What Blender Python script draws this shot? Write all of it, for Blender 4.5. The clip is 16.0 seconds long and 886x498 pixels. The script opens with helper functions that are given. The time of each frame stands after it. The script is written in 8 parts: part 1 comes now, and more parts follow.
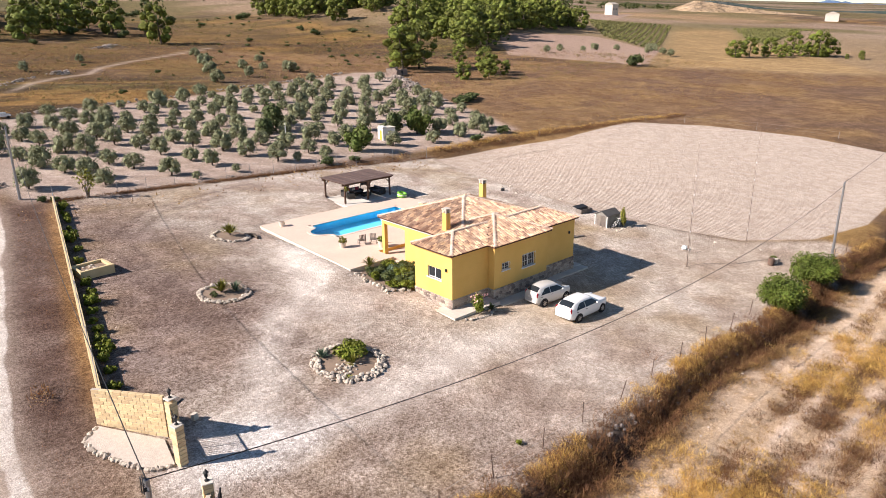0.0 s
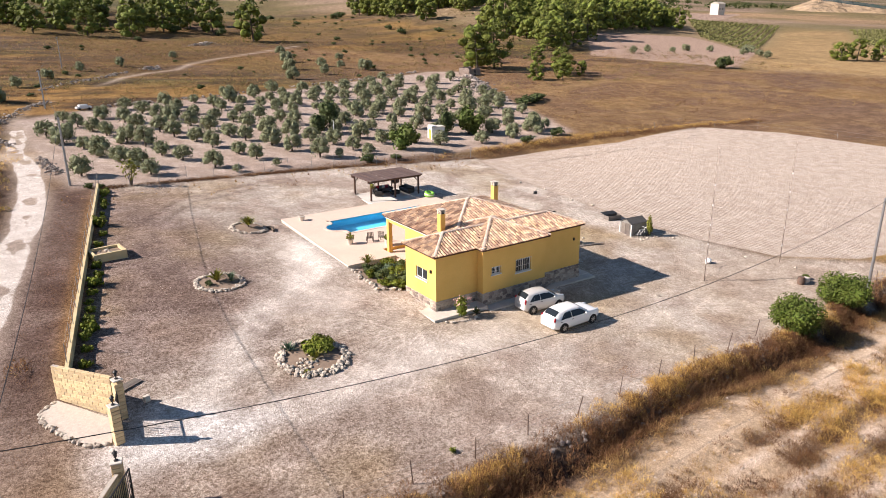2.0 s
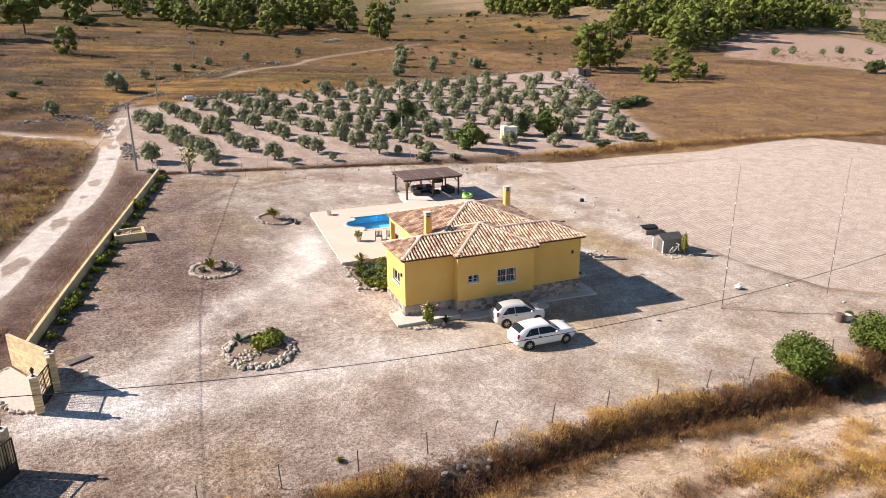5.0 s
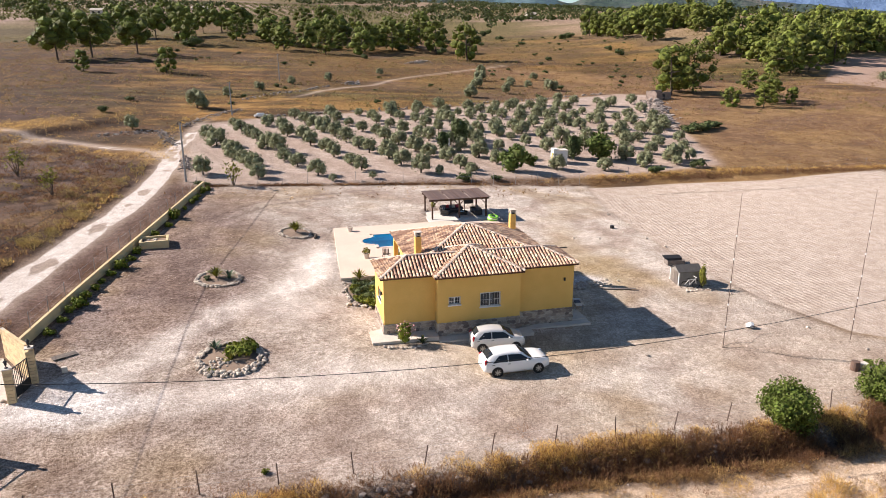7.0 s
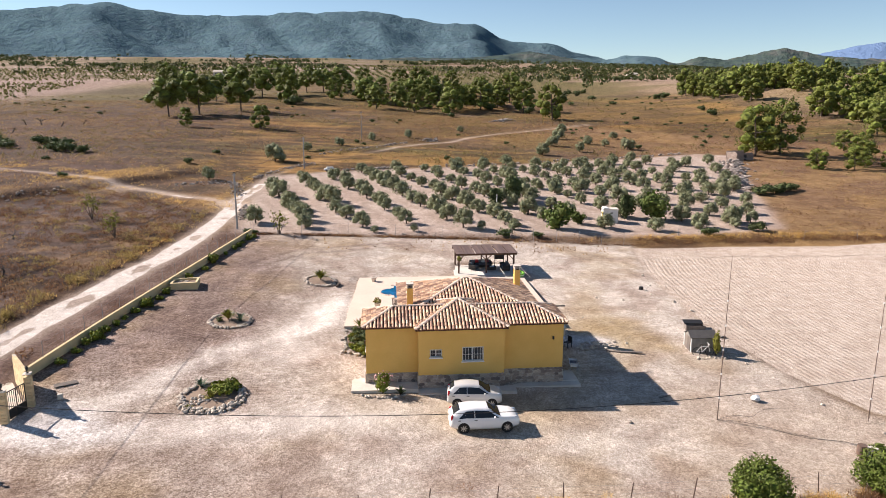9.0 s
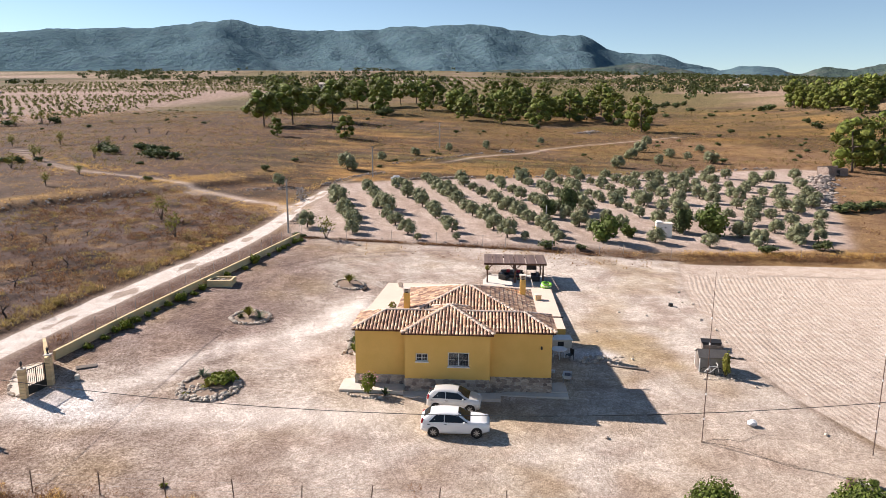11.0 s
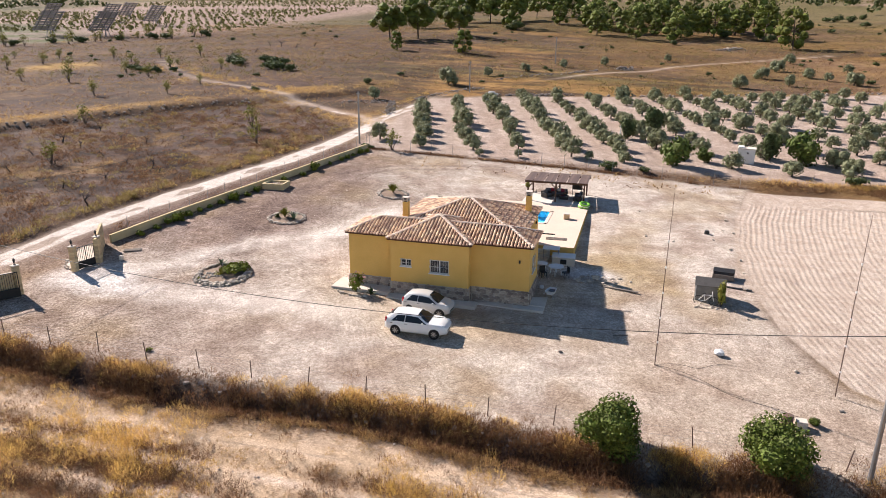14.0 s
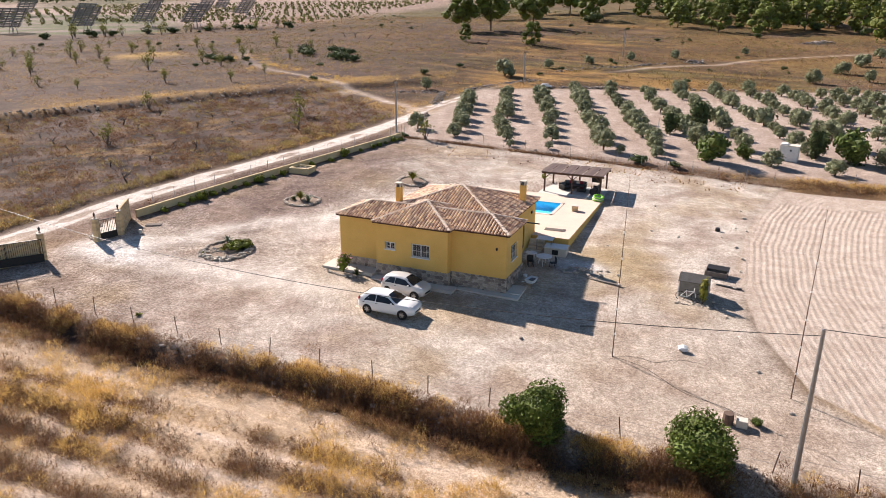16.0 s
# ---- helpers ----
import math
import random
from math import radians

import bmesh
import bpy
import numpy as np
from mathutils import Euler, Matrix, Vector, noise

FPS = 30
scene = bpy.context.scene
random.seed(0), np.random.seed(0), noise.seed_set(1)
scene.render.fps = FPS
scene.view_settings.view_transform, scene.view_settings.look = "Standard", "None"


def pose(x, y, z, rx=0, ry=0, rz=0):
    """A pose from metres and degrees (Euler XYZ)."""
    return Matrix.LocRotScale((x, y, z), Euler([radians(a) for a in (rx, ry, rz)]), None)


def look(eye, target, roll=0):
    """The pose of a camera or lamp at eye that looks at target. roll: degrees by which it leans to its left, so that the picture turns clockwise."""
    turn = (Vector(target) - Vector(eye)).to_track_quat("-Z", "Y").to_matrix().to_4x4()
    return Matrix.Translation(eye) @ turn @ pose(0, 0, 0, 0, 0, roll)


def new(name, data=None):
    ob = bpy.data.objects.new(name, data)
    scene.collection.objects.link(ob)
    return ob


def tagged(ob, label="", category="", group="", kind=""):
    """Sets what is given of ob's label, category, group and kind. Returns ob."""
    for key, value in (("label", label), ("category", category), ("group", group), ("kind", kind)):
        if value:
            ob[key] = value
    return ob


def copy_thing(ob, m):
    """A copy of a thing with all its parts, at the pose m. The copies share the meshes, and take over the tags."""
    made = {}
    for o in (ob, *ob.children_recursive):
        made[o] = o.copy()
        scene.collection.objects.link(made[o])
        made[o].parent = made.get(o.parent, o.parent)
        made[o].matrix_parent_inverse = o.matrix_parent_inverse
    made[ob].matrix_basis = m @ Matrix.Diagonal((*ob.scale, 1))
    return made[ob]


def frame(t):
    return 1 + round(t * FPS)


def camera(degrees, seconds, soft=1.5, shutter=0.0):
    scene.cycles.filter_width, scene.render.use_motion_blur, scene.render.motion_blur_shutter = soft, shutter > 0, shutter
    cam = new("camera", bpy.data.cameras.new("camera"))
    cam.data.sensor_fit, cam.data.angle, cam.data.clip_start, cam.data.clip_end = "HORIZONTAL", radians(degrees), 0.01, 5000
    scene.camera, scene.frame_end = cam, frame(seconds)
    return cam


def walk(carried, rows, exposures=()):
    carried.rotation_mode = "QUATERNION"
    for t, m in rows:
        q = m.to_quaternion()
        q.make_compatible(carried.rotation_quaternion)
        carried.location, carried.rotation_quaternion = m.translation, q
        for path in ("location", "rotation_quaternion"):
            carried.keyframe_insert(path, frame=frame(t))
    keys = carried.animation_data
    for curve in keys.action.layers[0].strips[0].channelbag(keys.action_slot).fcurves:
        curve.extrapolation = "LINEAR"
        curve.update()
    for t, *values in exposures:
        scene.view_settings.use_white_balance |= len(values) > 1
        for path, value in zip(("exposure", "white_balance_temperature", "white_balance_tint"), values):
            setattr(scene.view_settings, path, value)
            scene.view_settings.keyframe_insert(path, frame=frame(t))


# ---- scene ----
cam = camera(65.3, 16.0, soft=0.55)
METRES, EYE, TILT, LEAN, TURN = 61.5, 19.13, 0.0, 0.0, -42.4
ROWS = [
    (0.0, 0.0, 0.0, 0.0, -0.19, -18.38, 0.57),
    (0.5, 0.0307, 0.0006, -0.0004, 1.97, -18.34, 0.55),
    (1.0, 0.061, 0.0035, -0.0007, 4.05, -18.35, 0.53),
    (1.5, 0.0905, 0.0085, -0.0011, 6.03, -18.35, 0.47),
    (2.0, 0.1199, 0.0151, -0.0014, 8.0, -18.34, 0.43),
    (2.5, 0.149, 0.0232, -0.0019, 9.95, -18.33, 0.39),
    (3.0, 0.1781, 0.0324, -0.0025, 11.93, -18.3, 0.37),
    (3.5, 0.2064, 0.0438, -0.0034, 13.98, -18.27, 0.36),
    (6.0, 0.3505, 0.1095, -0.0034, 24.45, -17.98, 0.25),
    (6.5, 0.379, 0.1233, -0.0037, 26.59, -17.48, 0.21),
    (7.0, 0.4069, 0.1381, -0.004, 28.73, -16.68, 0.17),
    (7.5, 0.4348, 0.1532, -0.0046, 30.87, -15.59, 0.13),
    (8.0, 0.4629, 0.1686, -0.005, 33.02, -14.39, 0.09),
    (8.5, 0.4906, 0.1843, -0.0051, 35.17, -13.18, 0.03),
    (9.0, 0.5179, 0.2005, -0.0056, 37.31, -12.05, -0.01),
    (11.5, 0.6451, 0.2925, -0.0091, 48.05, -11.12, -0.24),
    (12.0, 0.6694, 0.3126, -0.0099, 50.17, -12.36, -0.26),
    (12.5, 0.693, 0.3334, -0.0108, 52.29, -13.96, -0.29),
    (13.0, 0.716, 0.3549, -0.0114, 54.38, -15.64, -0.32),
    (13.5, 0.7378, 0.377, -0.0114, 56.44, -16.94, -0.33),
    (14.0, 0.7587, 0.4, -0.0113, 58.47, -17.79, -0.34),
    (14.5, 0.7784, 0.4238, -0.0119, 60.39, -18.27, -0.37),
    (15.0, 0.7976, 0.4482, -0.0127, 62.23, -18.39, -0.38),
    (15.5, 0.8168, 0.4731, -0.0134, 64.05, -18.4, -0.39),
    (16.0, 0.8353, 0.4985, -0.0136, 65.88, -18.41, -0.4),
]
walk(cam, [(t, pose(-30.56, -32.41, EYE, TILT, LEAN, TURN) @ pose(METRES * x, METRES * y, METRES * z, 90 + pitch, roll, yaw)) for t, x, y, z, yaw, pitch, roll in ROWS],
     exposures=((0.0, 0.97), (4.0, 0.99), (8.0, 1.04), (12.0, 1.08), (16.0, 1.08)))

# ---- world and sun ----
SUN_AZ, SUN_EL = math.atan2(-0.906, 0.42), radians(33.5)
world = bpy.data.worlds.new("sky")
scene.world = world
world.use_nodes = True
wn = world.node_tree.nodes
sky = wn.new("ShaderNodeTexSky")
sky.sky_type = "NISHITA"
sky.sun_disc = False
sky.sun_elevation, sky.sun_rotation = SUN_EL, SUN_AZ
sky.altitude, sky.air_density, sky.dust_density, sky.ozone_density = 2000, 1.0, 0.1, 1.2
wn["Background"].inputs["Strength"].default_value = 0.061
world.node_tree.links.new(sky.outputs[0], wn["Background"].inputs["Color"])
sun = new("sun", bpy.data.lights.new("sun", "SUN"))
sun.data.energy, sun.data.angle, sun.data.color = 5.0, radians(0.53), (1.0, 0.885, 0.815)
away = Vector((math.sin(SUN_AZ) * math.cos(SUN_EL), math.cos(SUN_AZ) * math.cos(SUN_EL), math.sin(SUN_EL)))
sun.matrix_world = look(away * 200, (0, 0, 0))

# ---- small builders ----
RNG = np.random.default_rng(7)


def thing(name, label, category, at=(0, 0, 0), rz=0.0, group="", kind=""):
    ob = new(name)
    ob.matrix_world = pose(*at, 0, 0, rz)
    return tagged(ob, label, category, group, kind)


def part(name, bm, material, parent=None, label=""):
    me = bpy.data.meshes.new(name)
    bm.to_mesh(me)
    bm.free()
    me.materials.append(material)
    ob = new(name, me)
    if parent is not None:
        ob.parent = parent
    if label:
        ob["label"] = label
    return ob


def raw(name, verts, faces, material, parent=None, label="", smooth=False):
    me = bpy.data.meshes.new(name)
    me.from_pydata([tuple(v) for v in verts], [], [tuple(f) for f in faces])
    me.materials.append(material)
    if smooth:
        me.shade_smooth()
    ob = new(name, me)
    if parent is not None:
        ob.parent = parent
    if label:
        ob["label"] = label
    return ob


def piece(name, me, m, parent, label=""):
    """A repeated piece on a shared mesh."""
    ob = new(name, me)
    ob.parent = parent
    ob.matrix_local = m
    if label:
        ob["label"] = label
    return ob


def box(bm, x0, x1, y0, y1, z0, z1, bevel=0.0, m=None):
    r = bmesh.ops.create_cube(bm, size=1.0)
    vs = r["verts"]
    for v in vs:
        v.co = Vector((x0 + (v.co.x + .5) * (x1 - x0), y0 + (v.co.y + .5) * (y1 - y0), z0 + (v.co.z + .5) * (z1 - z0)))
    if bevel:
        es = list({e for v in vs for e in v.link_edges})
        r = bmesh.ops.bevel(bm, geom=es, offset=bevel, segments=1, affect="EDGES")
        vs = list({v for f in r["faces"] for v in f.verts} | {v for v in vs if v.is_valid})
    if m is not None:
        bmesh.ops.transform(bm, matrix=m, verts=[v for v in vs if v.is_valid])
    return bm


def boxed(*a, **k):
    return box(bmesh.new(), *a, **k)


def tube(bm, a, b, r0, r1=None, seg=8):
    a, b = Vector(a), Vector(b)
    r1 = r0 if r1 is None else r1
    q = (b - a).to_track_quat("Z", "Y").to_matrix().to_4x4()
    bmesh.ops.create_cone(bm, cap_ends=True, segments=seg, radius1=r0, radius2=r1, depth=(b - a).length,
                          matrix=Matrix.Translation((a + b) / 2) @ q)
    return bm


def sweep(bm, pts, r, seg=5):
    """One continuous round strand through the points."""
    pts = [Vector(p) for p in pts]
    rings = []
    for i, p in enumerate(pts):
        d = (pts[min(i + 1, len(pts) - 1)] - pts[max(i - 1, 0)]).normalized()
        u = d.orthogonal().normalized() if abs(d.z) > .9 else Vector((-d.y, d.x, 0)).normalized()
        w = d.cross(u)
        rings.append([bm.verts.new(p + u * r * math.cos(6.2832 * k / seg) + w * r * math.sin(6.2832 * k / seg)) for k in range(seg)])
    for a, b in zip(rings, rings[1:]):
        for k in range(seg):
            bm.faces.new((a[k], a[(k + 1) % seg], b[(k + 1) % seg], b[k]))
    bm.faces.new(rings[0][::-1])
    bm.faces.new(rings[-1])
    return bm


def blob(bm, at, r, sub=1, squash=(1, 1, 1), rough=0.0, seed=0):
    v0 = len(bm.verts)
    bmesh.ops.create_icosphere(bm, subdivisions=sub, radius=1.0)
    bm.verts.ensure_lookup_table()
    for v in bm.verts[v0:]:
        k = 1 + rough * noise.noise(v.co * 1.7 + Vector((seed * 3.1, seed, 0)))
        v.co = Vector((at[0] + v.co.x * r * squash[0] * k, at[1] + v.co.y * r * squash[1] * k, at[2] + v.co.z * r * squash[2] * k))
    return bm


def lathe(bm, profile, seg=14, at=(0, 0, 0)):
    rings = []
    for r, z in profile:
        rings.append([bm.verts.new((at[0] + r * math.cos(2 * math.pi * i / seg), at[1] + r * math.sin(2 * math.pi * i / seg), at[2] + z)) for i in range(seg)])
    for a, b in zip(rings, rings[1:]):
        for i in range(seg):
            bm.faces.new((a[i], a[(i + 1) % seg], b[(i + 1) % seg], b[i]))
    bm.faces.new(rings[-1])
    bm.faces.new(list(reversed(rings[0])))
    return bm


# smooth value noise on arrays, for ground cover and patches
HASH = np.random.default_rng(3).random((256, 256))


def vnoise(x, y, scale, shift=0):
    u, v = np.asarray(x, float) / scale + shift * 17.3, np.asarray(y, float) / scale + shift * 5.9
    i, j = np.floor(u).astype(int), np.floor(v).astype(int)
    fu, fv = u - i, v - j
    fu, fv = fu * fu * (3 - 2 * fu), fv * fv * (3 - 2 * fv)
    g = lambda a, b: HASH[a % 256, b % 256]
    return (g(i, j) * (1 - fu) + g(i + 1, j) * fu) * (1 - fv) + (g(i, j + 1) * (1 - fu) + g(i + 1, j + 1) * fu) * fv


def fnoise(x, y, scale, shift=0):
    x, y = np.asarray(x, float), np.asarray(y, float)
    u, v = .83 * x - .56 * y, .56 * x + .83 * y
    p, q = .31 * x - .95 * y, .95 * x + .31 * y
    return (vnoise(u, v, scale, shift) * 4 + vnoise(p, q, scale / 2.1, shift + 1) * 2 + vnoise(v, p, scale / 4.3, shift + 2)) / 7


def sig(v):
    return 1 / (1 + np.exp(-np.clip(v, -40, 40)))


def terrain(x, y):
    """Height of the ground."""
    x, y = np.asarray(x, float), np.asarray(y, float)
    z = 0.06 * y - 0.03 * np.where(x > 0, 35 * np.tanh(x / 35), np.maximum(x, -60))
    z = z - 0.9 * np.exp(-((x - 38) / 18) ** 2 - ((y - 36) / 16) ** 2)
    z = z - 0.4 * sig((2 - y) / 4) - 0.8 * np.exp(-((x - 4) / 12) ** 2 - ((y - 22) / 10) ** 2)
    z = z - 0.55 * sig((bank_line(x) - y) / 0.25) - .4 * np.exp(-((y - bank_line(x) + .75) / .55) ** 2)
    z = z + 0.11 * np.sin((y - .055 * x + .3 * np.sin(x / 13)) * 2.9) * sig((-18.8 - y + .03 * x) / .5) * sig((y + 60) / 3)
    # step of the old terrace along the far field edge and among the brown fields
    z = z + 0.5 * sig((y - 40.6 - 0.6 * np.sin(x / 9)) / 0.5) * sig((x - 8) / 4) * sig((75 - x) / 6) * np.exp(-np.maximum(y - 41, 0) / 12)
    z = z + 0.9 * sig(old_terrace(x, y) / 0.5) * sig((-33 - x) / 2.0) * sig((x + 150) / 10) * np.exp(-np.maximum(old_terrace(x, y), 0) / 40)
    w = np.exp(-((x + 2.8) / 1.6) ** 2) * sig((y - 8.9) / .4) * sig((24.5 - y) / .6)
    z = z * (1 - w) + .845 * w
    # low hills
    far = np.hypot(x, y)
    z = z + 2.4 * (fnoise(x, y, 90, 4) - .5) * sig((far - 130) / 25)
    z = z + 14 * np.exp(-((x - 330) / 120) ** 2 - ((y - 400) / 110) ** 2) + 8 * np.exp(-((x - 210) / 70) ** 2 - ((y - 250) / 60) ** 2)
    z = z + 2.5 * np.exp(-((x - 215) / 70) ** 2 - ((y - 295) / 70) ** 2) + 6 * np.exp(-((x - 20) / 60) ** 2 - ((y - 330) / 70) ** 2)
    z = z + 0.018 * np.maximum(y - 400, 0) * sig((450 - x) / 150) - 0.065 * np.maximum(y - 1400, 0) + 0.042 * np.maximum(-y - 150, 0)
    return z


def old_terrace(x, y):
    """Distance above the broken terrace edge across the brown fields."""
    return (y - 25 - 1.47 * (x + 74) + 2.5 * np.sin(x / 7)) / 1.78


def bank_line(x):
    return -15.3 + 0.035 * (np.asarray(x, float) - 5) + 0.35 * np.sin(np.asarray(x, float) / 4.0)


def gz(x, y):
    return float(terrain(x, y))


# ---- materials ----
def material(name):
    m = bpy.data.materials.new(name)
    m.use_nodes = True
    nt = m.node_tree
    return m, nt, nt.nodes["Principled BSDF"]


def nnode(nt, kind, **inputs):
    n = nt.nodes.new(kind)
    for k, v in inputs.items():
        n.inputs[k.replace("_", " ")].default_value = v
    return n


def mixed(nt, fac, a, b, blend="MIX"):
    n = nt.nodes.new("ShaderNodeMix")
    n.data_type, n.blend_type = "RGBA", blend
    for sock, val in ((n.inputs[0], fac), (n.inputs[6], a), (n.inputs[7], b)):
        if isinstance(val, bpy.types.NodeSocket):
            nt.links.new(val, sock)
        elif isinstance(val, (tuple, list)):
            sock.default_value = (*val, 1)
        else:
            sock.default_value = val
    return n.outputs[2]


def ramp(nt, src, lo, hi, a=0.0, b=1.0):
    n = nnode(nt, "ShaderNodeMapRange", From_Min=lo, From_Max=hi, To_Min=a, To_Max=b)
    nt.links.new(src, n.inputs[0])
    return n.outputs[0]


def surface(name, col, col2=None, scale=3.0, fine=40.0, rough=0.8, bump=0.02, metal=0.0, spread=0.0, where="Object", island=False, spec=0.3):
    """Two colours blended by coarse noise, darkened by fine grain, with a little relief; spread: brightness differences from piece to piece."""
    m, nt, p = material(name)
    tc = nt.nodes.new("ShaderNodeTexCoord")
    co = tc.outputs["Object"]
    if where == "World":
        co = nt.nodes.new("ShaderNodeNewGeometry").outputs["Position"]
    col2 = col2 or tuple(c * 0.8 for c in col)
    n1 = nnode(nt, "ShaderNodeTexNoise", Scale=scale, Detail=4.0, Roughness=0.6)
    n2 = nnode(nt, "ShaderNodeTexNoise", Scale=fine, Detail=2.0)
    nt.links.new(co, n1.inputs["Vector"])
    nt.links.new(co, n2.inputs["Vector"])
    c = mixed(nt, ramp(nt, n1.outputs[0], .35, .65), col, col2)
    c = mixed(nt, ramp(nt, n2.outputs[0], .3, .7, 0.0, 0.35), c, tuple(k * .6 for k in col))
    if spread:
        src = nt.nodes.new("ShaderNodeNewGeometry").outputs["Random Per Island"] if island else nt.nodes.new("ShaderNodeObjectInfo").outputs["Random"]
        h = nnode(nt, "ShaderNodeHueSaturation")
        nt.links.new(ramp(nt, src, 0, 1, 1 - spread, 1 + spread), h.inputs["Value"])
        nt.links.new(ramp(nt, src, 0, 1, .5 - spread * .03, .5 + spread * .03), h.inputs["Hue"])
        nt.links.new(c, h.inputs["Color"])
        c = h.outputs[0]
    nt.links.new(c, p.inputs["Base Color"])
    p.inputs["Roughness"].default_value = rough
    p.inputs["Metallic"].default_value = metal
    p.inputs["Specular IOR Level"].default_value = spec
    if bump:
        b = nnode(nt, "ShaderNodeBump", Strength=0.6, Distance=bump)
        nt.links.new(n2.outputs[0], b.inputs["Height"])
        nt.links.new(b.outputs[0], p.inputs["Normal"])
    return m


def foliage(name, col, col2, spread=.35, through_light=.16):
    m = surface(name, col, col2, .9, 6, .7, 0, spread=spread, island=True, spec=.25)
    nt = m.node_tree
    p = nt.nodes["Principled BSDF"]
    tr = nt.nodes.new("ShaderNodeBsdfTranslucent")
    src = p.inputs["Base Color"].links[0].from_socket
    nt.links.new(src, tr.inputs[0])
    mx = nt.nodes.new("ShaderNodeMixShader")
    mx.inputs[0].default_value = through_light
    nt.links.new(p.outputs[0], mx.inputs[1])
    nt.links.new(tr.outputs[0], mx.inputs[2])
    nt.links.new(mx.outputs[0], nt.nodes["Material Output"].inputs[0])
    return m


def ground_material():
    m, nt, p = material("earth_and_dry_grass")
    pos = nt.nodes.new("ShaderNodeNewGeometry").outputs["Position"]
    col = nt.nodes.new("ShaderNodeAttribute"); col.attribute_name = "cover"
    veg = nt.nodes.new("ShaderNodeAttribute"); veg.attribute_name = "litter"
    fur = nt.nodes.new("ShaderNodeAttribute"); fur.attribute_name = "furrow"
    def noise_at(scale, detail=4.0, r=.6):
        n = nnode(nt, "ShaderNodeTexNoise", Scale=scale, Detail=detail, Roughness=r)
        nt.links.new(pos, n.inputs["Vector"])
        return n.outputs[0]
    big, mid, small, grain = noise_at(.3, 9, .76), noise_at(.9, 9, .74), noise_at(4.6, 8, .80), noise_at(15, 4, .75)
    c = col.outputs["Color"]
    wild = nnode(nt, "ShaderNodeMath"); wild.operation = "MULTIPLY"
    nt.links.new(ramp(nt, big, .42, .56), wild.inputs[0])
    nt.links.new(veg.outputs["Fac"], wild.inputs[1])
    c = mixed(nt, ramp(nt, wild.outputs[0], 0, 1, 0, .85), c, mixed(nt, 1.0, c, (.58, .535, .515), "MULTIPLY"))
    c = mixed(nt, ramp(nt, mid, .50, .58, 0, .9), c, mixed(nt, 1.0, c, (1.26, 1.27, 1.29), "MULTIPLY"))
    # ploughed land with a clean edge: dry pale crust, darker in the troughs
    def edged(attr, width):
        a = nt.nodes.new("ShaderNodeAttribute"); a.attribute_name = attr
        s = nnode(nt, "ShaderNodeMath"); s.operation = "MULTIPLY_ADD"; s.inputs[1].default_value = width * 3
        nt.links.new(small, s.inputs[0]); nt.links.new(a.outputs["Fac"], s.inputs[2])
        return ramp(nt, s.outputs[0], width * 1.4, width * 2.0)
    soil = mixed(nt, ramp(nt, mid, .42, .60), (.52, .42, .34), (.65, .55, .465))
    on_field = edged("field_edge", .3)
    on_pale = edged("pale_edge", 1.5)
    c = mixed(nt, on_pale, c, mixed(nt, ramp(nt, mid, .42, .60), (.46, .33, .26), (.55, .41, .325)))
    c = mixed(nt, on_field, c, soil)
    c = mixed(nt, edged("dust_edge", .22), c, mixed(nt, ramp(nt, mid, .42, .60), (.70, .62, .55), (.86, .79, .73)))
    # patches of withered weeds
    speck = nnode(nt, "ShaderNodeMath"); speck.operation = "MULTIPLY"
    nt.links.new(ramp(nt, small, .48, .55), speck.inputs[0])
    nt.links.new(veg.outputs["Fac"], speck.inputs[1])
    c = mixed(nt, speck.outputs[0], c, mixed(nt, 1.0, c, (.49, .445, .405), "MULTIPLY"))
    c = mixed(nt, ramp(nt, grain, .45, .56, 0, .9), c, mixed(nt, 1.0, c, (.62, .595, .58), "MULTIPLY"))
    # clods, twigs and their small dark gaps
    clod = noise_at(9.0, 6, .82)
    cl = nnode(nt, "ShaderNodeMath"); cl.operation = "MULTIPLY"
    nt.links.new(ramp(nt, clod, .50, .57), cl.inputs[0])
    nt.links.new(ramp(nt, veg.outputs["Fac"], 0, 1, .25, 1), cl.inputs[1])
    c = mixed(nt, ramp(nt, cl.outputs[0], 0, 1, 0, .8), c, mixed(nt, 1.0, c, (.56, .52, .485), "MULTIPLY"))
    c = mixed(nt, ramp(nt, clod, .46, .38, 0, .8), c, mixed(nt, 1.0, c, (1.24, 1.25, 1.26), "MULTIPLY"))
    # plough lines: bump relief, with drier ridges and trough shade in the colour
    wob = nnode(nt, "ShaderNodeMath"); wob.operation = "MULTIPLY_ADD"; wob.inputs[1].default_value = .45
    nt.links.new(noise_at(.15, 3), wob.inputs[0])
    phase = nt.nodes.new("ShaderNodeAttribute"); phase.attribute_name = "across"
    nt.links.new(phase.outputs["Fac"], wob.inputs[2])
    si = nnode(nt, "ShaderNodeMath"); si.operation = "MULTIPLY"; si.inputs[1].default_value = 13.0
    nt.links.new(wob.outputs[0], si.inputs[0])
    sn = nnode(nt, "ShaderNodeMath"); sn.operation = "SINE"; nt.links.new(si.outputs[0], sn.inputs[0])
    fw = nnode(nt, "ShaderNodeMath"); fw.operation = "MULTIPLY"
    nt.links.new(sn.outputs[0], fw.inputs[0]); nt.links.new(fur.outputs["Fac"], fw.inputs[1])
    c = mixed(nt, ramp(nt, fw.outputs[0], -.5, -.95, 0, .3), c, mixed(nt, 1.0, c, (.66, .62, .60), "MULTIPLY"))
    nt.links.new(c, p.inputs["Base Color"])
    p.inputs["Roughness"].default_value = .95
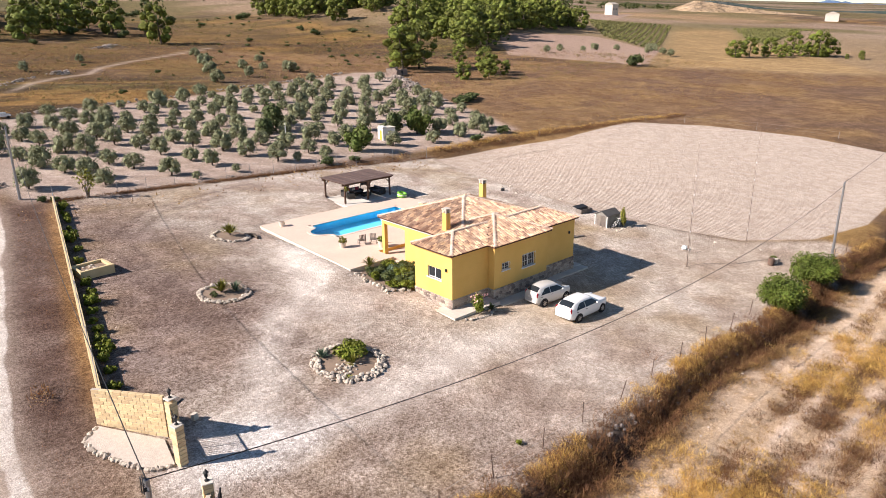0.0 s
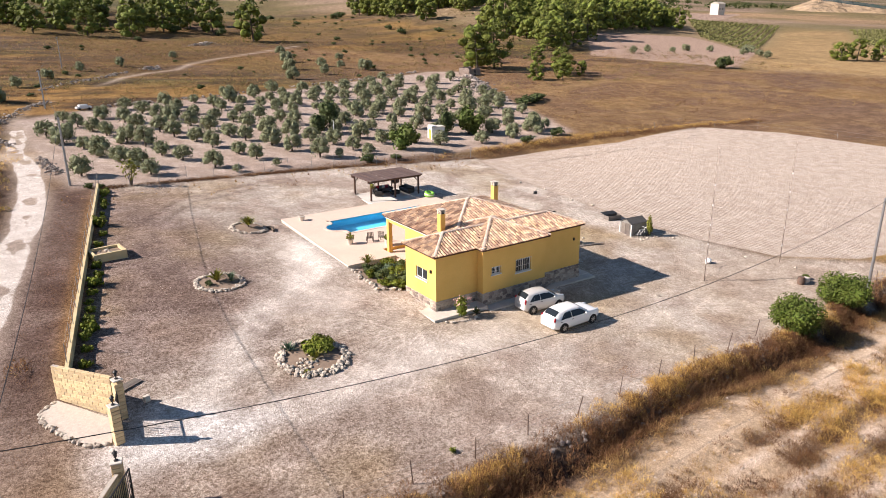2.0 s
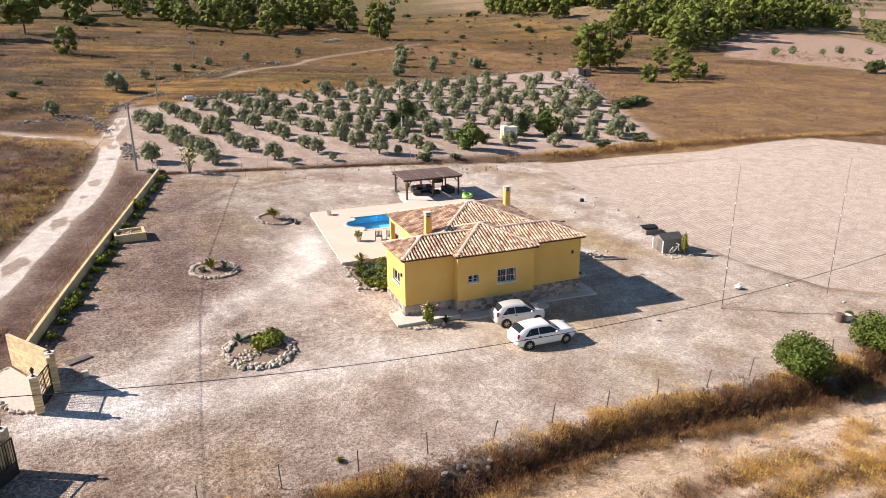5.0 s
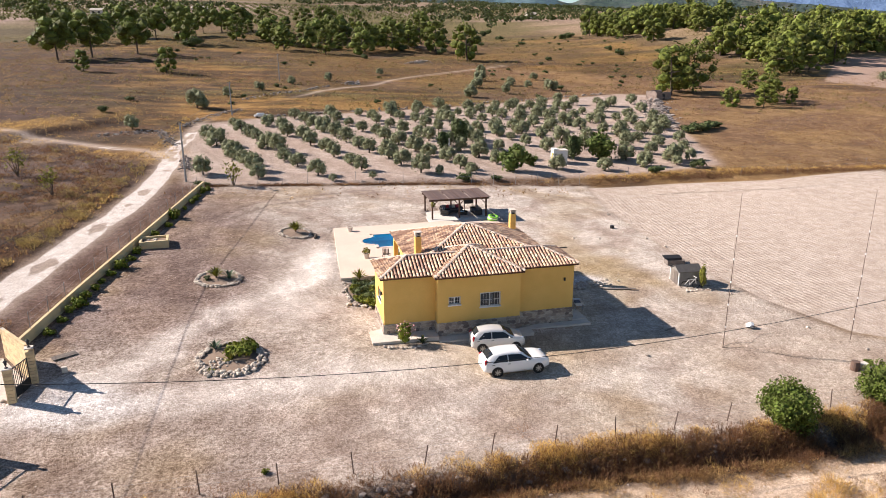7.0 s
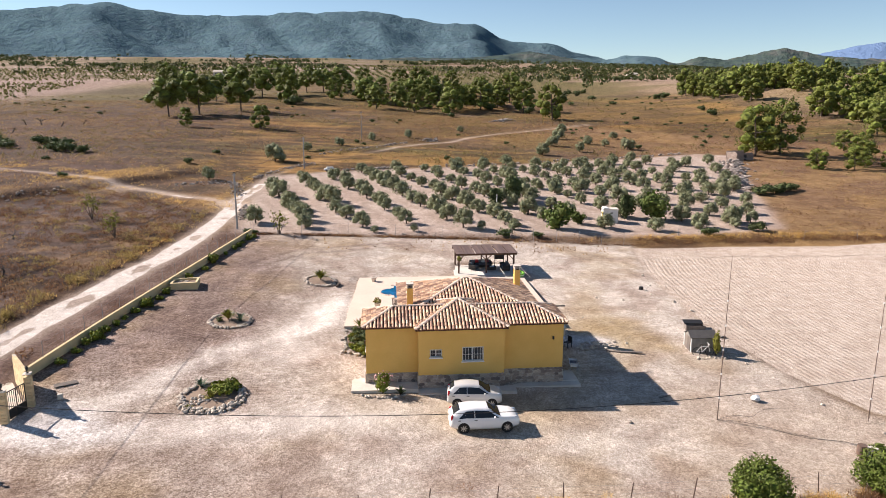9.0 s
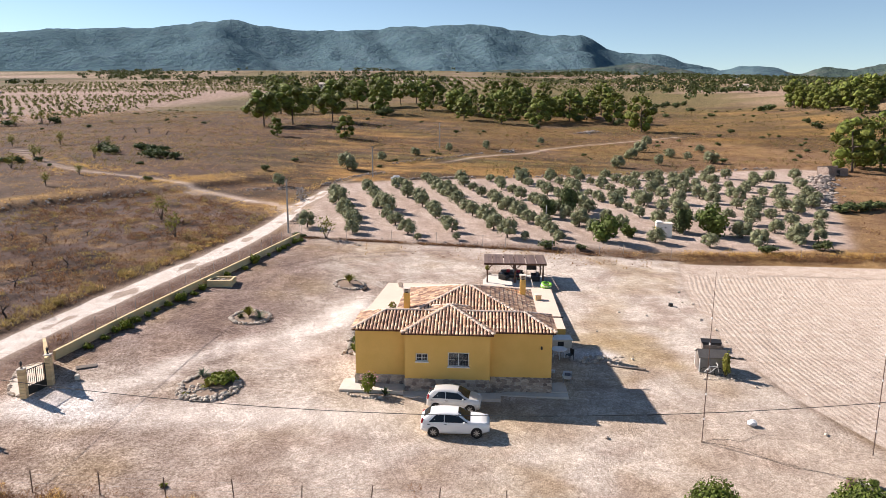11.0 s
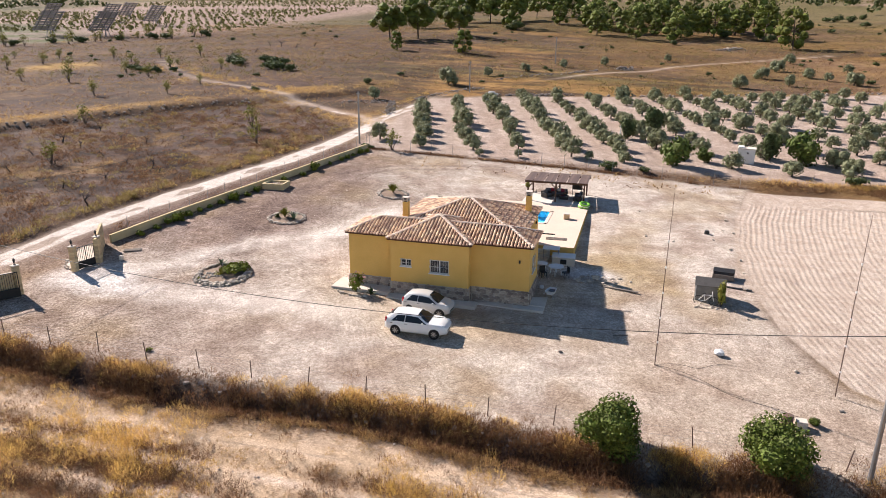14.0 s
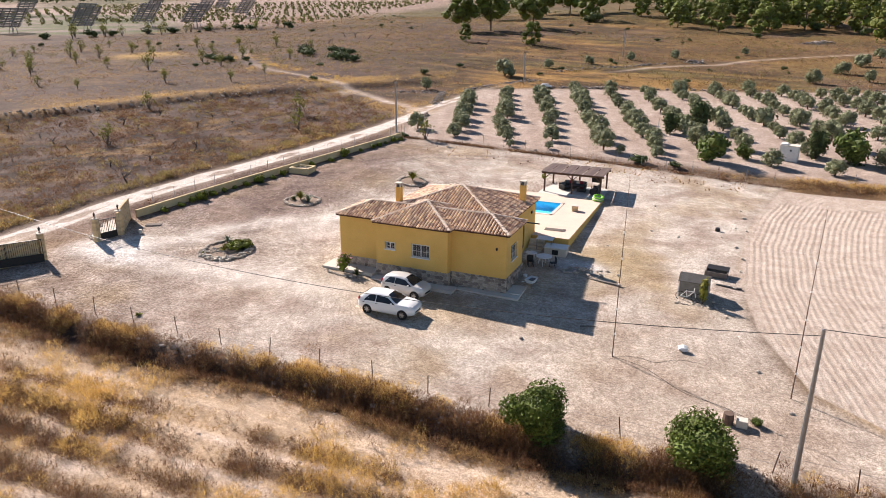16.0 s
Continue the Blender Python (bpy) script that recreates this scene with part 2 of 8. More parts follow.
    p.inputs["Specular IOR Level"].default_value = .1
    add = nnode(nt, "ShaderNodeMath"); add.operation = "MULTIPLY_ADD"; add.inputs[1].default_value = .22
    nt.links.new(fw.outputs[0], add.inputs[0]); nt.links.new(small, add.inputs[2])
    add2 = nnode(nt, "ShaderNodeMath"); add2.operation = "MULTIPLY_ADD"; add2.inputs[1].default_value = .35
    nt.links.new(grain, add2.inputs[0]); nt.links.new(add.outputs[0], add2.inputs[2])
    b = nnode(nt, "ShaderNodeBump", Strength=.75, Distance=.11)
    nt.links.new(add2.outputs[0], b.inputs["Height"])
    nt.links.new(b.outputs[0], p.inputs["Normal"])
    return m


M_GROUND = ground_material()
M_PLASTER = surface("ochre_plaster", (.79, .505, .15), (.73, .455, .125), .7, 30, .9, .004)
M_CREAM = surface("cream_plaster", (.66, .535, .31), (.58, .46, .26), .8, 30, .9, .004)
M_STONE = surface("rubble_stone", (.44, .35, .28), (.27, .215, .185), 2.5, 18, .9, .02, spread=.5)
M_MORTAR = surface("mortar", (.52, .46, .39), None, 3, 30, .95, .01)
M_TILE = surface("clay_roof_tile", (.72, .52, .37), (.44, .245, .155), 1.6, 14, .85, .006, spread=.45, where="World")
M_TILES = surface("clay_roof_tiles", (.72, .52, .37), (.44, .245, .155), 1.6, 14, .85, .006, spread=.45, island=True, where="World")
M_RIDGE = surface("mortared_ridge_tile", (.74, .62, .52), (.56, .40, .30), 1.6, 14, .9, .01, where="World", spread=.2, island=True)
M_DECKROOF = surface("roof_bed", (.11, .052, .036), None, 2, 20, .95, .01)
M_PAVE = surface("pinkish_paving", (.70, .545, .44), (.64, .495, .40), .5, 12, .85, .004, where="World")
M_CONC = surface("concrete", (.66, .60, .52), (.55, .49, .42), .8, 14, .9, .006, where="World")
M_WHITE = surface("white_paint", (.78, .77, .74), (.7, .69, .66), 2, 30, .6, .002)
M_WOOD = surface("dark_stained_wood", (.085, .045, .03), (.12, .07, .05), 2, 25, .7, .004)
M_OLDWOOD = surface("weathered_wood", (.20, .17, .145), (.13, .11, .1), 2, 20, .9, .006, spread=.2)
M_METAL = surface("galvanised_steel", (.36, .36, .37), (.28, .28, .29), 3, 30, .45, .002, metal=.7)
M_BLACK = surface("black_iron", (.02, .02, .022), (.03, .028, .026), 5, 40, .5, .002)
M_RUST = surface("rusty_iron", (.16, .10, .07), (.11, .08, .07), 4, 40, .8, .003)
M_BLOCK = surface("cream_split_block", (.68, .525, .31), (.60, .455, .265), 2, 16, .95, .02, spread=.16)
M_BEDSTONE = surface("white_field_stone", (.56, .49, .41), (.40, .34, .28), 2, 10, .9, .03, spread=.3)
M_GREYSTONE = surface("grey_field_stone", (.36, .31, .27), (.24, .20, .18), 2, 10, .95, .03, spread=.35, island=True)
M_BARK = surface("bark", (.13, .10, .075), (.08, .06, .05), 3, 14, .95, .03)
M_DEADBARK = surface("blackened_bark", (.05, .042, .04), (.03, .026, .025), 3, 14, .95, .03)
M_OLIVE = foliage("olive_leaves", (.275, .285, .165), (.165, .175, .092), .36, .26)
M_PINE = foliage("pine_needles", (.175, .196, .030), (.060, .074, .015), .45, .1)
M_FARWOOD = foliage("far_pine_needles", (.075, .092, .024), (.048, .06, .018), .35)
M_SHRUB = foliage("dark_shrub_leaves", (.095, .115, .040), (.06, .078, .025))
M_GREEN = foliage("fresh_green_leaves", (.185, .205, .024), (.10, .12, .015), .45, .1)
M_FIG = foliage("fig_leaves", (.115, .15, .03), (.065, .09, .02), .4, .12)
M_BUSH = foliage("bank_bush_leaves", (.125, .158, .024), (.062, .085, .014), .45, .12)
M_LIME = foliage("yellow_green_leaves", (.24, .23, .04), (.15, .15, .03))
M_AGAVE = foliage("blue_green_agave", (.13, .18, .11), (.09, .13, .08), .2)
M_GOLD = foliage("golden_dry_grass", (.75, .50, .17), (.57, .355, .105), .35, .45)
M_DRY = foliage("dry_grass", (.47, .305, .13), (.34, .205, .085), .35, .45)
M_BUNCH = foliage("dry_bunch_grass", (.26, .205, .075), (.15, .12, .05), .35, .35)
M_VERGE = foliage("verge_bunch_grass", (.40, .29, .095), (.20, .155, .055), .4, .4)
M_STRAW = foliage("pale_straw", (.46, .34, .17), (.34, .23, .11), .3)
M_BROWN = foliage("brown_withered_weed", (.265, .135, .062), (.125, .064, .035), .4, .3)
M_GREYW = foliage("grey_withered_weed", (.36, .285, .21), (.22, .165, .125), .35, .3)
M_GLASS, _nt, _p = material("window_glass")
_p.inputs["Base Color"].default_value = (.02, .025, .03, 1)
_p.inputs["Roughness"].default_value = .06
_p.inputs["Specular IOR Level"].default_value = .4
M_WATERTILE = surface("blue_pool_mosaic", (.14, .63, .87), (.12, .57, .82), .6, 25, .35, .002, where="World")


def water_material():
    m, nt, p = material("pool_water")
    p.inputs["Base Color"].default_value = (.75, .93, 1, 1)
    p.inputs["Transmission Weight"].default_value = 1
    p.inputs["Roughness"].default_value = .02
    p.inputs["IOR"].default_value = 1.15
    n = nnode(nt, "ShaderNodeTexNoise", Scale=1.6, Detail=2.0)
    nt.links.new(nt.nodes.new("ShaderNodeNewGeometry").outputs["Position"], n.inputs["Vector"])
    b = nnode(nt, "ShaderNodeBump", Strength=.1, Distance=.03)
    nt.links.new(n.outputs[0], b.inputs["Height"])
    nt.links.new(b.outputs[0], p.inputs["Normal"])
    return m


M_WATER = water_material()

# ---- the ground: one sheet to the horizon ----
def axis(near0, near1, step, grow0, grow1, fine0=450, fine1=620, far=4300):
    """Grid lines: even where the camera passes, then widening outwards on either side."""
    def side(start, sign, grow, fine):
        out, s = [], step
        while abs(start - (out[-1] if out else start)) < far:
            s *= grow if abs((out[-1] if out else start) - start) < fine else max(grow, 1.16)
            out.append((out[-1] if out else start) + sign * s)
        return out
    mid = list(np.arange(near0, near1 + step / 2, step))
    return np.array(side(mid[0], -1, grow0, fine0)[::-1] + mid + side(mid[-1], 1, grow1, fine1))


def poly_dist(x, y, poly):
    """Signed distance to a polygon, positive inside."""
    d = np.full(x.shape, 1e9)
    inside = np.zeros(x.shape, bool)
    for (ax, ay), (bx, by) in zip(poly, poly[1:] + poly[:1]):
        ex, ey = bx - ax, by - ay
        t = np.clip(((x - ax) * ex + (y - ay) * ey) / (ex * ex + ey * ey), 0, 1)
        d = np.minimum(d, np.hypot(x - ax - t * ex, y - ay - t * ey))
        if ay != by:
            inside ^= ((ay > y) != (by > y)) & (x < ex * (y - ay) / ey + ax)
    return np.where(inside, d, -d)


def line_dist(x, y, pts):
    d = np.full(x.shape, 1e9)
    for (ax, ay), (bx, by) in zip(pts, pts[1:]):
        ex, ey = bx - ax, by - ay
        t = np.clip(((x - ax) * ex + (y - ay) * ey) / (ex * ex + ey * ey), 0, 1)
        d = np.minimum(d, np.hypot(x - ax - t * ex, y - ay - t * ey))
    return d


YARD = [(-22.6, 1.5), (-14.7, 40.2), (10, 39.4), (32.5, 39), (29.3, 22), (29, 12), (30, 2), (32.5, -5), (40, -10.5), (40, -14), (-25, -14.8), (-23, -9)]
FIELD = [(32.6, 38.2), (30.2, 27), (29.2, 18), (29.2, 9), (30.6, 1.5), (33.5, -5), (40, -9.3), (50, -11), (66, -9.5), (92, -3), (93, 12), (88, 27), (79, 37.5), (70, 37), (58, 36), (45, 38.3)]
GROVE = [(-17.2, 40.8), (-19, 62), (-18.4, 83), (-9, 89), (4, 94.5), (42, 108), (78, 120), (86, 117), (77, 96), (67, 72), (56, 44), (30, 41.6), (10, 40.9)]
BROWNFIELD = [(-24.5, 4), (-21.5, 40), (-22.5, 50), (-34, 62), (-44, 69), (-56, 53), (-65, 38), (-74, 25), (-110, -25), (-150, -60), (-40, -60), (-32, -10)]
TRACK = [(-30.5, -40), (-29.2, -12), (-27.6, 4), (-26.4, 10), (-24.6, 19), (-23.4, 24.5), (-22.1, 30), (-20.8, 38), (-20, 48), (-19.9, 54), (-20.5, 60), (-19.2, 71), (-18.8, 83), (-15, 97), (-6.3, 109.4), (-.8, 119.4), (5.4, 130.7), (12, 138), (20, 143.8), (26.6, 155.5), (38, 167), (52.5, 178.5), (75, 196)]
FORK = [(-20.3, 58), (-25.5, 62), (-29, 63), (-34, 66.5), (-42, 71.3), (-51.5, 76.2), (-60, 79.6), (-70, 85), (-80.4, 93.3), (-95, 108), (-112, 128)]


def near(v, width, soft):
    return sig((width - v) / soft)


def ground_cover(x, y):
    """Base colour, weed litter, furrow depth and the distance across the furrows."""
    wob = (fnoise(x, y, 5, 9) - .5) * 3.0
    c = np.empty(x.shape + (3,))
    c[:] = (.275, .163, .074)
    def lay(m, rgb):
        c[:] = c * (1 - m[..., None]) + np.array(rgb) * m[..., None]
    far = np.hypot(x, y)
    lay(sig((x + 5) / 15) * sig((y - 40) / 15) * .8, (.335, .207, .096)); lay(sig((x - 45) / 18) * sig((y - 40) / 15) * .75, (.435, .28, .135))
    lay(sig((fnoise(x, y, 30, 3) - .50 + .06 * sig((-20 - x) / 20)) * 22), (.165, .108, .088))
    lay(sig((fnoise(x * .6, y, 15, 5) - .52) * 28) * .9, (.40, .255, .10))
    lay(sig((fnoise(x * .7, y, 9, 6) - .55) * 28) * .85, (.125, .08, .062))
    # thin terraces along the slope, golden straw and green bunch grass between them
    wildland = sig((y - 55) / 8) * sig((420 - y) / 40)
    lay(wildland * sig((fnoise(x * .55, y * 1.3, 24, 120) - .485) * 30) * .8, (.53, .31, .10))
    lay(wildland * sig((fnoise(x * .5, y * 1.2, 32, 121) - .56) * 30) * .85, (.185, .165, .062))
    lay(wildland * sig((fnoise(x * .6, y, 20, 122) - .57) * 30) * .8, (.20, .135, .115))
    lay(wildland * sig((fnoise(x * .5, y * 1.4, 7, 123) - .55) * 26) * .8, (.105, .068, .042))
    lay(wildland * sig((30 - x) / 20) * sig((fnoise(x * .6, y, 4.5, 140) - .54) * 30) * .85, (.085, .062, .036))
    shelf = np.mod(y + .22 * x + 22 * fnoise(x, y, 70, 124), 31)
    lay(wildland * near(np.abs(shelf - 15), .8 + 1.6 * (fnoise(x, y, 12, 125) - .5), .25) * sig((fnoise(x, y, 30, 126) - .46) * 20) * .9, (.085, .058, .045))
    lay(wildland * near(np.abs(shelf - 17.6), 1.6, .4) * sig((fnoise(x, y, 30, 126) - .46) * 20) * .7, (.50, .32, .12))
    litter = np.full(x.shape, .82)
    furrow = np.zeros(x.shape)
    west = [(34, 60), (32.6, 38.2), (30.2, 27), (29.2, 18), (29.2, 9), (30.6, 1.5), (33, -8), (36, -40)]
    north = [(34, 38.0), (45, 38.3), (58, 36), (70, 37), (79, 37.5), (88, 27)]
    dw, dn = line_dist(x, y, west), line_dist(x, y, north)
    across = np.where(dn < 4.5, dn, dw)
    # brown fields across the track, broken by the old terrace
    m = sig(poly_dist(x, y, BROWNFIELD) + wob)
    lay(m, (.118, .079, .072)); lay(m * sig((fnoise(x, y, 8, 12) - .54) * 24) * .6, (.24, .145, .075)); lay(m * sig((fnoise(x, y, 5, 112) - .53) * 22) * .8, (.10, .066, .055)); lay(m * sig((fnoise(x, y, 3, 13) - .55) * 20) * .7, (.25, .185, .15))
    lay(m * sig((fnoise(x, y, 4.2, 116) - .6) * 30) * .6, (.38, .24, .09)); lay(m * sig((fnoise(x, y, 2.4, 117) - .53) * 26) * .9, (.060, .040, .033)); lay(m * sig((fnoise(x, y, 10, 118) - .55) * 22) * .6, (.20, .15, .135))
    lay(m * near(line_dist(x, y, TRACK), 4.5 + (fnoise(x, y, 6, 14) - .5) * 4, .8), (.10, .06, .04))
    # mauve almond land above it, and greyer scrub towards the mountains
    m = sig((-26 - x - .3 * (y - 60)) / 10) * sig((old_terrace(x, y) - 1) / 2) * (1 - sig(poly_dist(x, y, BROWNFIELD)))
    lay(m * .92, (.128, .084, .072)); lay(m * sig((fnoise(x, y, 11, 17) - .56) * 18) * .7, (.235, .148, .075)); lay(m * sig((fnoise(x, y, 6, 18) - .56) * 20) * .8, (.105, .075, .055))
    ot = old_terrace(x, y)
    m = sig((-33 - x) / 3) * sig((x + 120) / 8)
    lay(m * near(np.abs(ot - 4.5), 3.0 + (fnoise(x, y, 7, 11) - .5) * 7, .7) * sig((x + 78) / 3) * sig((fnoise(x, y, 9, 135) - .44) * 16) * .85, (.42, .265, .095))
    lay(m * near(np.abs(ot - 2), 2.4 + (fnoise(x, y, 7, 10) - .5) * 4, .6) * sig((-72 - x) / 3), (.34, .22, .085))
    lay(m * near(np.abs(ot + 1.2), 1.5 + (fnoise(x, y, 4, 16) - .5) * 2, .4), (.075, .05, .04))
    m = near(np.hypot(x + 128, (y - 108) * .8), 8 + (fnoise(x, y, 6, 23) - .5) * 8, 1)
    lay(m, (.46, .30, .10))
    m = sig((x - 4) / 6) * sig((130 - x) / 8) * sig((y - 128 - .2 * x) / 6) * sig((330 - y) / 20)
    lay(m * sig((fnoise(x * .6, y, 18, 24) - .48) * 16) * .8, (.29, .185, .07)); lay(m * sig((fnoise(x * .5, y, 14, 26) - .52) * 20) * .8, (.13, .085, .05))
    m = sig((y - 380) / 50)
    lay(m * .8, (.20, .15, .08)); lay(m * sig((fnoise(x, y, 60, 19) - .5) * 16), (.11, .115, .05))
    # far brown slope beyond the ploughed field, ending at a straight edge
    edge = y - 88 + (x - 168) * 1.0
    m = sig((x - 60) / 8) * sig((y - 10) / 12) * sig(-edge / 2) * (1 - sig(poly_dist(x, y, FIELD)))
    lay(m * .9, (.325, .205, .112)); lay(m * sig((fnoise(x * .5, y, 13, 2) - .5) * 12) * .7, (.235, .155, .115)); lay(m * sig((fnoise(x, y, 9, 27) - .57) * 20) * .7, (.43, .285, .13))
    # golden stubble strip, quarry hill and orchards in the distance
    gold = poly_dist(x, y, [(171, 86), (258, 140), (409, 219), (450, 196), (337, 137), (222, 38)])
    lay(sig(edge / 3) * sig((x - 165) / 5) * sig((560 - x) / 30) * .8, (.46, .345, .22)); lay(sig(gold / 2), (.56, .395, .20)); lay(sig(gold / 2) * sig((fnoise(x, y, 14, 28) - .53) * 16) * .7, (.44, .31, .155))
    vine = poly_dist(x, y, [(386, 273), (409, 219), (251, 132), (230, 128), (268, 176)])
    lay(sig(vine / 2), (.38, .31, .17))
    vine = poly_dist(x, y, [(433, 190), (520, 170), (430, 150), (318, 117), (340, 136)])
    lay(sig(vine / 2), (.24, .24, .10))
    m = sig((x - 430) / 8) * sig((640 - x) / 8) * sig((y - 60) / 4) * sig((140 - y) / 4)
    lay(m, (.46, .36, .24))
    lay(near(np.hypot((x - 650) / 1.7, y - 350), 95 + (fnoise(x, y, 40, 29) - .5) * 40, 6), (.52, .36, .21))
    m = sig((fnoise(x, y, 130, 8) - .53) * 26) * sig((far - 290) / 25) * sig((np.abs(x) - 40) / 40 + (y - 420) / 60)
    lay(m * .85 * sig((far - 470) / 40), (.50, .375, .29))
    m = sig((fnoise(x, y, 95, 15) - .56) * 30) * sig((far - 320) / 30)
    lay(m * .8, (.23, .20, .09))
    m = sig((x + 430) / 8) * sig((-95 - x + .3 * (y - 480)) / 8) * sig((y - 455) / 8) * sig((900 - y) / 10)
    lay(m * .85, (.40, .30, .23)); lay(m * sig(np.sin(y / 11 + x * .03) * 5) * .8, (.24, .20, .11)); lay(m * sig((np.sin(y / 17 - x * .012) - .5) * 7) * .9, (.56, .44, .36))
    m = sig((-165 - x) / 4) * sig((x + 460) / 10) * sig((y - 215 - .15 * (x + 190)) / 4) * sig((520 - y) / 10)
    lay(m * .85, (.46, .345, .29))
    m = sig(poly_dist(x, y, [(-185, 178), (-212, 158), (-262, 150), (-480, 150), (-480, 290), (-285, 275)]) / 2)
    lay(m, (.30, .24, .20)); lay(m * sig((fnoise(x, y * 2, 22, 36) - .45) * 20), (.15, .165, .07))
    # olive grove
    m = sig(poly_dist(x, y, GROVE) * 2.5 + wob * .6)
    lay(m, (.53, .435, .37)); lay(m * sig((fnoise(x, y, 6, 21) - .55) * 18) * .6, (.42, .32, .26))
    lay(m * sig((np.sin((.95 * x + .31 * y) * 1.9 + 2 * fnoise(x, y, 6, 131)) - .35) * 5) * .35, (.38, .29, .235))
    litter = litter * (1 - m) + .3 * m
    # ploughed field
    fld = poly_dist(x, y, FIELD)
    m = sig(fld * 2.2)
    litter = litter * (1 - m) + .06 * m
    furrow = np.maximum(furrow, m * sig((dw - .3) / .3) * (.55 + .45 * near(dw, 14, 6)))
    # lower field before the bank
    m = sig((bank_line(x) - 1.8 - y) * 1.6 + wob * .5)
    lay(m, (.62, .455, .305))
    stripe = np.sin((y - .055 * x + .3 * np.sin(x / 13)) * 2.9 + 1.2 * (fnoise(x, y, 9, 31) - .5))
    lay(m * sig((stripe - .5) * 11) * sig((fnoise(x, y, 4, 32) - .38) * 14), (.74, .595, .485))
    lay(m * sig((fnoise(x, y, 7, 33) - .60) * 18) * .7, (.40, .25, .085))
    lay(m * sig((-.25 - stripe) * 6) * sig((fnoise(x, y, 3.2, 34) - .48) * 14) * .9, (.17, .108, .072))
    m2 = m * sig((y - bank_line(x) + 4.6 + (fnoise(x, y, 5, 129) - .5) * 3) * 1.6)
    lay(m2 * .85, (.87, .69, .525)); lay(m2 * sig((fnoise(x * .4, y, 2.2, 128) - .52) * 20) * .7, (.46, .32, .18))
    litter = litter * (1 - m) + .22 * m
    # a darker strip along the bank
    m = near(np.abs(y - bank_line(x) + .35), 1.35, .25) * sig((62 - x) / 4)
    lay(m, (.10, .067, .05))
    # the yard
    m = sig(poly_dist(x, y, YARD) * 3 + wob * .35)
    lay(m, (.635, .555, .475))
    lay(m * sig((fnoise(x, y, 5, 41) - .50) * 16) * .8, (.755, .675, .59))
    lay(m * sig((x + 1.5 + 5 * (fnoise(x, y, 5, 110) - .5)) / 2.5) * .8, (.75, .675, .595))
    lay(m * sig((-6.5 - x - .12 * (y - 12) + 9 * (fnoise(x, y, 6, 43) - .5)) / 1.8) * sig((38.5 - y) / 1.5) * sig((y - .5 - .2 * (x + 20)) / 2.0) * .9, (.32, .235, .205))
    lay(m * sig((-4.5 - y + 4 * (fnoise(x, y, 6, 45) - .5)) / 1.5) * sig((-1 - x) / 5) * .65, (.50, .39, .325))
    lay(m * sig((fnoise(x, y, 2.6, 44) - .57) * 22) * .7, (.44, .335, .27))
    lay(m * sig((fnoise(x, y, 5, 46) - .62) * 20) * .5, (.47, .35, .19))
    d = line_dist(x, y, [(-24, -6.2), (-19.5, -5.2), (-15.5, -1), (-11.5, 4.6), (-7.5, 8), (-4, 11), (-2.4, 17)])
    pale = m * np.maximum(near(d, 1.5 + (fnoise(x, y, 3, 47) - .5) * 3.4, .35), 0)
    d2 = line_dist(x, y, [(-20, -5.5), (-13, -5.6), (-6, -5.2), (0, -4.4), (4, -3.0), (7, -2.4)])
    pale = np.maximum(pale, m * near(d2, 1.2 + (fnoise(x, y, 3, 48) - .5) * 3.2, .4) * .85)
    d3 = np.hypot(x + 6.5, y - 5.5)
    pale = np.maximum(pale, m * near(d3, 2.6 + (fnoise(x, y, 2.4, 49) - .5) * 4, .5) * .75)
    lay(pale * .8, (.82, .75, .68))
    lay(m * near(np.hypot((x + 18.6) / 1.7, (y + 5.4) / .9), 2.3 + (fnoise(x, y, 2.5, 134) - .5) * 2.2, .3) * .9, (.88, .84, .80))
    d4 = np.minimum(np.abs(line_dist(x, y, [(-11, 3), (-14.5, 14), (-13.5, 26), (-8, 33), (4, 37)]) - .75), 9)
    lay(m * near(d4, .18, .08) * .55, (.24, .175, .15))
    m5 = m * near(np.hypot((x - 9) / 2.2, y + 3.6), 2.6 + (fnoise(x, y, 3, 50) - .5) * 2, .6)
    lay(m5 * .75, (.50, .39, .25))
    m6 = m * near(np.hypot((x - 20) / 1.2, (y - 9) / 2.0), 2.5 + (fnoise(x, y, 3, 51) - .5) * 4, .6)
    lay(m6 * .7, (.45, .325, .14))
    m7 = m * sig((x - 19) / 1.5) * sig((-1 - y) / 1.5)
    lay(m7 * .6, (.54, .43, .33))
    litter = litter * (1 - m) + (.55 - .45 * pale + .4 * sig((-6 - x) / 3)) * m
    furrow = np.where(m > .5, 0, furrow)
    m8 = near(np.hypot((x - 17.6) / 1.5, y - 7.2), 1.15 + (fnoise(x, y, 2, 52) - .5) * 1.4, .2)
    lay(m8 * .95, (.88, .86, .84))
    # weeds between the garden wall and the track
    m = near(np.abs(x + 22.9 - .205 * (y - 9.8)), 1.9 + (fnoise(x, y, 4, 62) - .5) * 1.2, .3) * sig((41 - y) / 1.5) * sig((y + 5) / 2)
    lay(m * .95, (.26, .19, .16)); lay(m * sig((fnoise(x, y, 2.5, 64) - .5) * 16) * .8, (.16, .10, .08))
    lay(near(np.abs(x + 21.7 - .207 * (y - 8)), .45, .2) * sig((38 - y) / 2) * sig((y - 2) / 2) * .8, (.36, .21, .07))
    # tracks of white dust
    dust = np.full(x.shape, -60.0)
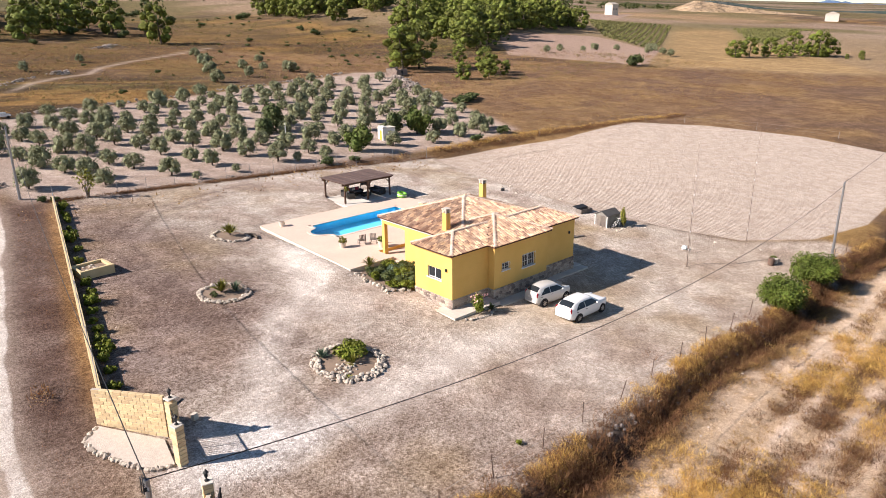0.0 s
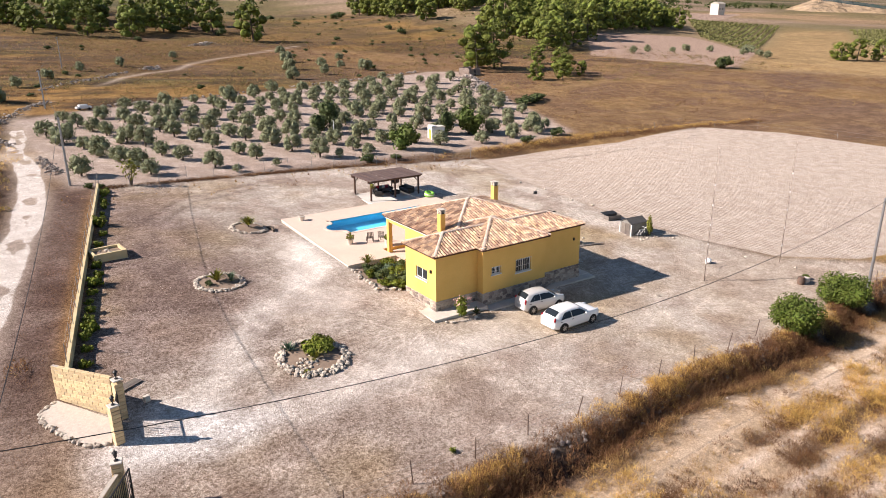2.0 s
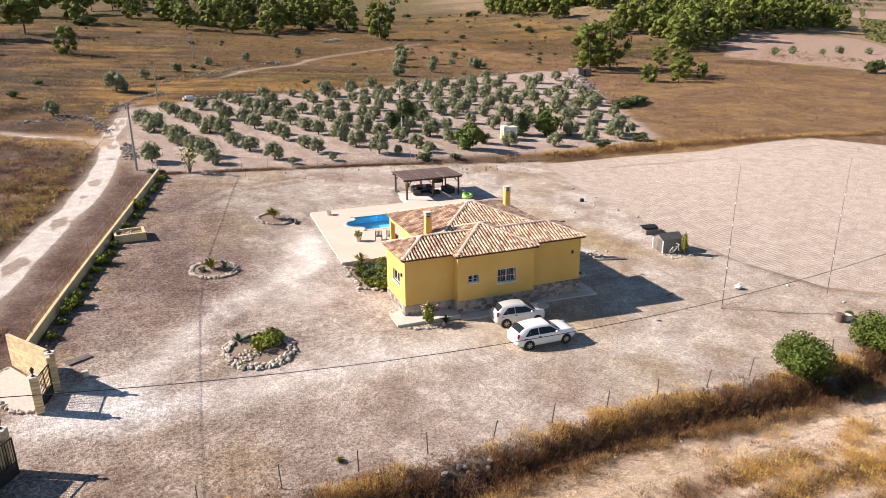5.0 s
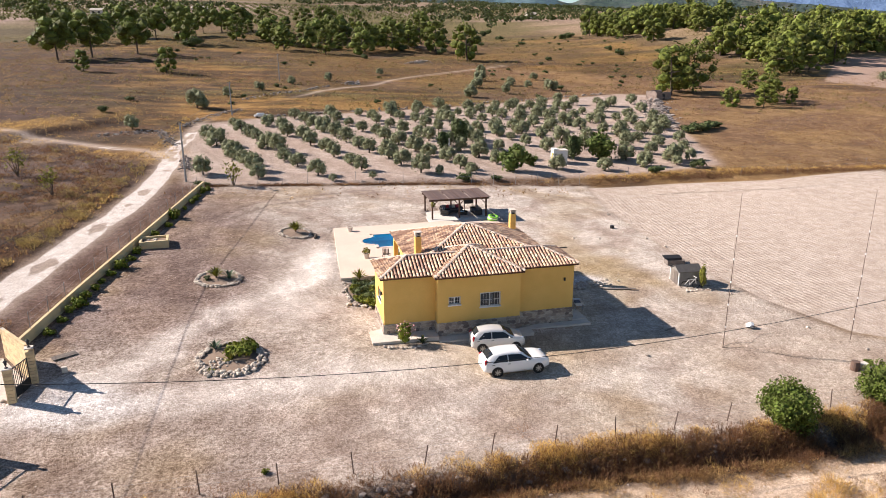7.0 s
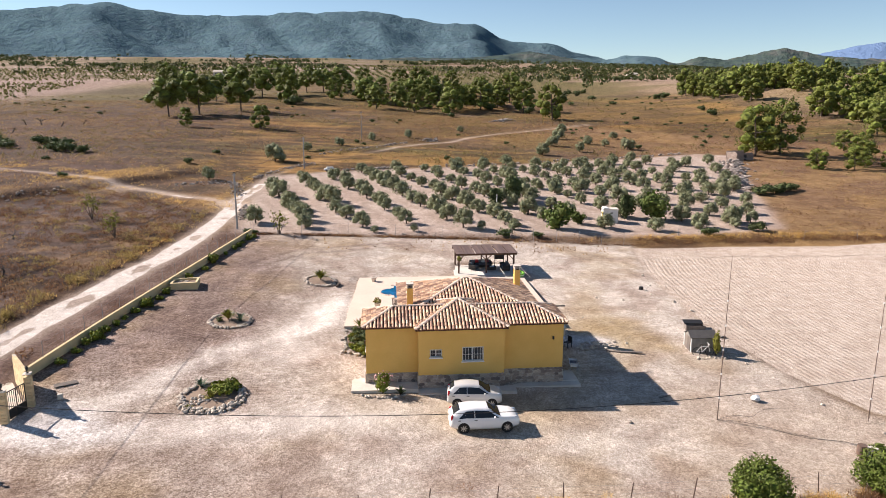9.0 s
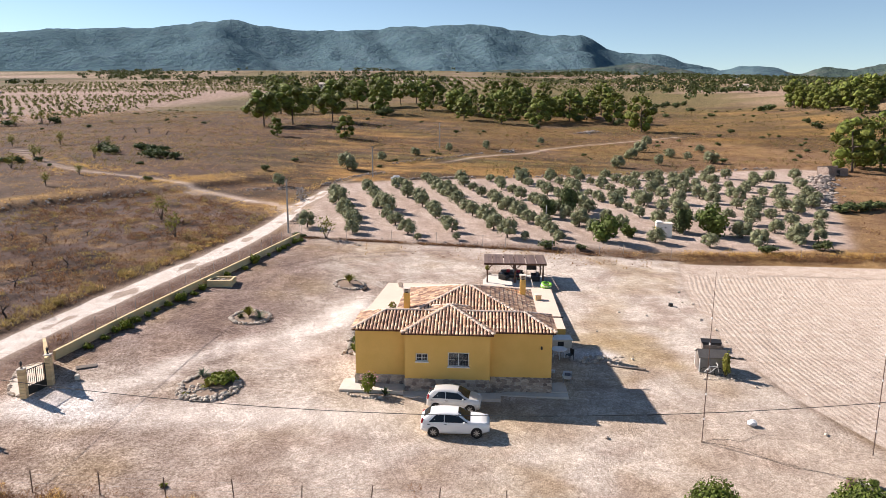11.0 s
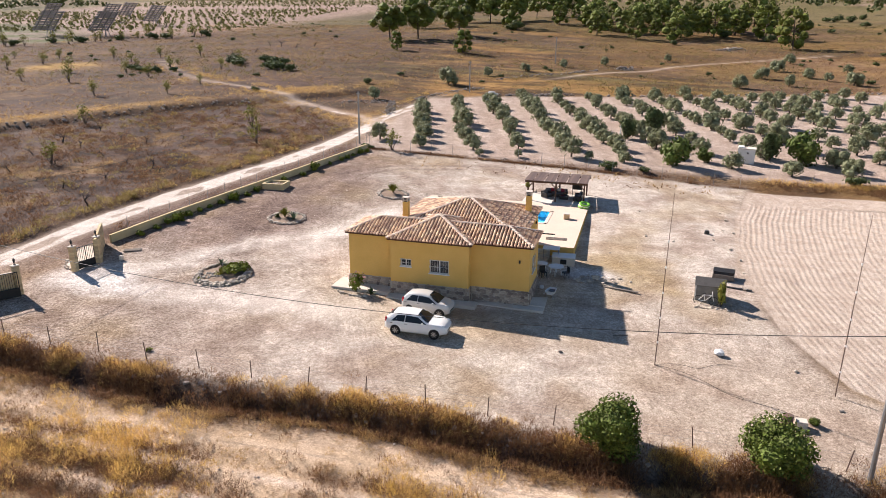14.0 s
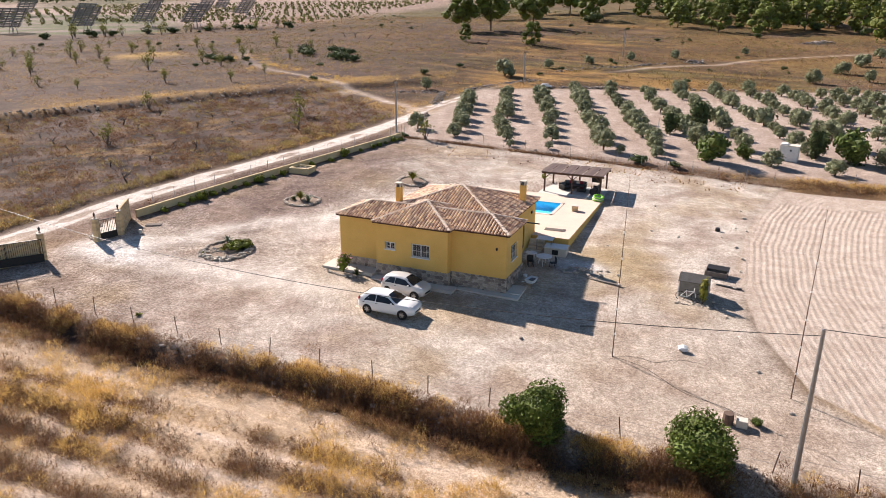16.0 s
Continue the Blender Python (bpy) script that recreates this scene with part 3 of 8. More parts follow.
    for pts, w in ((TRACK, 1.32), (FORK, .9)):
        d = line_dist(x, y, pts)
        wide = w * (1 - .4 * sig((y - 60) / 6)) * (1 - .45 * sig((y - 86) / 4)) * (1 - .4 * sig((-46 - x) / 3))
        gone = sig((y - 86) / 3) * sig((121 - y) / 3) * sig((x + 30) / 3)
        dust = np.maximum(dust, wide - d - 3 * gone - 1.4 * near(d, .34 + (fnoise(x, y, 2.5, 130) - .5) * 1.1, .14) + (fnoise(x, y, 3.5, 131) - .5) * .7)
        on = near(d, wide + .3, .3) * (1 - gone)
        lay(on * .7, (.58, .48, .40))
        litter = litter * (1 - on) + .25 * on
    m = near(np.hypot(x + 20.5, y - 57), 2.6 + (fnoise(x, y, 2.5, 132) - .5) * 2.5, .8)
    lay(m * .8, (.62, .51, .41))
    m = near(np.hypot((x + 42) / 2, y - 68), 2.2, .8)
    lay(m * .7, (.6, .48, .38))
    m = near(np.hypot((x + 26), (y + 7) / 1.5), 4.5 + (fnoise(x, y, 4, 63) - .5) * 3, .8)
    lay(m * .35, (.57, .46, .38))
    pale_land = np.maximum(poly_dist(x, y, [(151, 133), (168, 89), (222, 117), (262, 176), (203, 186)]), poly_dist(x, y, [(390, 285), (408, 269), (606, 375), (508, 372)]))
    return c, litter, furrow, across, fld, pale_land, dust


gxs, gys = axis(-46, 96, .55, 1.048, 1.036), axis(-34, 110, .55, 1.12, 1.036)
GX, GY = np.meshgrid(gxs, gys)
GZ = terrain(GX, GY)
GZ += (fnoise(GX, GY, 1.6, 70) - .5) * .10 * (1 - .8 * sig(poly_dist(GX, GY, FIELD) * 2)) * (1 - sig(poly_dist(GX, GY, YARD)) * .6) * (np.hypot(GX, GY) < 160)
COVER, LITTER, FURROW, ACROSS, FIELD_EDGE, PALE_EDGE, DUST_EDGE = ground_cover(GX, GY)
# the ground is dug out under the pool and stays below paved floors
GZ -= 2.2 * ((GX > .1) & (GX < 13.2) & (GY > 16.6) & (GY < 22.6))
sunk = ((GX > -1.6) & (GX < 15.6) & (GY > 9.8) & (GY < 25.1)) | ((GX > 9.1) & (GX < 15.3) & (GY > 9.8) & (GY < 30.1))
GZ = np.where(sunk, np.minimum(GZ, .62), GZ)
nx, ny = len(gxs), len(gys)
idx = np.arange(nx * ny).reshape(ny, nx)
quads = np.stack([idx[:-1, :-1], idx[:-1, 1:], idx[1:, 1:], idx[1:, :-1]], -1).reshape(-1, 4)
me = bpy.data.meshes.new("ground")
me.vertices.add(nx * ny)
me.vertices.foreach_set("co", np.stack([GX, GY, GZ], -1).astype(np.float32).ravel())
me.loops.add(len(quads) * 4)
me.loops.foreach_set("vertex_index", quads.ravel().astype(np.int32))
me.polygons.add(len(quads))
me.polygons.foreach_set("loop_start", np.arange(0, len(quads) * 4, 4, dtype=np.int32))
me.update()
me.validate()
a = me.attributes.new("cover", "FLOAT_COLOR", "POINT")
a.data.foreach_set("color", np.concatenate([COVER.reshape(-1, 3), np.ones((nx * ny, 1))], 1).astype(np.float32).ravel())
for nm, arr in (("litter", LITTER), ("furrow", FURROW), ("across", ACROSS), ("field_edge", np.clip(FIELD_EDGE, -60, 60)), ("pale_edge", np.clip(PALE_EDGE, -60, 60)), ("dust_edge", DUST_EDGE)):
    at = me.attributes.new(nm, "FLOAT", "POINT")
    at.data.foreach_set("value", arr.astype(np.float32).ravel())
me.shade_smooth()
me.materials.append(M_GROUND)
ground = tagged(new("ground", me), "dry stony ground with dust tracks, ploughed land and withered grass", "ground", kind="structure")


# ---- mountains ----
def hill_material(name, dark, light, haze, foot=False):
    m, nt, p = material(name)
    pos = nt.nodes.new("ShaderNodeNewGeometry").outputs["Position"]
    n1 = nnode(nt, "ShaderNodeTexNoise", Scale=.009, Detail=8.0, Roughness=.8)
    n2 = nnode(nt, "ShaderNodeTexNoise", Scale=.05, Detail=4.0, Roughness=.7)
    v = nnode(nt, "ShaderNodeTexVoronoi", Scale=.07)
    for n in (n1, n2, v):
        nt.links.new(pos, n.inputs["Vector"])
    c = mixed(nt, ramp(nt, n1.outputs[0], .48, .66), dark, light)
    c = mixed(nt, ramp(nt, n2.outputs[0], .35, .6, 0, .6), c, tuple(k * .5 for k in dark))
    c = mixed(nt, ramp(nt, v.outputs["Distance"], .2, .7, .7, 0), c, tuple(k * 1.45 for k in dark))
    if foot:
        sep = nt.nodes.new("ShaderNodeSeparateXYZ"); nt.links.new(pos, sep.inputs[0])
        hh = nnode(nt, "ShaderNodeMath"); hh.operation = "MULTIPLY_ADD"; hh.inputs[1].default_value = 150.0
        nt.links.new(n1.outputs[0], hh.inputs[0]); nt.links.new(sep.outputs[2], hh.inputs[2])
        low = nnode(nt, "ShaderNodeMath"); low.operation = "MULTIPLY"
        nt.links.new(ramp(nt, hh.outputs[0], 124, 104), low.inputs[0]); nt.links.new(ramp(nt, sep.outputs[0], 0, -300), low.inputs[1])
        c = mixed(nt, low.outputs[0], c, mixed(nt, ramp(nt, n2.outputs[0], .4, .6), (.26, .19, .155), (.13, .12, .08)))
    # distance haze is put into the surface colour as a flat blue
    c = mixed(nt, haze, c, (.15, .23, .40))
    nt.links.new(c, p.inputs["Base Color"])
    p.inputs["Roughness"].default_value = 1
    p.inputs["Specular IOR Level"].default_value = 0
    b = nnode(nt, "ShaderNodeBump", Strength=.9, Distance=11.0)
    nt.links.new(n2.outputs[0], b.inputs["Height"])
    nt.links.new(b.outputs[0], p.inputs["Normal"])
    return m


def mountain(name, label, mat, dist, depth, skyline, rough, seed):
    """A range with a rolling crest: bearing and height of its few summits and saddles, in degrees."""
    az0, az1 = skyline[0][0], skyline[-1][0]
    na, nr = 420, 30
    az = np.linspace(az0, az1, na)
    fine = np.interp(az, [a for a, _ in skyline], [h for _, h in skyline])
    k = np.hanning(15); k /= k.sum()
    fine = np.convolve(np.pad(fine, 7, mode="edge"), k, mode="valid")
    r = np.linspace(-1, 1.2, nr)
    A, R = np.meshgrid(az, r)
    ridge = np.broadcast_to(fine, A.shape)
    D = dist + depth * R
    X, Y = D * np.sin(np.radians(A)), D * np.cos(np.radians(A))
    # spurs and gullies run down from the crest
    spur = fnoise(A * 40 + R * 160, R * 60, 130, seed) - .5
    n = fnoise(X, Y, depth * .28, seed + 2) - .5
    n2 = fnoise(X, Y, depth * .07, seed + 3) - .5
    shape = np.where(R < 0, (1 + R) ** 1.15, np.maximum(1 - R * .8, 0))
    flank = 4 * shape * (1 - shape)
    top = 19 + np.tan(np.radians(ridge)) * dist
    floor = terrain(X, Y) - 15
    Z = floor + np.maximum(top - floor, 0) * shape + rough * ((spur * .9 + n * 1.5) * flank + n2 * .3 * (shape > 0))
    i = np.arange(na * nr).reshape(nr, na)
    f = np.stack([i[:-1, :-1], i[:-1, 1:], i[1:, 1:], i[1:, :-1]], -1).reshape(-1, 4)
    ob = raw(name, np.stack([X, Y, Z], -1).reshape(-1, 3).tolist(), f.tolist(), mat, smooth=True)
    return tagged(ob, label, "mountain", kind="structure")


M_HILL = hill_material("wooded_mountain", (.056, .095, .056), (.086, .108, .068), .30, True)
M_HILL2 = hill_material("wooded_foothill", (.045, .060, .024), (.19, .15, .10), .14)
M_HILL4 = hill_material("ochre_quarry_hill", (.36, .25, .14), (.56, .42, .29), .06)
M_HILL3 = hill_material("haze_tinted_far_mountain", (.06, .09, .07), (.10, .12, .11), .82)
mountain("backdrop_mountain", "long wooded mountain range with thin haze mixed into its colour", M_HILL, 2300, 800,
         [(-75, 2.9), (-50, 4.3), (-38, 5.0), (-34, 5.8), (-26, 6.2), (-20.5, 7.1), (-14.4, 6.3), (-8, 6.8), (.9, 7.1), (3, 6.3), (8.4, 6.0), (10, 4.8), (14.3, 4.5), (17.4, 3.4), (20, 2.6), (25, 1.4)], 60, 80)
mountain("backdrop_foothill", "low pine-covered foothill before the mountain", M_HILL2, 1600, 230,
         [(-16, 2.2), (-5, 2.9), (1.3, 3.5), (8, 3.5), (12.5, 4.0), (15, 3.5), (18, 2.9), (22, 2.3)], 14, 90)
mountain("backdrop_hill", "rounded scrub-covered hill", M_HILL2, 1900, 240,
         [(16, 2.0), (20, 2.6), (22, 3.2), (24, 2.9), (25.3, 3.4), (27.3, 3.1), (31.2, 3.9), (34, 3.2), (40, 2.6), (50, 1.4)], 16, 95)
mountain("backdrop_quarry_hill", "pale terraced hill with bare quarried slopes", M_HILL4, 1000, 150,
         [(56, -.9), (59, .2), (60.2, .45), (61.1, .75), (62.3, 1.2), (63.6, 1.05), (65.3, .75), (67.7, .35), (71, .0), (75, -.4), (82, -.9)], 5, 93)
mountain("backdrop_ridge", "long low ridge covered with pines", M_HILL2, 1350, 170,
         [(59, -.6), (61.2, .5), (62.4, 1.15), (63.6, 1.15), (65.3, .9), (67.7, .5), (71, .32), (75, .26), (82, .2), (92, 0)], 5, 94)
mountain("backdrop_far_mountain", "far mountain tinted pale blue by haze in its colour", M_HILL3, 3700, 500,
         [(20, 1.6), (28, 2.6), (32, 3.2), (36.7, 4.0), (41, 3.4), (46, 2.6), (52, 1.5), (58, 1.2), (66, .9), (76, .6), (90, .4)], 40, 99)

# ---- the house ----
house = thing("house", "single-storey villa with ochre plaster walls, stone plinth and clay tile roof", "house")
EAVE = 3.84
ROOFS = [(-.22, 13.95, -.02, 4.25, .38), (2.4, 12.85, 1.62, 11.6, .32), (3.35, 9.68, -.72, 5.6, .37)]


def roof_h(x, y, k):
    x0, x1, y0, y1, s = ROOFS[k]
    return EAVE + s * min(x - x0, x1 - x, y - y0, y1 - y)


def roof_top(x, y):
    return max([roof_h(x, y, k) for k in range(3)] + [EAVE])


for x0, x1, y0, y1, s in ROOFS:
    half = min(x1 - x0, y1 - y0) / 2
    if x1 - x0 > y1 - y0:
        ra, rb = (x0 + half, (y0 + y1) / 2), (x1 - half, (y0 + y1) / 2)
        faces = [(0, 1, 5, 4), (1, 2, 5), (2, 3, 4, 5), (3, 0, 4)]
    else:
        ra, rb = ((x0 + x1) / 2, y0 + half), ((x0 + x1) / 2, y1 - half)
        faces = [(0, 1, 4), (1, 2, 5, 4), (2, 3, 5), (3, 0, 4, 5)]
    z = EAVE + s * half
    v = [(x0, y0, EAVE), (x1, y0, EAVE), (x1, y1, EAVE), (x0, y1, EAVE), (*ra, z), (*rb, z)]
    v += [(x, y, EAVE - .12) for x, y, _ in v[:4]]
    faces += [(0, 6, 7, 1), (1, 7, 8, 2), (2, 8, 9, 3), (3, 9, 6, 0), (9, 8, 7, 6)]
    raw("roof", v, faces, M_DECKROOF, house)


def tile_mesh(name, r0=.092, r1=.074, length=.46):
    v, f, n = [], [], 4
    for j, (r, yy, zz) in enumerate(((r0, 0, .022), (r1, length, .0))):
        for i in range(n + 1):
            a = math.pi * i / n
            v.append((-r * math.cos(a), yy, zz + r * 1.0 * math.sin(a)))
    for i in range(n):
        f.append((i, i + 1, n + 2 + i, n + 1 + i))
    f.append(tuple(range(n, -1, -1)))
    return v, f


TV, TF = tile_mesh("tile")
tile_me = bpy.data.meshes.new("tile")
tile_me.from_pydata(TV, [], TF)
tile_me.materials.append(M_TILE)
rest_v, rest_f, loose = [], [], []
TVH = np.array(TV)
for k, (x0, x1, y0, y1, s) in enumerate(ROOFS):
    half = min(x1 - x0, y1 - y0) / 2
    sides = [((x0, y0), (1, 0), (0, 1), x1 - x0), ((x1, y0), (0, 1), (-1, 0), y1 - y0), ((x1, y1), (-1, 0), (0, -1), x1 - x0), ((x0, y1), (0, -1), (1, 0), y1 - y0)]
    for si, (o, al, inn, ln) in enumerate(sides):
        course = .37 / math.sqrt(1 + s * s)
        for c in range(int(half / course) + 1):
            for j in range(int(ln / .245) + 1):
                u, w = (j + .5) * .245 + (RNG.random() - .5) * .02, c * course - .07 + (RNG.random() - .5) * .03
                px, py = o[0] + al[0] * u + inn[0] * (w + .2), o[1] + al[1] * u + inn[1] * (w + .2)
                if not (x0 < px < x1 and y0 < py < y1):
                    continue
                dists = [py - y0, x1 - px, y1 - py, px - x0]
                if dists[si] > min(dists) + .05 or roof_h(px, py, k) < roof_top(px, py) - .02:
                    continue
                bx, by = o[0] + al[0] * u + inn[0] * w, o[1] + al[1] * u + inn[1] * w
                n = math.sqrt(1 + s * s)
                ax = Vector((al[0], al[1], 0))
                ay = Vector((inn[0] / n, inn[1] / n, s / n))
                az = ax.cross(ay)
                m = Matrix((ax, ay, az)).transposed().to_4x4()
                m.translation = (bx, by, EAVE + s * w + .012)
                if si == 0 and k in (0, 2) and len(loose) < 296:
                    loose.append(m)
                else:
                    b0 = len(rest_v)
                    R = np.array(m)
                    rest_v.extend((TVH @ R[:3, :3].T + R[:3, 3]).tolist())
                    rest_f.extend(tuple(b0 + q for q in f) for f in TF)
ob = raw("roof_tiles", rest_v, rest_f, M_TILES, house, "sun-bleached clay barrel tiles", smooth=False)
ob["kind"] = "stuff"


cap_me = bpy.data.meshes.new("ridge_tile")
cap_me.from_pydata([(x * 1.45, y, z * .95) for x, y, z in TV], [], TF)
cap_me.materials.append(M_RIDGE)


def ridge_caps(a, b, keep):
    """Half-round caps bedded in mortar along a hip or ridge."""
    a, b = Vector(a), Vector(b)
    n = max(1, int((b - a).length / .36))
    q = (b - a).to_track_quat("Y", "Z").to_matrix().to_4x4()
    for i in range(n):
        if keep(a.lerp(b, (i + .5) / n)):
            piece("ridge_tile", cap_me, Matrix.Translation(a.lerp(b, i / n) + Vector((0, 0, .035))) @ q, house)


for k, (x0, x1, y0, y1, s) in enumerate(ROOFS):
    half = min(x1 - x0, y1 - y0) / 2
    z = EAVE + s * half
    if x1 - x0 > y1 - y0:
        ra, rb = (x0 + half, (y0 + y1) / 2, z), (x1 - half, (y0 + y1) / 2, z)
        hips = [((x0, y0), ra), ((x1, y0), rb), ((x1, y1), rb), ((x0, y1), ra)]
    else:
        ra, rb = ((x0 + x1) / 2, y0 + half, z), ((x0 + x1) / 2, y1 - half, z)
        hips = [((x0, y0), ra), ((x1, y0), ra), ((x1, y1), rb), ((x0, y1), rb)]
    ok = lambda p: p.z > roof_top(p.x, p.y) - .03
    for (hx, hy), top in hips:
        ridge_caps((hx, hy, EAVE), top, ok)
    ridge_caps(ra, rb, ok)


def wall_run(name, p0, p1, z0, z1, openings=(), th=.25, trim=0.0, mat=None, parent=None, label=""):
    """A wall from p0 to p1 (its outer face on the right-hand side), with openings (u0, u1, v0, v1) cut through."""
    p0, p1 = Vector((*p0, 0)), Vector((*p1, 0))
    L = (p1 - p0).length
    us = sorted({trim, L, *[o[0] for o in openings], *[o[1] for o in openings]})
    bm = bmesh.new()
    for ua, ub in zip(us, us[1:]):
        spans = sorted((o[2], o[3]) for o in openings if o[0] <= ua + 1e-6 and o[1] >= ub - 1e-6)
        z = z0
        for a, b in spans:
            box(bm, ua, ub, 0, th, z, a)
            z = b
        box(bm, ua, ub, 0, th, z, z1)
    d = (p1 - p0) / L
    m = Matrix(((d.x, -d.y, 0, p0.x), (d.y, d.x, 0, p0.y), (0, 0, 1, 0), (0, 0, 0, 1)))
    bmesh.ops.transform(bm, matrix=m, verts=bm.verts)
    return part(name, bm, mat or M_PLASTER, parent if parent is not None else house, label), m


def window(m, u0, u1, v0, v1, bars=True, leaves=2):
    """A white framed window with sill, panes and an iron grille, in a wall's own axes."""
    w = new("window")
    w.parent = house
    bm = bmesh.new()
    t = .06
    for a in ((u0, u1, v0, v0 + t), (u0, u1, v1 - t, v1), (u0, u0 + t, v0, v1), (u1 - t, u1, v0, v1)):
        box(bm, a[0], a[1], .08, .15, a[2], a[3])
    for i in range(1, leaves):
        c = u0 + (u1 - u0) * i / leaves
        box(bm, c - .03, c + .03, .085, .145, v0, v1)
    bmesh.ops.transform(bm, matrix=m, verts=bm.verts)
    part("window_frame", bm, M_WHITE, w, "white window frame")
    for i in range(leaves):
        a, b = u0 + (u1 - u0) * i / leaves, u0 + (u1 - u0) * (i + 1) / leaves
        bm = boxed(a + .03, b - .03, .11, .12, v0 + .05, v1 - .05)
        bmesh.ops.transform(bm, matrix=m, verts=bm.verts)
        part("pane", bm, M_GLASS, w)
    bm = boxed(u0 - .06, u1 + .06, -.07, .1, v0 - .07, v0)
    bmesh.ops.transform(bm, matrix=m, verts=bm.verts)
    part("window_sill", bm, M_WHITE, w, "white stone sill")
    if bars:
        bm = bmesh.new()
        n = max(3, int((u1 - u0) / .2))
        for i in range(n + 1):
            c = u0 + (u1 - u0) * i / n
            box(bm, c - .006, c + .006, -.052, -.04, v0 - .02, v1 + .02)
        for c in (v0 + .03, (v0 + v1) / 2, v1 - .03):
            box(bm, u0 - .02, u1 + .02, -.052, -.04, c - .01, c + .01)
        bmesh.ops.transform(bm, matrix=m, verts=bm.verts)
        part("grille", bm, M_WHITE, w, "white iron window grille")


ZB, ZT = -1.3, 3.76
# walls go round anticlockwise as seen from above, outer faces outward
_, m = wall_run("wall", (0, .15), (3.55, .15), ZB, ZT, trim=.25)
wall_run("wall", (3.55, .15), (3.55, -.5), ZB, ZT)
_, m = wall_run("wall", (3.55, -.5), (9.45, -.5), ZB, ZT, [(.78, 1.6, 1.76, 2.34), (3.0, 4.45, 1.43, 2.46)], trim=.25)
window(m, .78, 1.6, 1.76, 2.34)
window(m, 3.0, 4.45, 1.43, 2.46)
wall_run("wall", (9.45, -.5), (9.45, .2), ZB, ZT, trim=.25)
wall_run("wall", (9.45, .2), (13.72, .2), ZB, ZT)
_, m = wall_run("wall", (13.72, .2), (13.72, 4.1), ZB, ZT, [(1.1, 2.5, 1.5, 2.7)], trim=.25)
window(m, 1.1, 2.5, 1.5, 2.7)
wall_run("wall", (13.72, 4.1), (12.6, 4.1), ZB, ZT, trim=.25)
_, m = wall_run("wall", (12.6, 4.1), (12.6, 11.35), ZB, ZT, [(3.4, 4.2, .35, 2.4)])
bm = boxed(3.42, 4.18, .06, .12, .35, 2.38)
bmesh.ops.transform(bm, matrix=m, verts=bm.verts)
part("door", bm, M_WOOD, house, "dark kitchen door")
wall_run("wall", (12.6, 11.35), (6.4, 11.35), ZB, ZT, trim=.25)
wall_run("wall", (6.4, 11.35), (6.4, 8.4), ZB, ZT, trim=.25)
_, m = wall_run("wall", (6.4, 8.4), (2.6, 8.4), ZB, ZT, [(1.2, 2.3, .62, 2.7)])
bm = boxed(1.22, 2.28, .06, .12, .62, 2.68)
bmesh.ops.transform(bm, matrix=m, verts=bm.verts)
part("door", bm, M_WOOD, house, "dark wooden front door")
wall_run("wall", (2.6, 8.4), (2.6, 4.1), ZB, ZT, trim=.25)
wall_run("wall", (2.6, 4.1), (0, 4.1), ZB, ZT)
_, m = wall_run("wall", (0, 4.1), (0, .15), ZB, ZT, [(1.4, 2.85, 1.68, 2.5)], trim=.25)
window(m, 1.4, 2.85, 1.68, 2.5, False)
part("ceiling_slab", boxed(2.5, 12.7, .3, 11.4, 3.6, 3.72), M_WHITE, house)
bm = boxed(2.58, 2.92, 11.0, 11.34, -.6, 3.6, .01)
part("porch_pillar", bm, M_PLASTER, house, "square ochre porch pillar")
bm = boxed(2.6, 6.4, 11.06, 11.32, 3.3, 3.74)
box(bm, 2.6, 2.86, 8.4, 11.06, 3.3, 3.74)
part("porch_beam", bm, M_PLASTER, house)
part("porch_floor", boxed(2.3, 6.4, 8.4, 11.6, -.4, .62), M_PAVE, house, "terracotta porch floor")


def chimney(cx, cy, z0, z1, w, label):
    """A rendered stack with corner posts, a dark flue between them and a thin slab on top."""
    bm = boxed(cx - w / 2, cx + w / 2, cy - w / 2, cy + w / 2, z0, z1 - .36, .01)
    ch = part("chimney", bm, M_PLASTER, house, label)
    for dx in (-1, 1):
        for dy in (-1, 1):
            px, py = cx + dx * (w / 2 - .05), cy + dy * (w / 2 - .05)
            part("cap_post", boxed(px - .045, px + .045, py - .045, py + .045, z1 - .36, z1 - .06), M_CONC, ch)
    for i in range(2):
        part("cap_slat", boxed(cx - w / 2 - .02, cx + w / 2 + .02, cy - w / 2 - .02, cy + w / 2 + .02, z1 - .26 + .1 * i, z1 - .235 + .1 * i), M_CONC, ch)
    part("cap_slab", boxed(cx - w / 2 - .05, cx + w / 2 + .05, cy - w / 2 - .05, cy + w / 2 + .05, z1 - .06, z1, .01), M_CONC, ch, "thin grey concrete cap")
    part("flue", boxed(cx - w / 2 + .05, cx + w / 2 - .05, cy - w / 2 + .05, cy + w / 2 - .05, z1 - .36, z1 - .06), M_BLACK, ch)


chimney(3.2, 4.15, 3.8, 5.8, .44, "slim ochre chimney with a dark slotted cap")
chimney(12.1, 9.05, 3.7, 5.8, .46, "slim ochre chimney with a pale slotted cap")

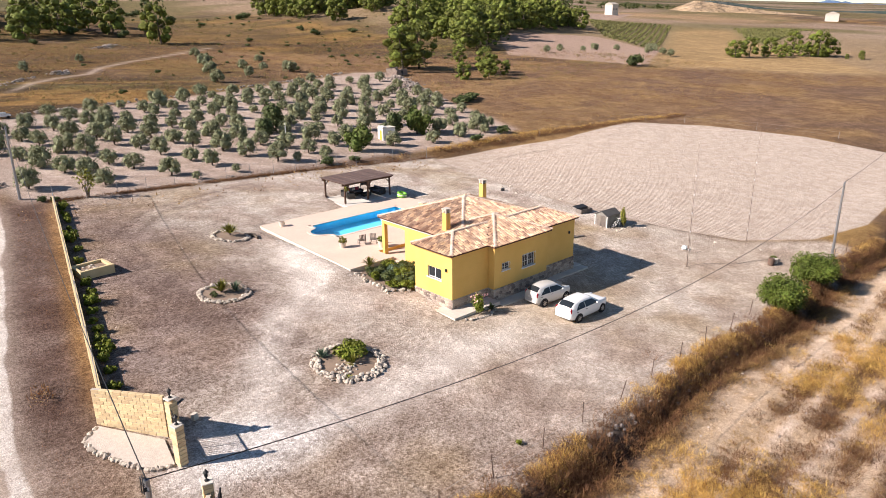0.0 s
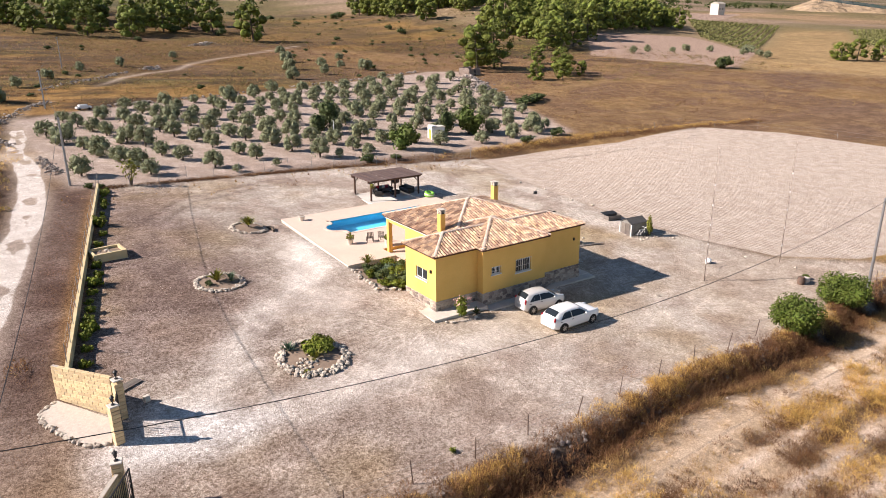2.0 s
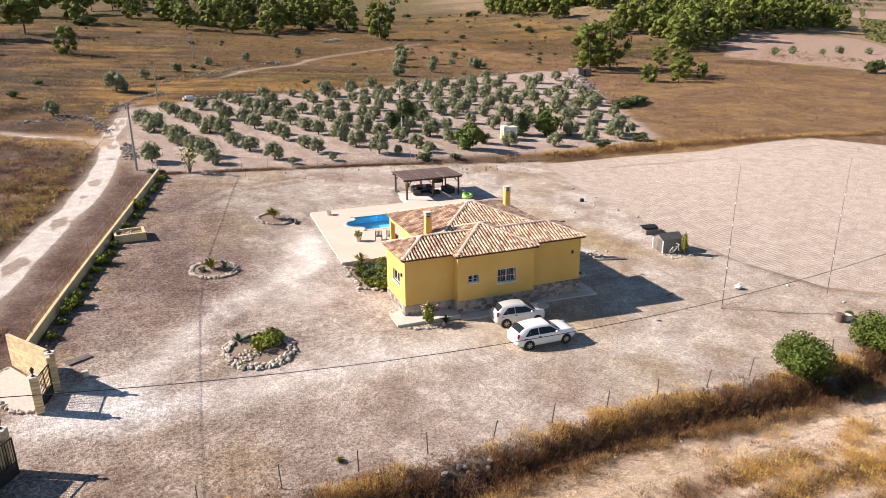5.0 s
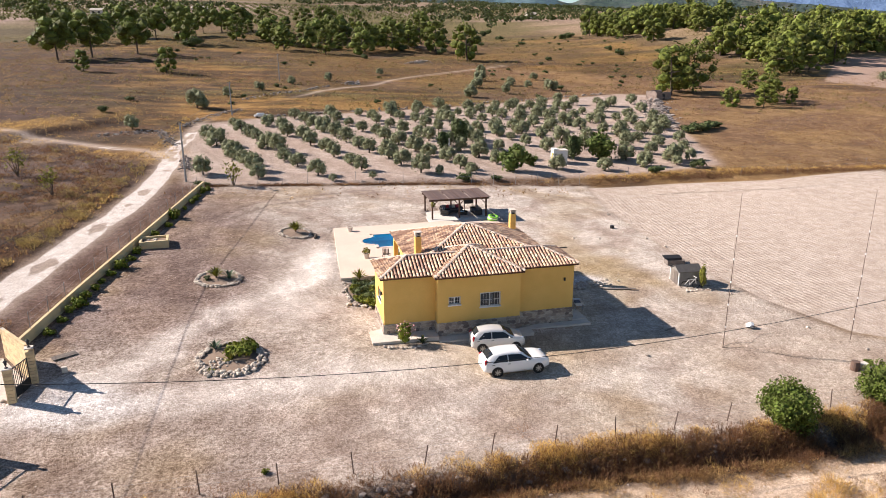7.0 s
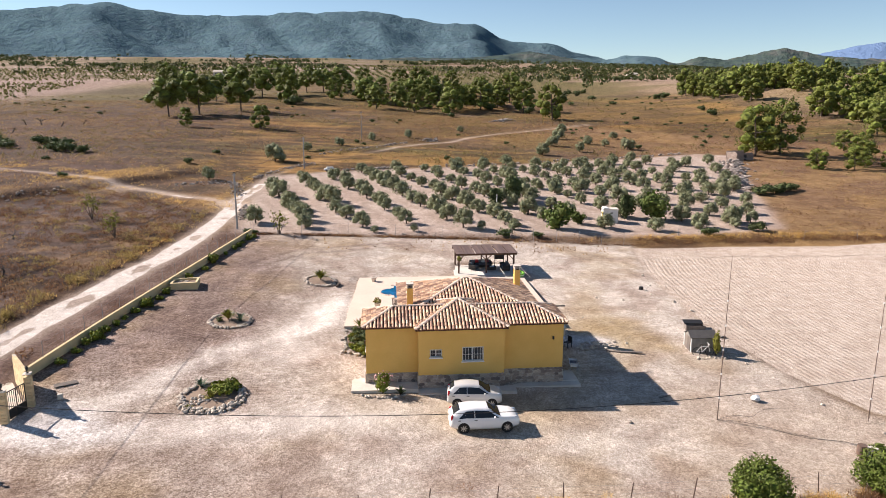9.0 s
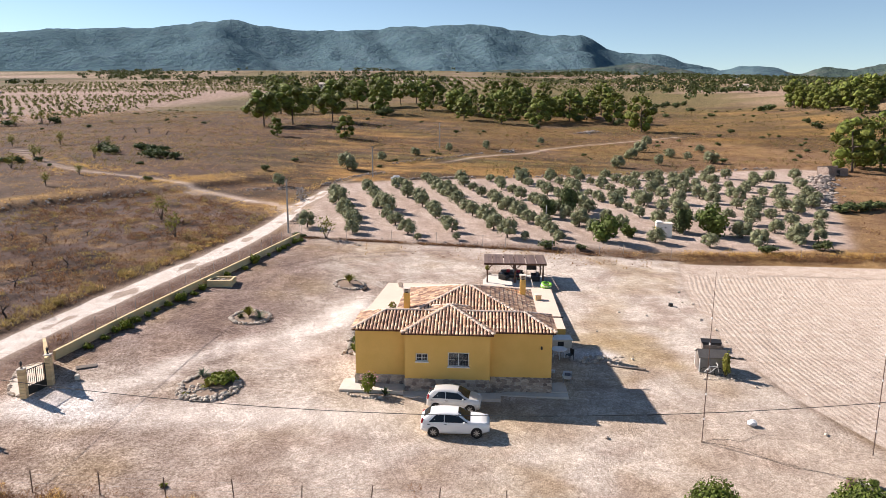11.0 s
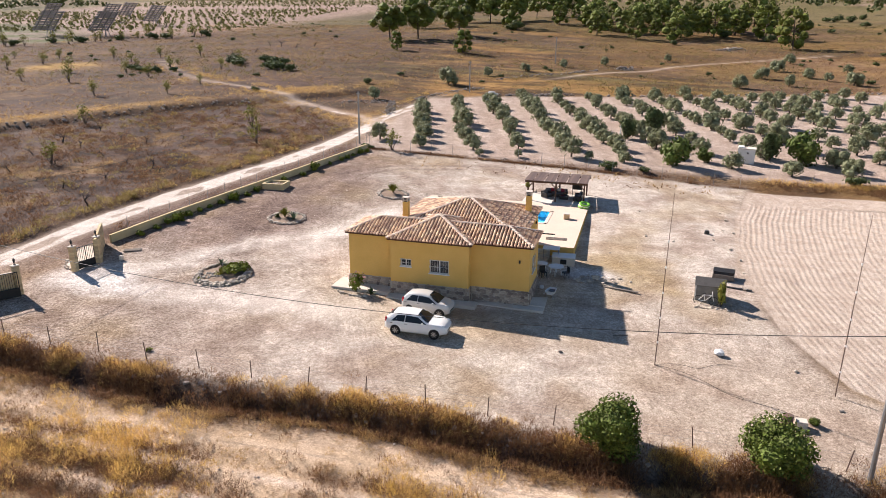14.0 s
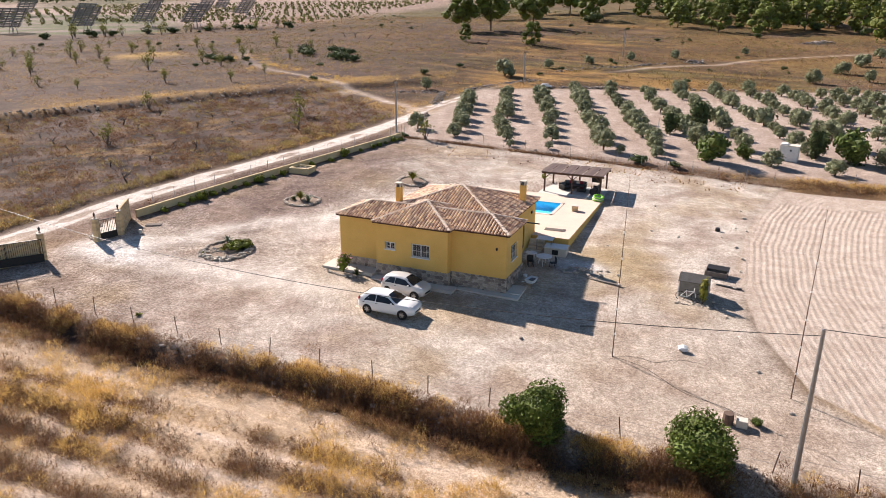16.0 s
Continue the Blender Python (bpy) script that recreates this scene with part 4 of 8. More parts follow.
# stone facing of the plinth
stone_mes = []
for s in range(4):
    bm = bmesh.new()
    blob(bm, (0, 0, 0), 1, 1, (1, .3, 1), .55, s + 11)
    sm = bpy.data.meshes.new("plinth_stone")
    bm.to_mesh(sm)
    bm.free()
    sm.materials.append(M_STONE)
    stone_mes.append(sm)
PLINTH = 0.5
for (ax, ay), (bx, by), low in (((0, .15), (3.55, .15), -.5), ((3.55, -.5), (9.45, -.5), -.75), ((9.45, .2), (13.72, .2), -.8), ((3.55, .15), (3.55, -.5), -.6), ((9.45, -.5), (9.45, .2), -.75), ((13.72, .2), (13.72, 4.1), -.7), ((0, 4.1), (0, .15), -.25), ((2.6, 8.4), (2.6, 4.1), -.2)):
    d = Vector((bx - ax, by - ay, 0))
    L = d.length
    d /= L
    out = Vector((d.y, -d.x, 0))
    bm = boxed(-.03, L + .03, -.045, 0.0, -1.2, PLINTH)
    bmesh.ops.transform(bm, matrix=Matrix(((d.x, -d.y, 0, ax), (d.y, d.x, 0, ay), (0, 0, 1, 0), (0, 0, 0, 1))), verts=bm.verts)
    pl = part("plinth", bm, M_MORTAR, house, "stone-faced plinth")
    z = low
    while z < PLINTH - .08:
        h = RNG.uniform(.2, .3)
        h = min(h, PLINTH - z)
        u = RNG.uniform(0, .15)
        while u < L - .1:
            w = RNG.uniform(.22, .5)
            c = Vector((ax, ay, 0)) + d * min(u + w / 2, L - .12) + out * .05
            m = Matrix(((d.x, -d.y, 0, c.x), (d.y, d.x, 0, c.y), (0, 0, 1, z + h / 2), (0, 0, 0, 1)))
            m = m @ Matrix.Rotation(RNG.uniform(-.25, .25), 4, "Y") @ Matrix.Diagonal((w * .60, .15, h * .64, 1))
            piece("plinth_stone", stone_mes[int(RNG.integers(4))], m, pl)
            u += w
        z += h


# ---- pavement round the house, deck and pool ----
bm = bmesh.new()
box(bm, -1.0, 0, -1.15, 4.3, -.9, -.17)
box(bm, 0, 3.5, -1.15, .1, -.9, -.174)
box(bm, 3.5, 10.2, -1.5, -.5, -1.2, -.42)
box(bm, 10.2, 14.9, -.55, .2, -1.3, -.56)
box(bm, 13.7, 14.9, .2, 6.8, -1.3, -.5)
tagged(part("pavement", bm, M_CONC), "worn concrete pavement round the house walls", "pavement", kind="structure")

DZ = 0.87
arc = [(2.0 - 1.25 * math.sin(a), 19.6 + 1.35 * math.cos(a)) for a in np.linspace(0, math.pi, 13)]
pool_rim = [(12.6, 17.15), (12.6, 22.05), (2.0, 22.05)] + arc + [(2.0, 17.15)]
deck_rim = [(-2.0, 9.5), (2.3, 9.5), (2.3, 11.6), (12.62, 11.6), (12.62, 10.4), (15.85, 10.4), (15.85, 25.3), (-1.2, 25.3)]
bm = bmesh.new()
outer = [bm.verts.new((x, y, DZ)) for x, y in deck_rim]
inner = [bm.verts.new((x, y, DZ)) for x, y in pool_rim]
es = [bm.edges.new((a, b)) for a, b in zip(outer, outer[1:] + outer[:1])] + [bm.edges.new((a, b)) for a, b in zip(inner, inner[1:] + inner[:1])]
bmesh.ops.triangle_fill(bm, use_beauty=True, edges=es)
for f in bm.faces:
    f.normal_update()
    if f.normal.z < 0:
        f.normal_flip()
deck = part("pool_deck", bm, M_PAVE)
tagged(deck, "pinkish stamped-concrete deck round the swimming pool", "deck", kind="structure")
bm, edge_bm = bmesh.new(), bmesh.new()
for (ax, ay), (bx, by) in zip(deck_rim, deck_rim[1:] + deck_rim[:1]):
    side = edge_bm if ax < 0 or bx < 0 else bm
    side.faces.new([side.verts.new(p) for p in ((ax, ay, -.8), (bx, by, -.8), (bx, by, DZ - .003), (ax, ay, DZ - .003))])
part("retaining_wall", bm, M_PLASTER, deck, "ochre plastered retaining wall")
part("deck_edge", edge_bm, M_CONC, deck, "dusty concrete edge of the deck")
bm = bmesh.new()
ring = [bm.verts.new((x, y, DZ)) for x, y in pool_rim]
low = [bm.verts.new((x, y, DZ - 1.5)) for x, y in pool_rim]
for i in range(len(ring)):
    j = (i + 1) % len(ring)
    bm.faces.new((ring[i], ring[j], low[j], low[i]))
bm.faces.new(low)
pool = thing("swimming_pool", "blue swimming pool with a rounded end and corner steps", "pool", kind="structure")
part("pool_basin", bm, M_WATERTILE, pool)
bm = bmesh.new()
for (ax, ay), (bx, by) in zip(pool_rim, pool_rim[1:] + pool_rim[:1]):
    d = Vector((bx - ax, by - ay, 0))
    if d.length < .02:
        continue
    L = d.length
    d /= L
    m = Matrix(((d.x, -d.y, 0, ax), (d.y, d.x, 0, ay), (0, 0, 1, 0), (0, 0, 0, 1)))
    box(bm, 0, L, -.02, .28, DZ, DZ + .03, m=m)
part("coping", bm, surface("pale_coping", (.74, .60, .50), None, 1, 12, .8, .003, where="World"), pool, "pale stone coping")
for i in range(3):
    bm = bmesh.new()
    lim = 1.2 + .33 * i
    pts = [(2.0 - 1.24 * math.sin(a), 19.6 + 1.34 * math.cos(a)) for a in np.linspace(0, math.pi, 25)]
    pts = [(min(x, lim), y) for x, y in pts if x < lim + .16]
    top = [bm.verts.new((x, y, DZ - .3 - .26 * i)) for x, y in pts]
    bot = [bm.verts.new((x, y, DZ - 1.5)) for x, y in pts]
    bm.faces.new(top)
    for a in range(len(pts)):
        b = (a + 1) % len(pts)
        bm.faces.new((top[a], top[b], bot[b], bot[a]))
    part("pool_step", bm, M_WATERTILE, pool)
bm = bmesh.new()
bm.faces.new([bm.verts.new((x, y, DZ - .14)) for x, y in pool_rim])
w = part("pool_water", bm, M_WATER, pool, "still clear water")
w.visible_shadow = False

# ---- plants ----
def leaf_cloud(lumps, n, size, rng, out=.5, long=1.5, shell=.72):
    """Small leaf sprays on and in a cluster of lumps: vertices and quads."""
    c = np.array([l[0] for l in lumps]); r = np.array([l[1] for l in lumps])
    vol = r.prod(1) ** (2 / 3)
    k = rng.choice(len(lumps), n, p=vol / vol.sum())
    d = rng.normal(size=(n, 3)); d /= np.linalg.norm(d, axis=1)[:, None]
    p = c[k] + d * r[k] * rng.uniform(shell, 1.06, (n, 1))
    nr = d * out + rng.normal(size=(n, 3)) * .5
    nr /= np.linalg.norm(nr, axis=1)[:, None]
    u = np.cross(nr, rng.normal(size=(n, 3))); u /= np.linalg.norm(u, axis=1)[:, None]
    v = np.cross(nr, u)
    s = size * rng.uniform(.6, 1.3, (n, 1))
    q = np.stack([p - u * s * long - v * s * .3, p - u * s * .1 - v * s, p + u * s * long + v * s * .25, p + u * s * .1 + v * s], 1)
    return q.reshape(-1, 3).tolist(), np.arange(n * 4).reshape(n, 4).tolist()


def core(lumps, shrink=.78):
    """Closed inner lumps, so that no daylight passes through the middle of a crown."""
    bm = bmesh.new()
    for i, (c, r) in enumerate(lumps):
        blob(bm, c, 1.0, 1, tuple(np.array(r) * shrink), .35, i)
    return bm


def limbs(bm, base, tips, r):
    for t in tips:
        mid = Vector(base).lerp(Vector(t), .5) + Vector((RNG.normal() * .06, RNG.normal() * .06, .05))
        tube(bm, base, mid, r, r * .7, 5)
        tube(bm, mid, t, r * .7, r * .3, 5)


def olive_tree(seed, h=2.9, w=1.35):
    rng = np.random.default_rng(seed)
    t = thing("olive_tree", "grey-green olive tree on bare pale soil", "tree", group="olive grove")
    bm = bmesh.new()
    fork = (rng.normal() * .05, rng.normal() * .05, h * .22)
    tube(bm, (0, 0, -.2), fork, .16, .13, 7)
    lumps = []
    for i in range(16):
        a, u = i * 2.4 + rng.uniform(0, .7), (i + .5) / 16
        rr = w * rng.uniform(.42, .68) * math.sqrt(max(.03, 1 - (2 * u - .75) ** 2 / 1.7))
        lumps.append(((rr * math.cos(a), rr * math.sin(a), h * (.22 + .50 * u)), np.array([1, 1, .9]) * w * rng.uniform(.28, .46)))
    limbs(bm, fork, [l[0] for l in lumps[:4]], .07)
    part("trunk", bm, M_BARK, t)
    v, f = leaf_cloud(lumps, 950, .085, rng, 1.0, 1.5, .7)
    raw("crown", v, f, M_OLIVE, t)
    part("inner_crown", core(lumps[::2], .84), M_OLIVE, t)
    return t


def pine_tree(seed, h=11.0, w=5.0, low=.35, n=1900, leaf=.15):
    rng = np.random.default_rng(seed)
    t = thing("pine_tree", "dark green umbrella-shaped pine on a dry slope", "tree", group="pine wood")
    bm = bmesh.new()
    top = (rng.normal() * .3, rng.normal() * .3, h * .7)
    tube(bm, (0, 0, -.5), (top[0] * .4, top[1] * .4, h * .35), .26, .2, 7)
    tube(bm, (top[0] * .4, top[1] * .4, h * .35), top, .2, .1, 6)
    lumps = []
    for i in range(34):
        a = i * 2.4 + rng.uniform(0, .9)
        u = (i + .5) / 34
        full = math.sqrt(max(.05, 1 - (max(u - .3, 0) / .75) ** 2)) * (.72 + .28 * min(u / .25, 1))
        rr = w * (.2 + .6 * math.sqrt(rng.uniform(0, 1))) * full
        lumps.append(((rr * math.cos(a), rr * math.sin(a), h * (low + (.92 - low) * u + rng.normal() * .02)), np.array([1, 1, .76]) * w * rng.uniform(.18, .34)))
    limbs(bm, (top[0] * .5, top[1] * .5, h * .42), [l[0] for l in lumps[10:16]], .1)
    part("trunk", bm, M_BARK, t)
    v, f = leaf_cloud(lumps, n, leaf, rng, .9, 1.4, .76)
    raw("crown", v, f, M_PINE, t)
    part("inner_crown", core(lumps[::2], .97), M_PINE, t)
    return t


def shrub(name, label, mat, seed, w, h, n=260, leaf=.1, lift=0.0, category="shrub", group=""):
    rng = np.random.default_rng(seed)
    t = thing(name, label, category, group=group)
    bm = bmesh.new()
    lumps = []
    for i in range(9):
        a = i * 2.4 + rng.uniform(0, .8)
        rr = w * rng.uniform(.1, .62)
        lumps.append(((rr * math.cos(a), rr * math.sin(a), lift + h * rng.uniform(.25, .72)), np.array([w, w, h * .8]) * rng.uniform(.36, .52)))
    limbs(bm, (0, 0, -.05), [l[0] for l in lumps[:5]], max(.02, .025 * h))
    part("branching_stem", bm, M_BARK, t)
    v, f = leaf_cloud(lumps, n, leaf, rng, .8, 1.5, .6)
    raw("leaves", v, f, mat, t)
    if n > 200:
        part("inner_leaves", core(lumps, .66), mat, t)
    return t


def spikes(name, label, mat, seed, r, h, n=26, stem=0.0, wide=.05):
    """A rosette of sword leaves: agave, aloe or yucca, on a stem where it has one."""
    rng = np.random.default_rng(seed)
    t = thing(name, label, "plant")
    v, f = [], []
    for i in range(n):
        a, el = i * 2.4, radians(rng.uniform(15, 80))
        L = math.hypot(r, h) * rng.uniform(.7, 1)
        d = np.array([math.cos(a) * math.cos(el), math.sin(a) * math.cos(el), math.sin(el)])
        s = np.array([-math.sin(a), math.cos(a), 0]) * wide
        o = np.array([0, 0, stem])
        m = o + d * L * .55 + [0, 0, .06 * L]
        b = len(v)
        v += [o - s * .6, o + s * .6, m + s, m - s, o + d * L - [0, 0, .06 * L], m - [0, 0, .03]]
        f += [(b, b + 1, b + 2, b + 3), (b + 3, b + 2, b + 4), (b + 3, b + 4, b + 5), (b + 2, b + 5, b + 4)]
    raw("leaf_rosette", v, f, mat, t)
    bm = bmesh.new()
    tube(bm, (0, 0, -.1), (0, 0, stem + .1), .07, .06, 7)
    part("stem", bm, M_BARK, t)
    return t


def plant(kinds, x, y, s=1.0, sink=.05, label=""):
    """Set the next copy of one of these plants at a place; the first use of each takes the original itself."""
    k = kinds[int(RNG.integers(len(kinds)))]
    m = pose(x, y, gz(x, y) - sink, RNG.normal() * 2, RNG.normal() * 2, RNG.uniform(0, 360)) @ Matrix.Diagonal((s, s, s * RNG.uniform(.9, 1.1), 1))
    if not k.get("used"):
        k["used"] = 1
        ob = k
        ob.matrix_world = m
    else:
        ob = copy_thing(k, m)
    if label:
        ob["label"] = label
    return ob


# the olive grove, in slanting rows
OLIVES = [olive_tree(100 + i, 3.1 + .25 * (i % 3), 1.72 + .13 * (i % 4)) for i in range(6)]
row_u = Vector((-.31, .95)).normalized()
row_n = Vector((row_u.y, -row_u.x))
for r in range(-1, 19):
    for s in range(-6, 26):
        p = Vector((-8.9, 47.0)) + row_n * (6.35 * r) + row_u * (4.55 * s + 1.0 * (r % 2))
        p += Vector((RNG.normal() * .35, RNG.normal() * .45))
        inside = float(poly_dist(np.array([p.x]), np.array([p.y]), GROVE)[0])
        if inside < 1.6 or p.y < 44.2 or RNG.random() < .05 or (p.x > 60 and p.y > 88 + .5 * (p.x - 60) and RNG.random() < .5):
            continue
        if math.hypot(p.x - 33.4, p.y - 49.7) < 3.6 or math.hypot(p.x - 25, p.y - 45) < 3.5 or math.hypot(p.x - 40, p.y - 50.5) < 3.4:
            continue
        plant(OLIVES, p.x, p.y, RNG.uniform(.76, 1.1) if r > 0 else RNG.uniform(.72, .98))
for x, y, s in ((.3, 41.9, .42), (5.3, 42.4, .42), (-8.6, 44.2, .75), (14.2, 43.6, .5), (18.6, 43.9, .62), (50, 45.6, .7), (53.5, 48, .7)):
    plant(OLIVES, x, y, s, label="young olive tree on bare pale soil")
for x, y, s in ((39.8, 119.2, 1.15), (50.5, 124.8, 1.05), (46.5, 137, 1.15), (52, 152.5, 1.2), (58, 171, 1.2), (57.3, 140.8, 1.05), (68.4, 153, 1.15), (64.3, 129.3, 1.2), (60.5, 136, .95), (-15.5, 118, 1.0), (-9, 131, .8), (-1, 144, .8), (9, 152, 1.0), (-28.5, 78, 1.0), (-20.5, 101, 1.35), (25.6, 168.5, .9)):
    plant(OLIVES, x, y, s, label="old olive tree in dry grass")
for i in range(5):
    plant(OLIVES, 172 + 9.5 * i, 133 + 2.5 * (i % 2) - 1.0 * i, .95, label="lone olive tree on ploughed land")
for i in range(6):
    plant(OLIVES, 203 + 4.2 * i + RNG.normal() * 2, 104 + 4.5 * i + RNG.normal() * 2.5, 1.1, label="olive tree at a field edge")

# figs and citrus by the grove
FIG = [shrub("fig_tree", "broad dark green fig tree beside the grove", M_FIG, 31, 2.6, 3.6, 900, .17, .2, "tree")]
DARK = [shrub("carob_tree", "dense dark green tree among the olives", M_SHRUB, 33, 2.2, 4.2, 900, .15, .3, "tree")]
plant(FIG, 25.0, 45.2, .95); plant(FIG, 40.2, 50.8, 1.1); plant(FIG, 28.5, 48.5, .55)
plant(DARK, 22.0, 62.5, 1.0); plant(DARK, 18.5, 59, .75); plant(DARK, 36.8, 52.2, .8)
BIG = [shrub("big_bush", "bright green rounded bush on the grassy bank", M_BUSH, 35, 2.25, 2.75, 9500, .058, .1, "bush", "bushes on the bank")]
plant(BIG, 20.3, -14.2, 1.0, .3); plant(BIG, 28.1, -13.5, 1.05, .35)
plant([BIG[0]], 30.7, -9.2, .17, .05, "small green weed bush in the yard")

# pines
PINES = [pine_tree(200 + i, 9.5 + i % 3, 4.6 + .4 * (i % 4), .10 + .03 * (i % 3)) for i in range(5)]
UMBRELLA = [pine_tree(210 + i, 11 + i, 6.2, .36, 2600, .16) for i in range(2)]
FARPINES = [pine_tree(220 + i, 9.5 + i % 3, 4.8 + .4 * (i % 4), .08 + .03 * (i % 3), 620, .27) for i in range(4)]
for x, y, s in ((-68, 194, 1.12), (-60, 201.5, 1.08), (-49.5, 219, 1.08), (-82, 262, 1.1), (-70, 272, 1.0), (-66, 296, 1.15), (-53, 290, 1.05), (-44, 300, 1.15), (-36, 322, .8), (-27, 318, 1.0), (-19, 326, 1.05)):
    plant(UMBRELLA, x, y, s, .2)
for x, y, s in ((-54, 162.5, .58), (-33.6, 164, .72), (15, 236, 1.0), (29, 238, .95), (8, 257, 1.1), (22, 252, 1.0), (35, 252, .95), (-4.7, 288, 1.1), (-14.6, 304, 1.2), (2, 300, 1.1), (14, 275, 1.1), (28, 280, 1.0), (40, 285, 1.0), (48, 270, .9), (-25, 330, 1.1), (-8, 340, 1.2), (12, 330, 1.1), (30, 320, 1.1), (52, 315, 1.0), (64, 330, .9), (-1, 265, .8), (20, 310, 1.2), (40, 340, 1.1), (75, 345, 1.0),
                (92, 117, 1.2), (99, 118.5, 1.25), (95, 122, 1.2), (94, 96, .5), (101, 93.5, .55), (106, 98, .65), (111, 97, .55), (109, 103, .7), (114, 108, .6), (118, 122, .6), (104, 131, .6),
                (229, 90, .72), (236, 88, .78), (242, 85, .8), (249, 82, .78), (256, 82, .8), (263, 79, .95), (270, 76, 1.0), (266, 84, .9), (254, 88, .8), (276, 74, .8), (276, 62, .5), (272, 66, .4)):
    plant(PINES, x, y, s, .2)
for i in range(14):
    a = RNG.random()
    plant(FARPINES, -150 + 118 * a + RNG.normal() * 6, 452 + 75 * a + RNG.normal() * 22, RNG.uniform(.9, 1.2))
WOODS = ([(158, 248), (190, 252), (235, 300), (255, 372), (170, 345), (157, 300)],
         [(146, 143), (172, 152), (215, 190), (285, 203), (340, 262), (300, 285), (215, 232), (172, 222), (157, 190)])
kept = []
for _ in range(5000):
    x, y = RNG.uniform(140, 345), RNG.uniform(135, 375)
    if len(kept) < 185 and max(float(poly_dist(np.array([x]), np.array([y]), w)[0]) for w in WOODS) > 0 and fnoise(x, y, 28, 84) > .40 and all(math.hypot(x - a, y - b) > 6.8 for a, b in kept):
        kept.append((x, y))
        plant(FARPINES if math.hypot(x, y) > 215 else PINES, x, y, RNG.uniform(.75, 1.2), .2)
# woods too far off to tell the trees apart
v, f = [], []
rng = np.random.default_rng(12)
n = 0
while n < 2300:
    x, y = rng.uniform(-700, 900), rng.uniform(300, 1420)
    if (x < 230 and y < 430) or (fnoise(x, y, 120, 88) < (.57 if x < 120 else .44) and not (230 < x < 420 and 300 < y - .9 * (x - 230) < 480)) or (x > 330 and y < 470 and y < x * .95) or (x < -60 and y > 500 and fnoise(x, y, 200, 89) < .58):
        continue
    h = rng.uniform(5, 10)
    lumps = [((x + rng.normal() * 2, y + rng.normal() * 2, gz(x, y) + h * .5), np.array([1, 1, .7]) * h * .42) for _ in range(2)]
    q, g = leaf_cloud(lumps, 20, 1.05, rng, 1.6, 1.1)
    f += [[k + len(v) for k in t] for t in g]
    v += q
    n += 1
tagged(raw("far_woods", v, f, M_FARWOOD), "distant pine woods at the foot of the mountains", "woods", kind="stuff")
for i in range(16):
    plant(FARPINES, 22 + RNG.normal() * 22, 268 + RNG.normal() * 24, RNG.uniform(.8, 1.15))
# scrub on the slopes
SCRUB = [shrub("dry_scrub", "dark green scrub bush in dry grass", M_SHRUB, 41 + i, 1.5, 1.3, 205, .13, 0, "bush", "scrub on the slope") for i in range(3)]
for x, y, s in ((-103, 103, 1.0), (-100, 101, 1.1), (-97, 99.5, 1.0), (-94, 98, 1.1), (-91, 97, 1.0), (-88, 100, .8), (-76, 121, 1.3), (-72, 119, 1.4), (-68, 116.5, 1.2), (-66, 107, 1.5), (-63, 105, 1.5), (-60, 104, 1.3), (-75, 122, 1.2), (-82, 118, 1.6), (-79, 114, 1.5), (-85, 121, 1.4), (75, 285, 1.6), (66, 267, 1.5), (133, 235, 1.3), (127, 387, 2), (112, 285, 1.5), (90, 278, 1.4), (47.7, 250, 1.7), (62.3, 240, 1.7), (75, 254.5, 1.8), (109, 355, 2.2), (115, 357, 2.0), (103, 352, 2.0), (112, 318, 1.8), (-34, 255, 2.4), (-37, 256, 2.0), (-3, 262.6, 1.6), (129, 218, 1.6), (145, 214, 1.5), (144, 312, 2.0), (150, 316, 2.2), (163, 322, 2.0), (28, 222, 1.1), (24, 160, .5), (96, 210, 1.0),
                (66, 68.5, 1.2), (68, 69.2, 1.3), (70.3, 70, 1.3), (72.8, 71.5, 1.2), (75, 73, 1.0), (164, 91, 2.2), (52, 43.2, .9), (17, 40.8, .8), (44.5, 42.3, .9), (21, 41, .6), (-15.3, 41.2, .4), (-14.4, 40.7, .35)):
    plant(SCRUB, x, y, s, .05, "thick dark green bush in dry grass")
n = 0
while n < 200:
    x, y = RNG.uniform(-190, 190), RNG.uniform(66, 330)
    if fnoise(x, y, 40, 79) < .47 or float(poly_dist(np.array([x]), np.array([y]), GROVE)[0]) > -4 or (x > 60 and y < 130) or float(line_dist(np.array([x]), np.array([y]), TRACK)[0]) < 4:
        continue
    plant(SCRUB, x, y, RNG.uniform(.3, .75))
    n += 1
# young almond trees and shrubs of the brown fields
ALMOND = [shrub("almond_sapling", "thin yellow-green sapling in the brown field", M_LIME, 51 + i, 1.0, 1.9, 190, .075, .45, "tree", "saplings in the field") for i in range(2)]
for i in range(9):
    for j in range(7):
        x, y = -62 - 13 * i - 5 * j + RNG.normal() * 2, 66 + 13 * j - 5 * i + RNG.normal() * 2
        if old_terrace(x, y) > 6 and RNG.random() < .75 and x > -200:
            plant(ALMOND, x, y, RNG.uniform(.8, 1.5))
for i in range(26):
    x, y = -206 + 2.0 * i + RNG.normal() * 2, 141 + 2.9 * i + RNG.normal() * 3
    plant(ALMOND if i % 3 else SCRUB, x, y, RNG.uniform(1.3, 1.9))
for x, y in ((-11.4, 40.6), (-36, 47), (-30, 38), (-60, 40), (-47, 20)):
    plant(ALMOND, x, y, 1.1)


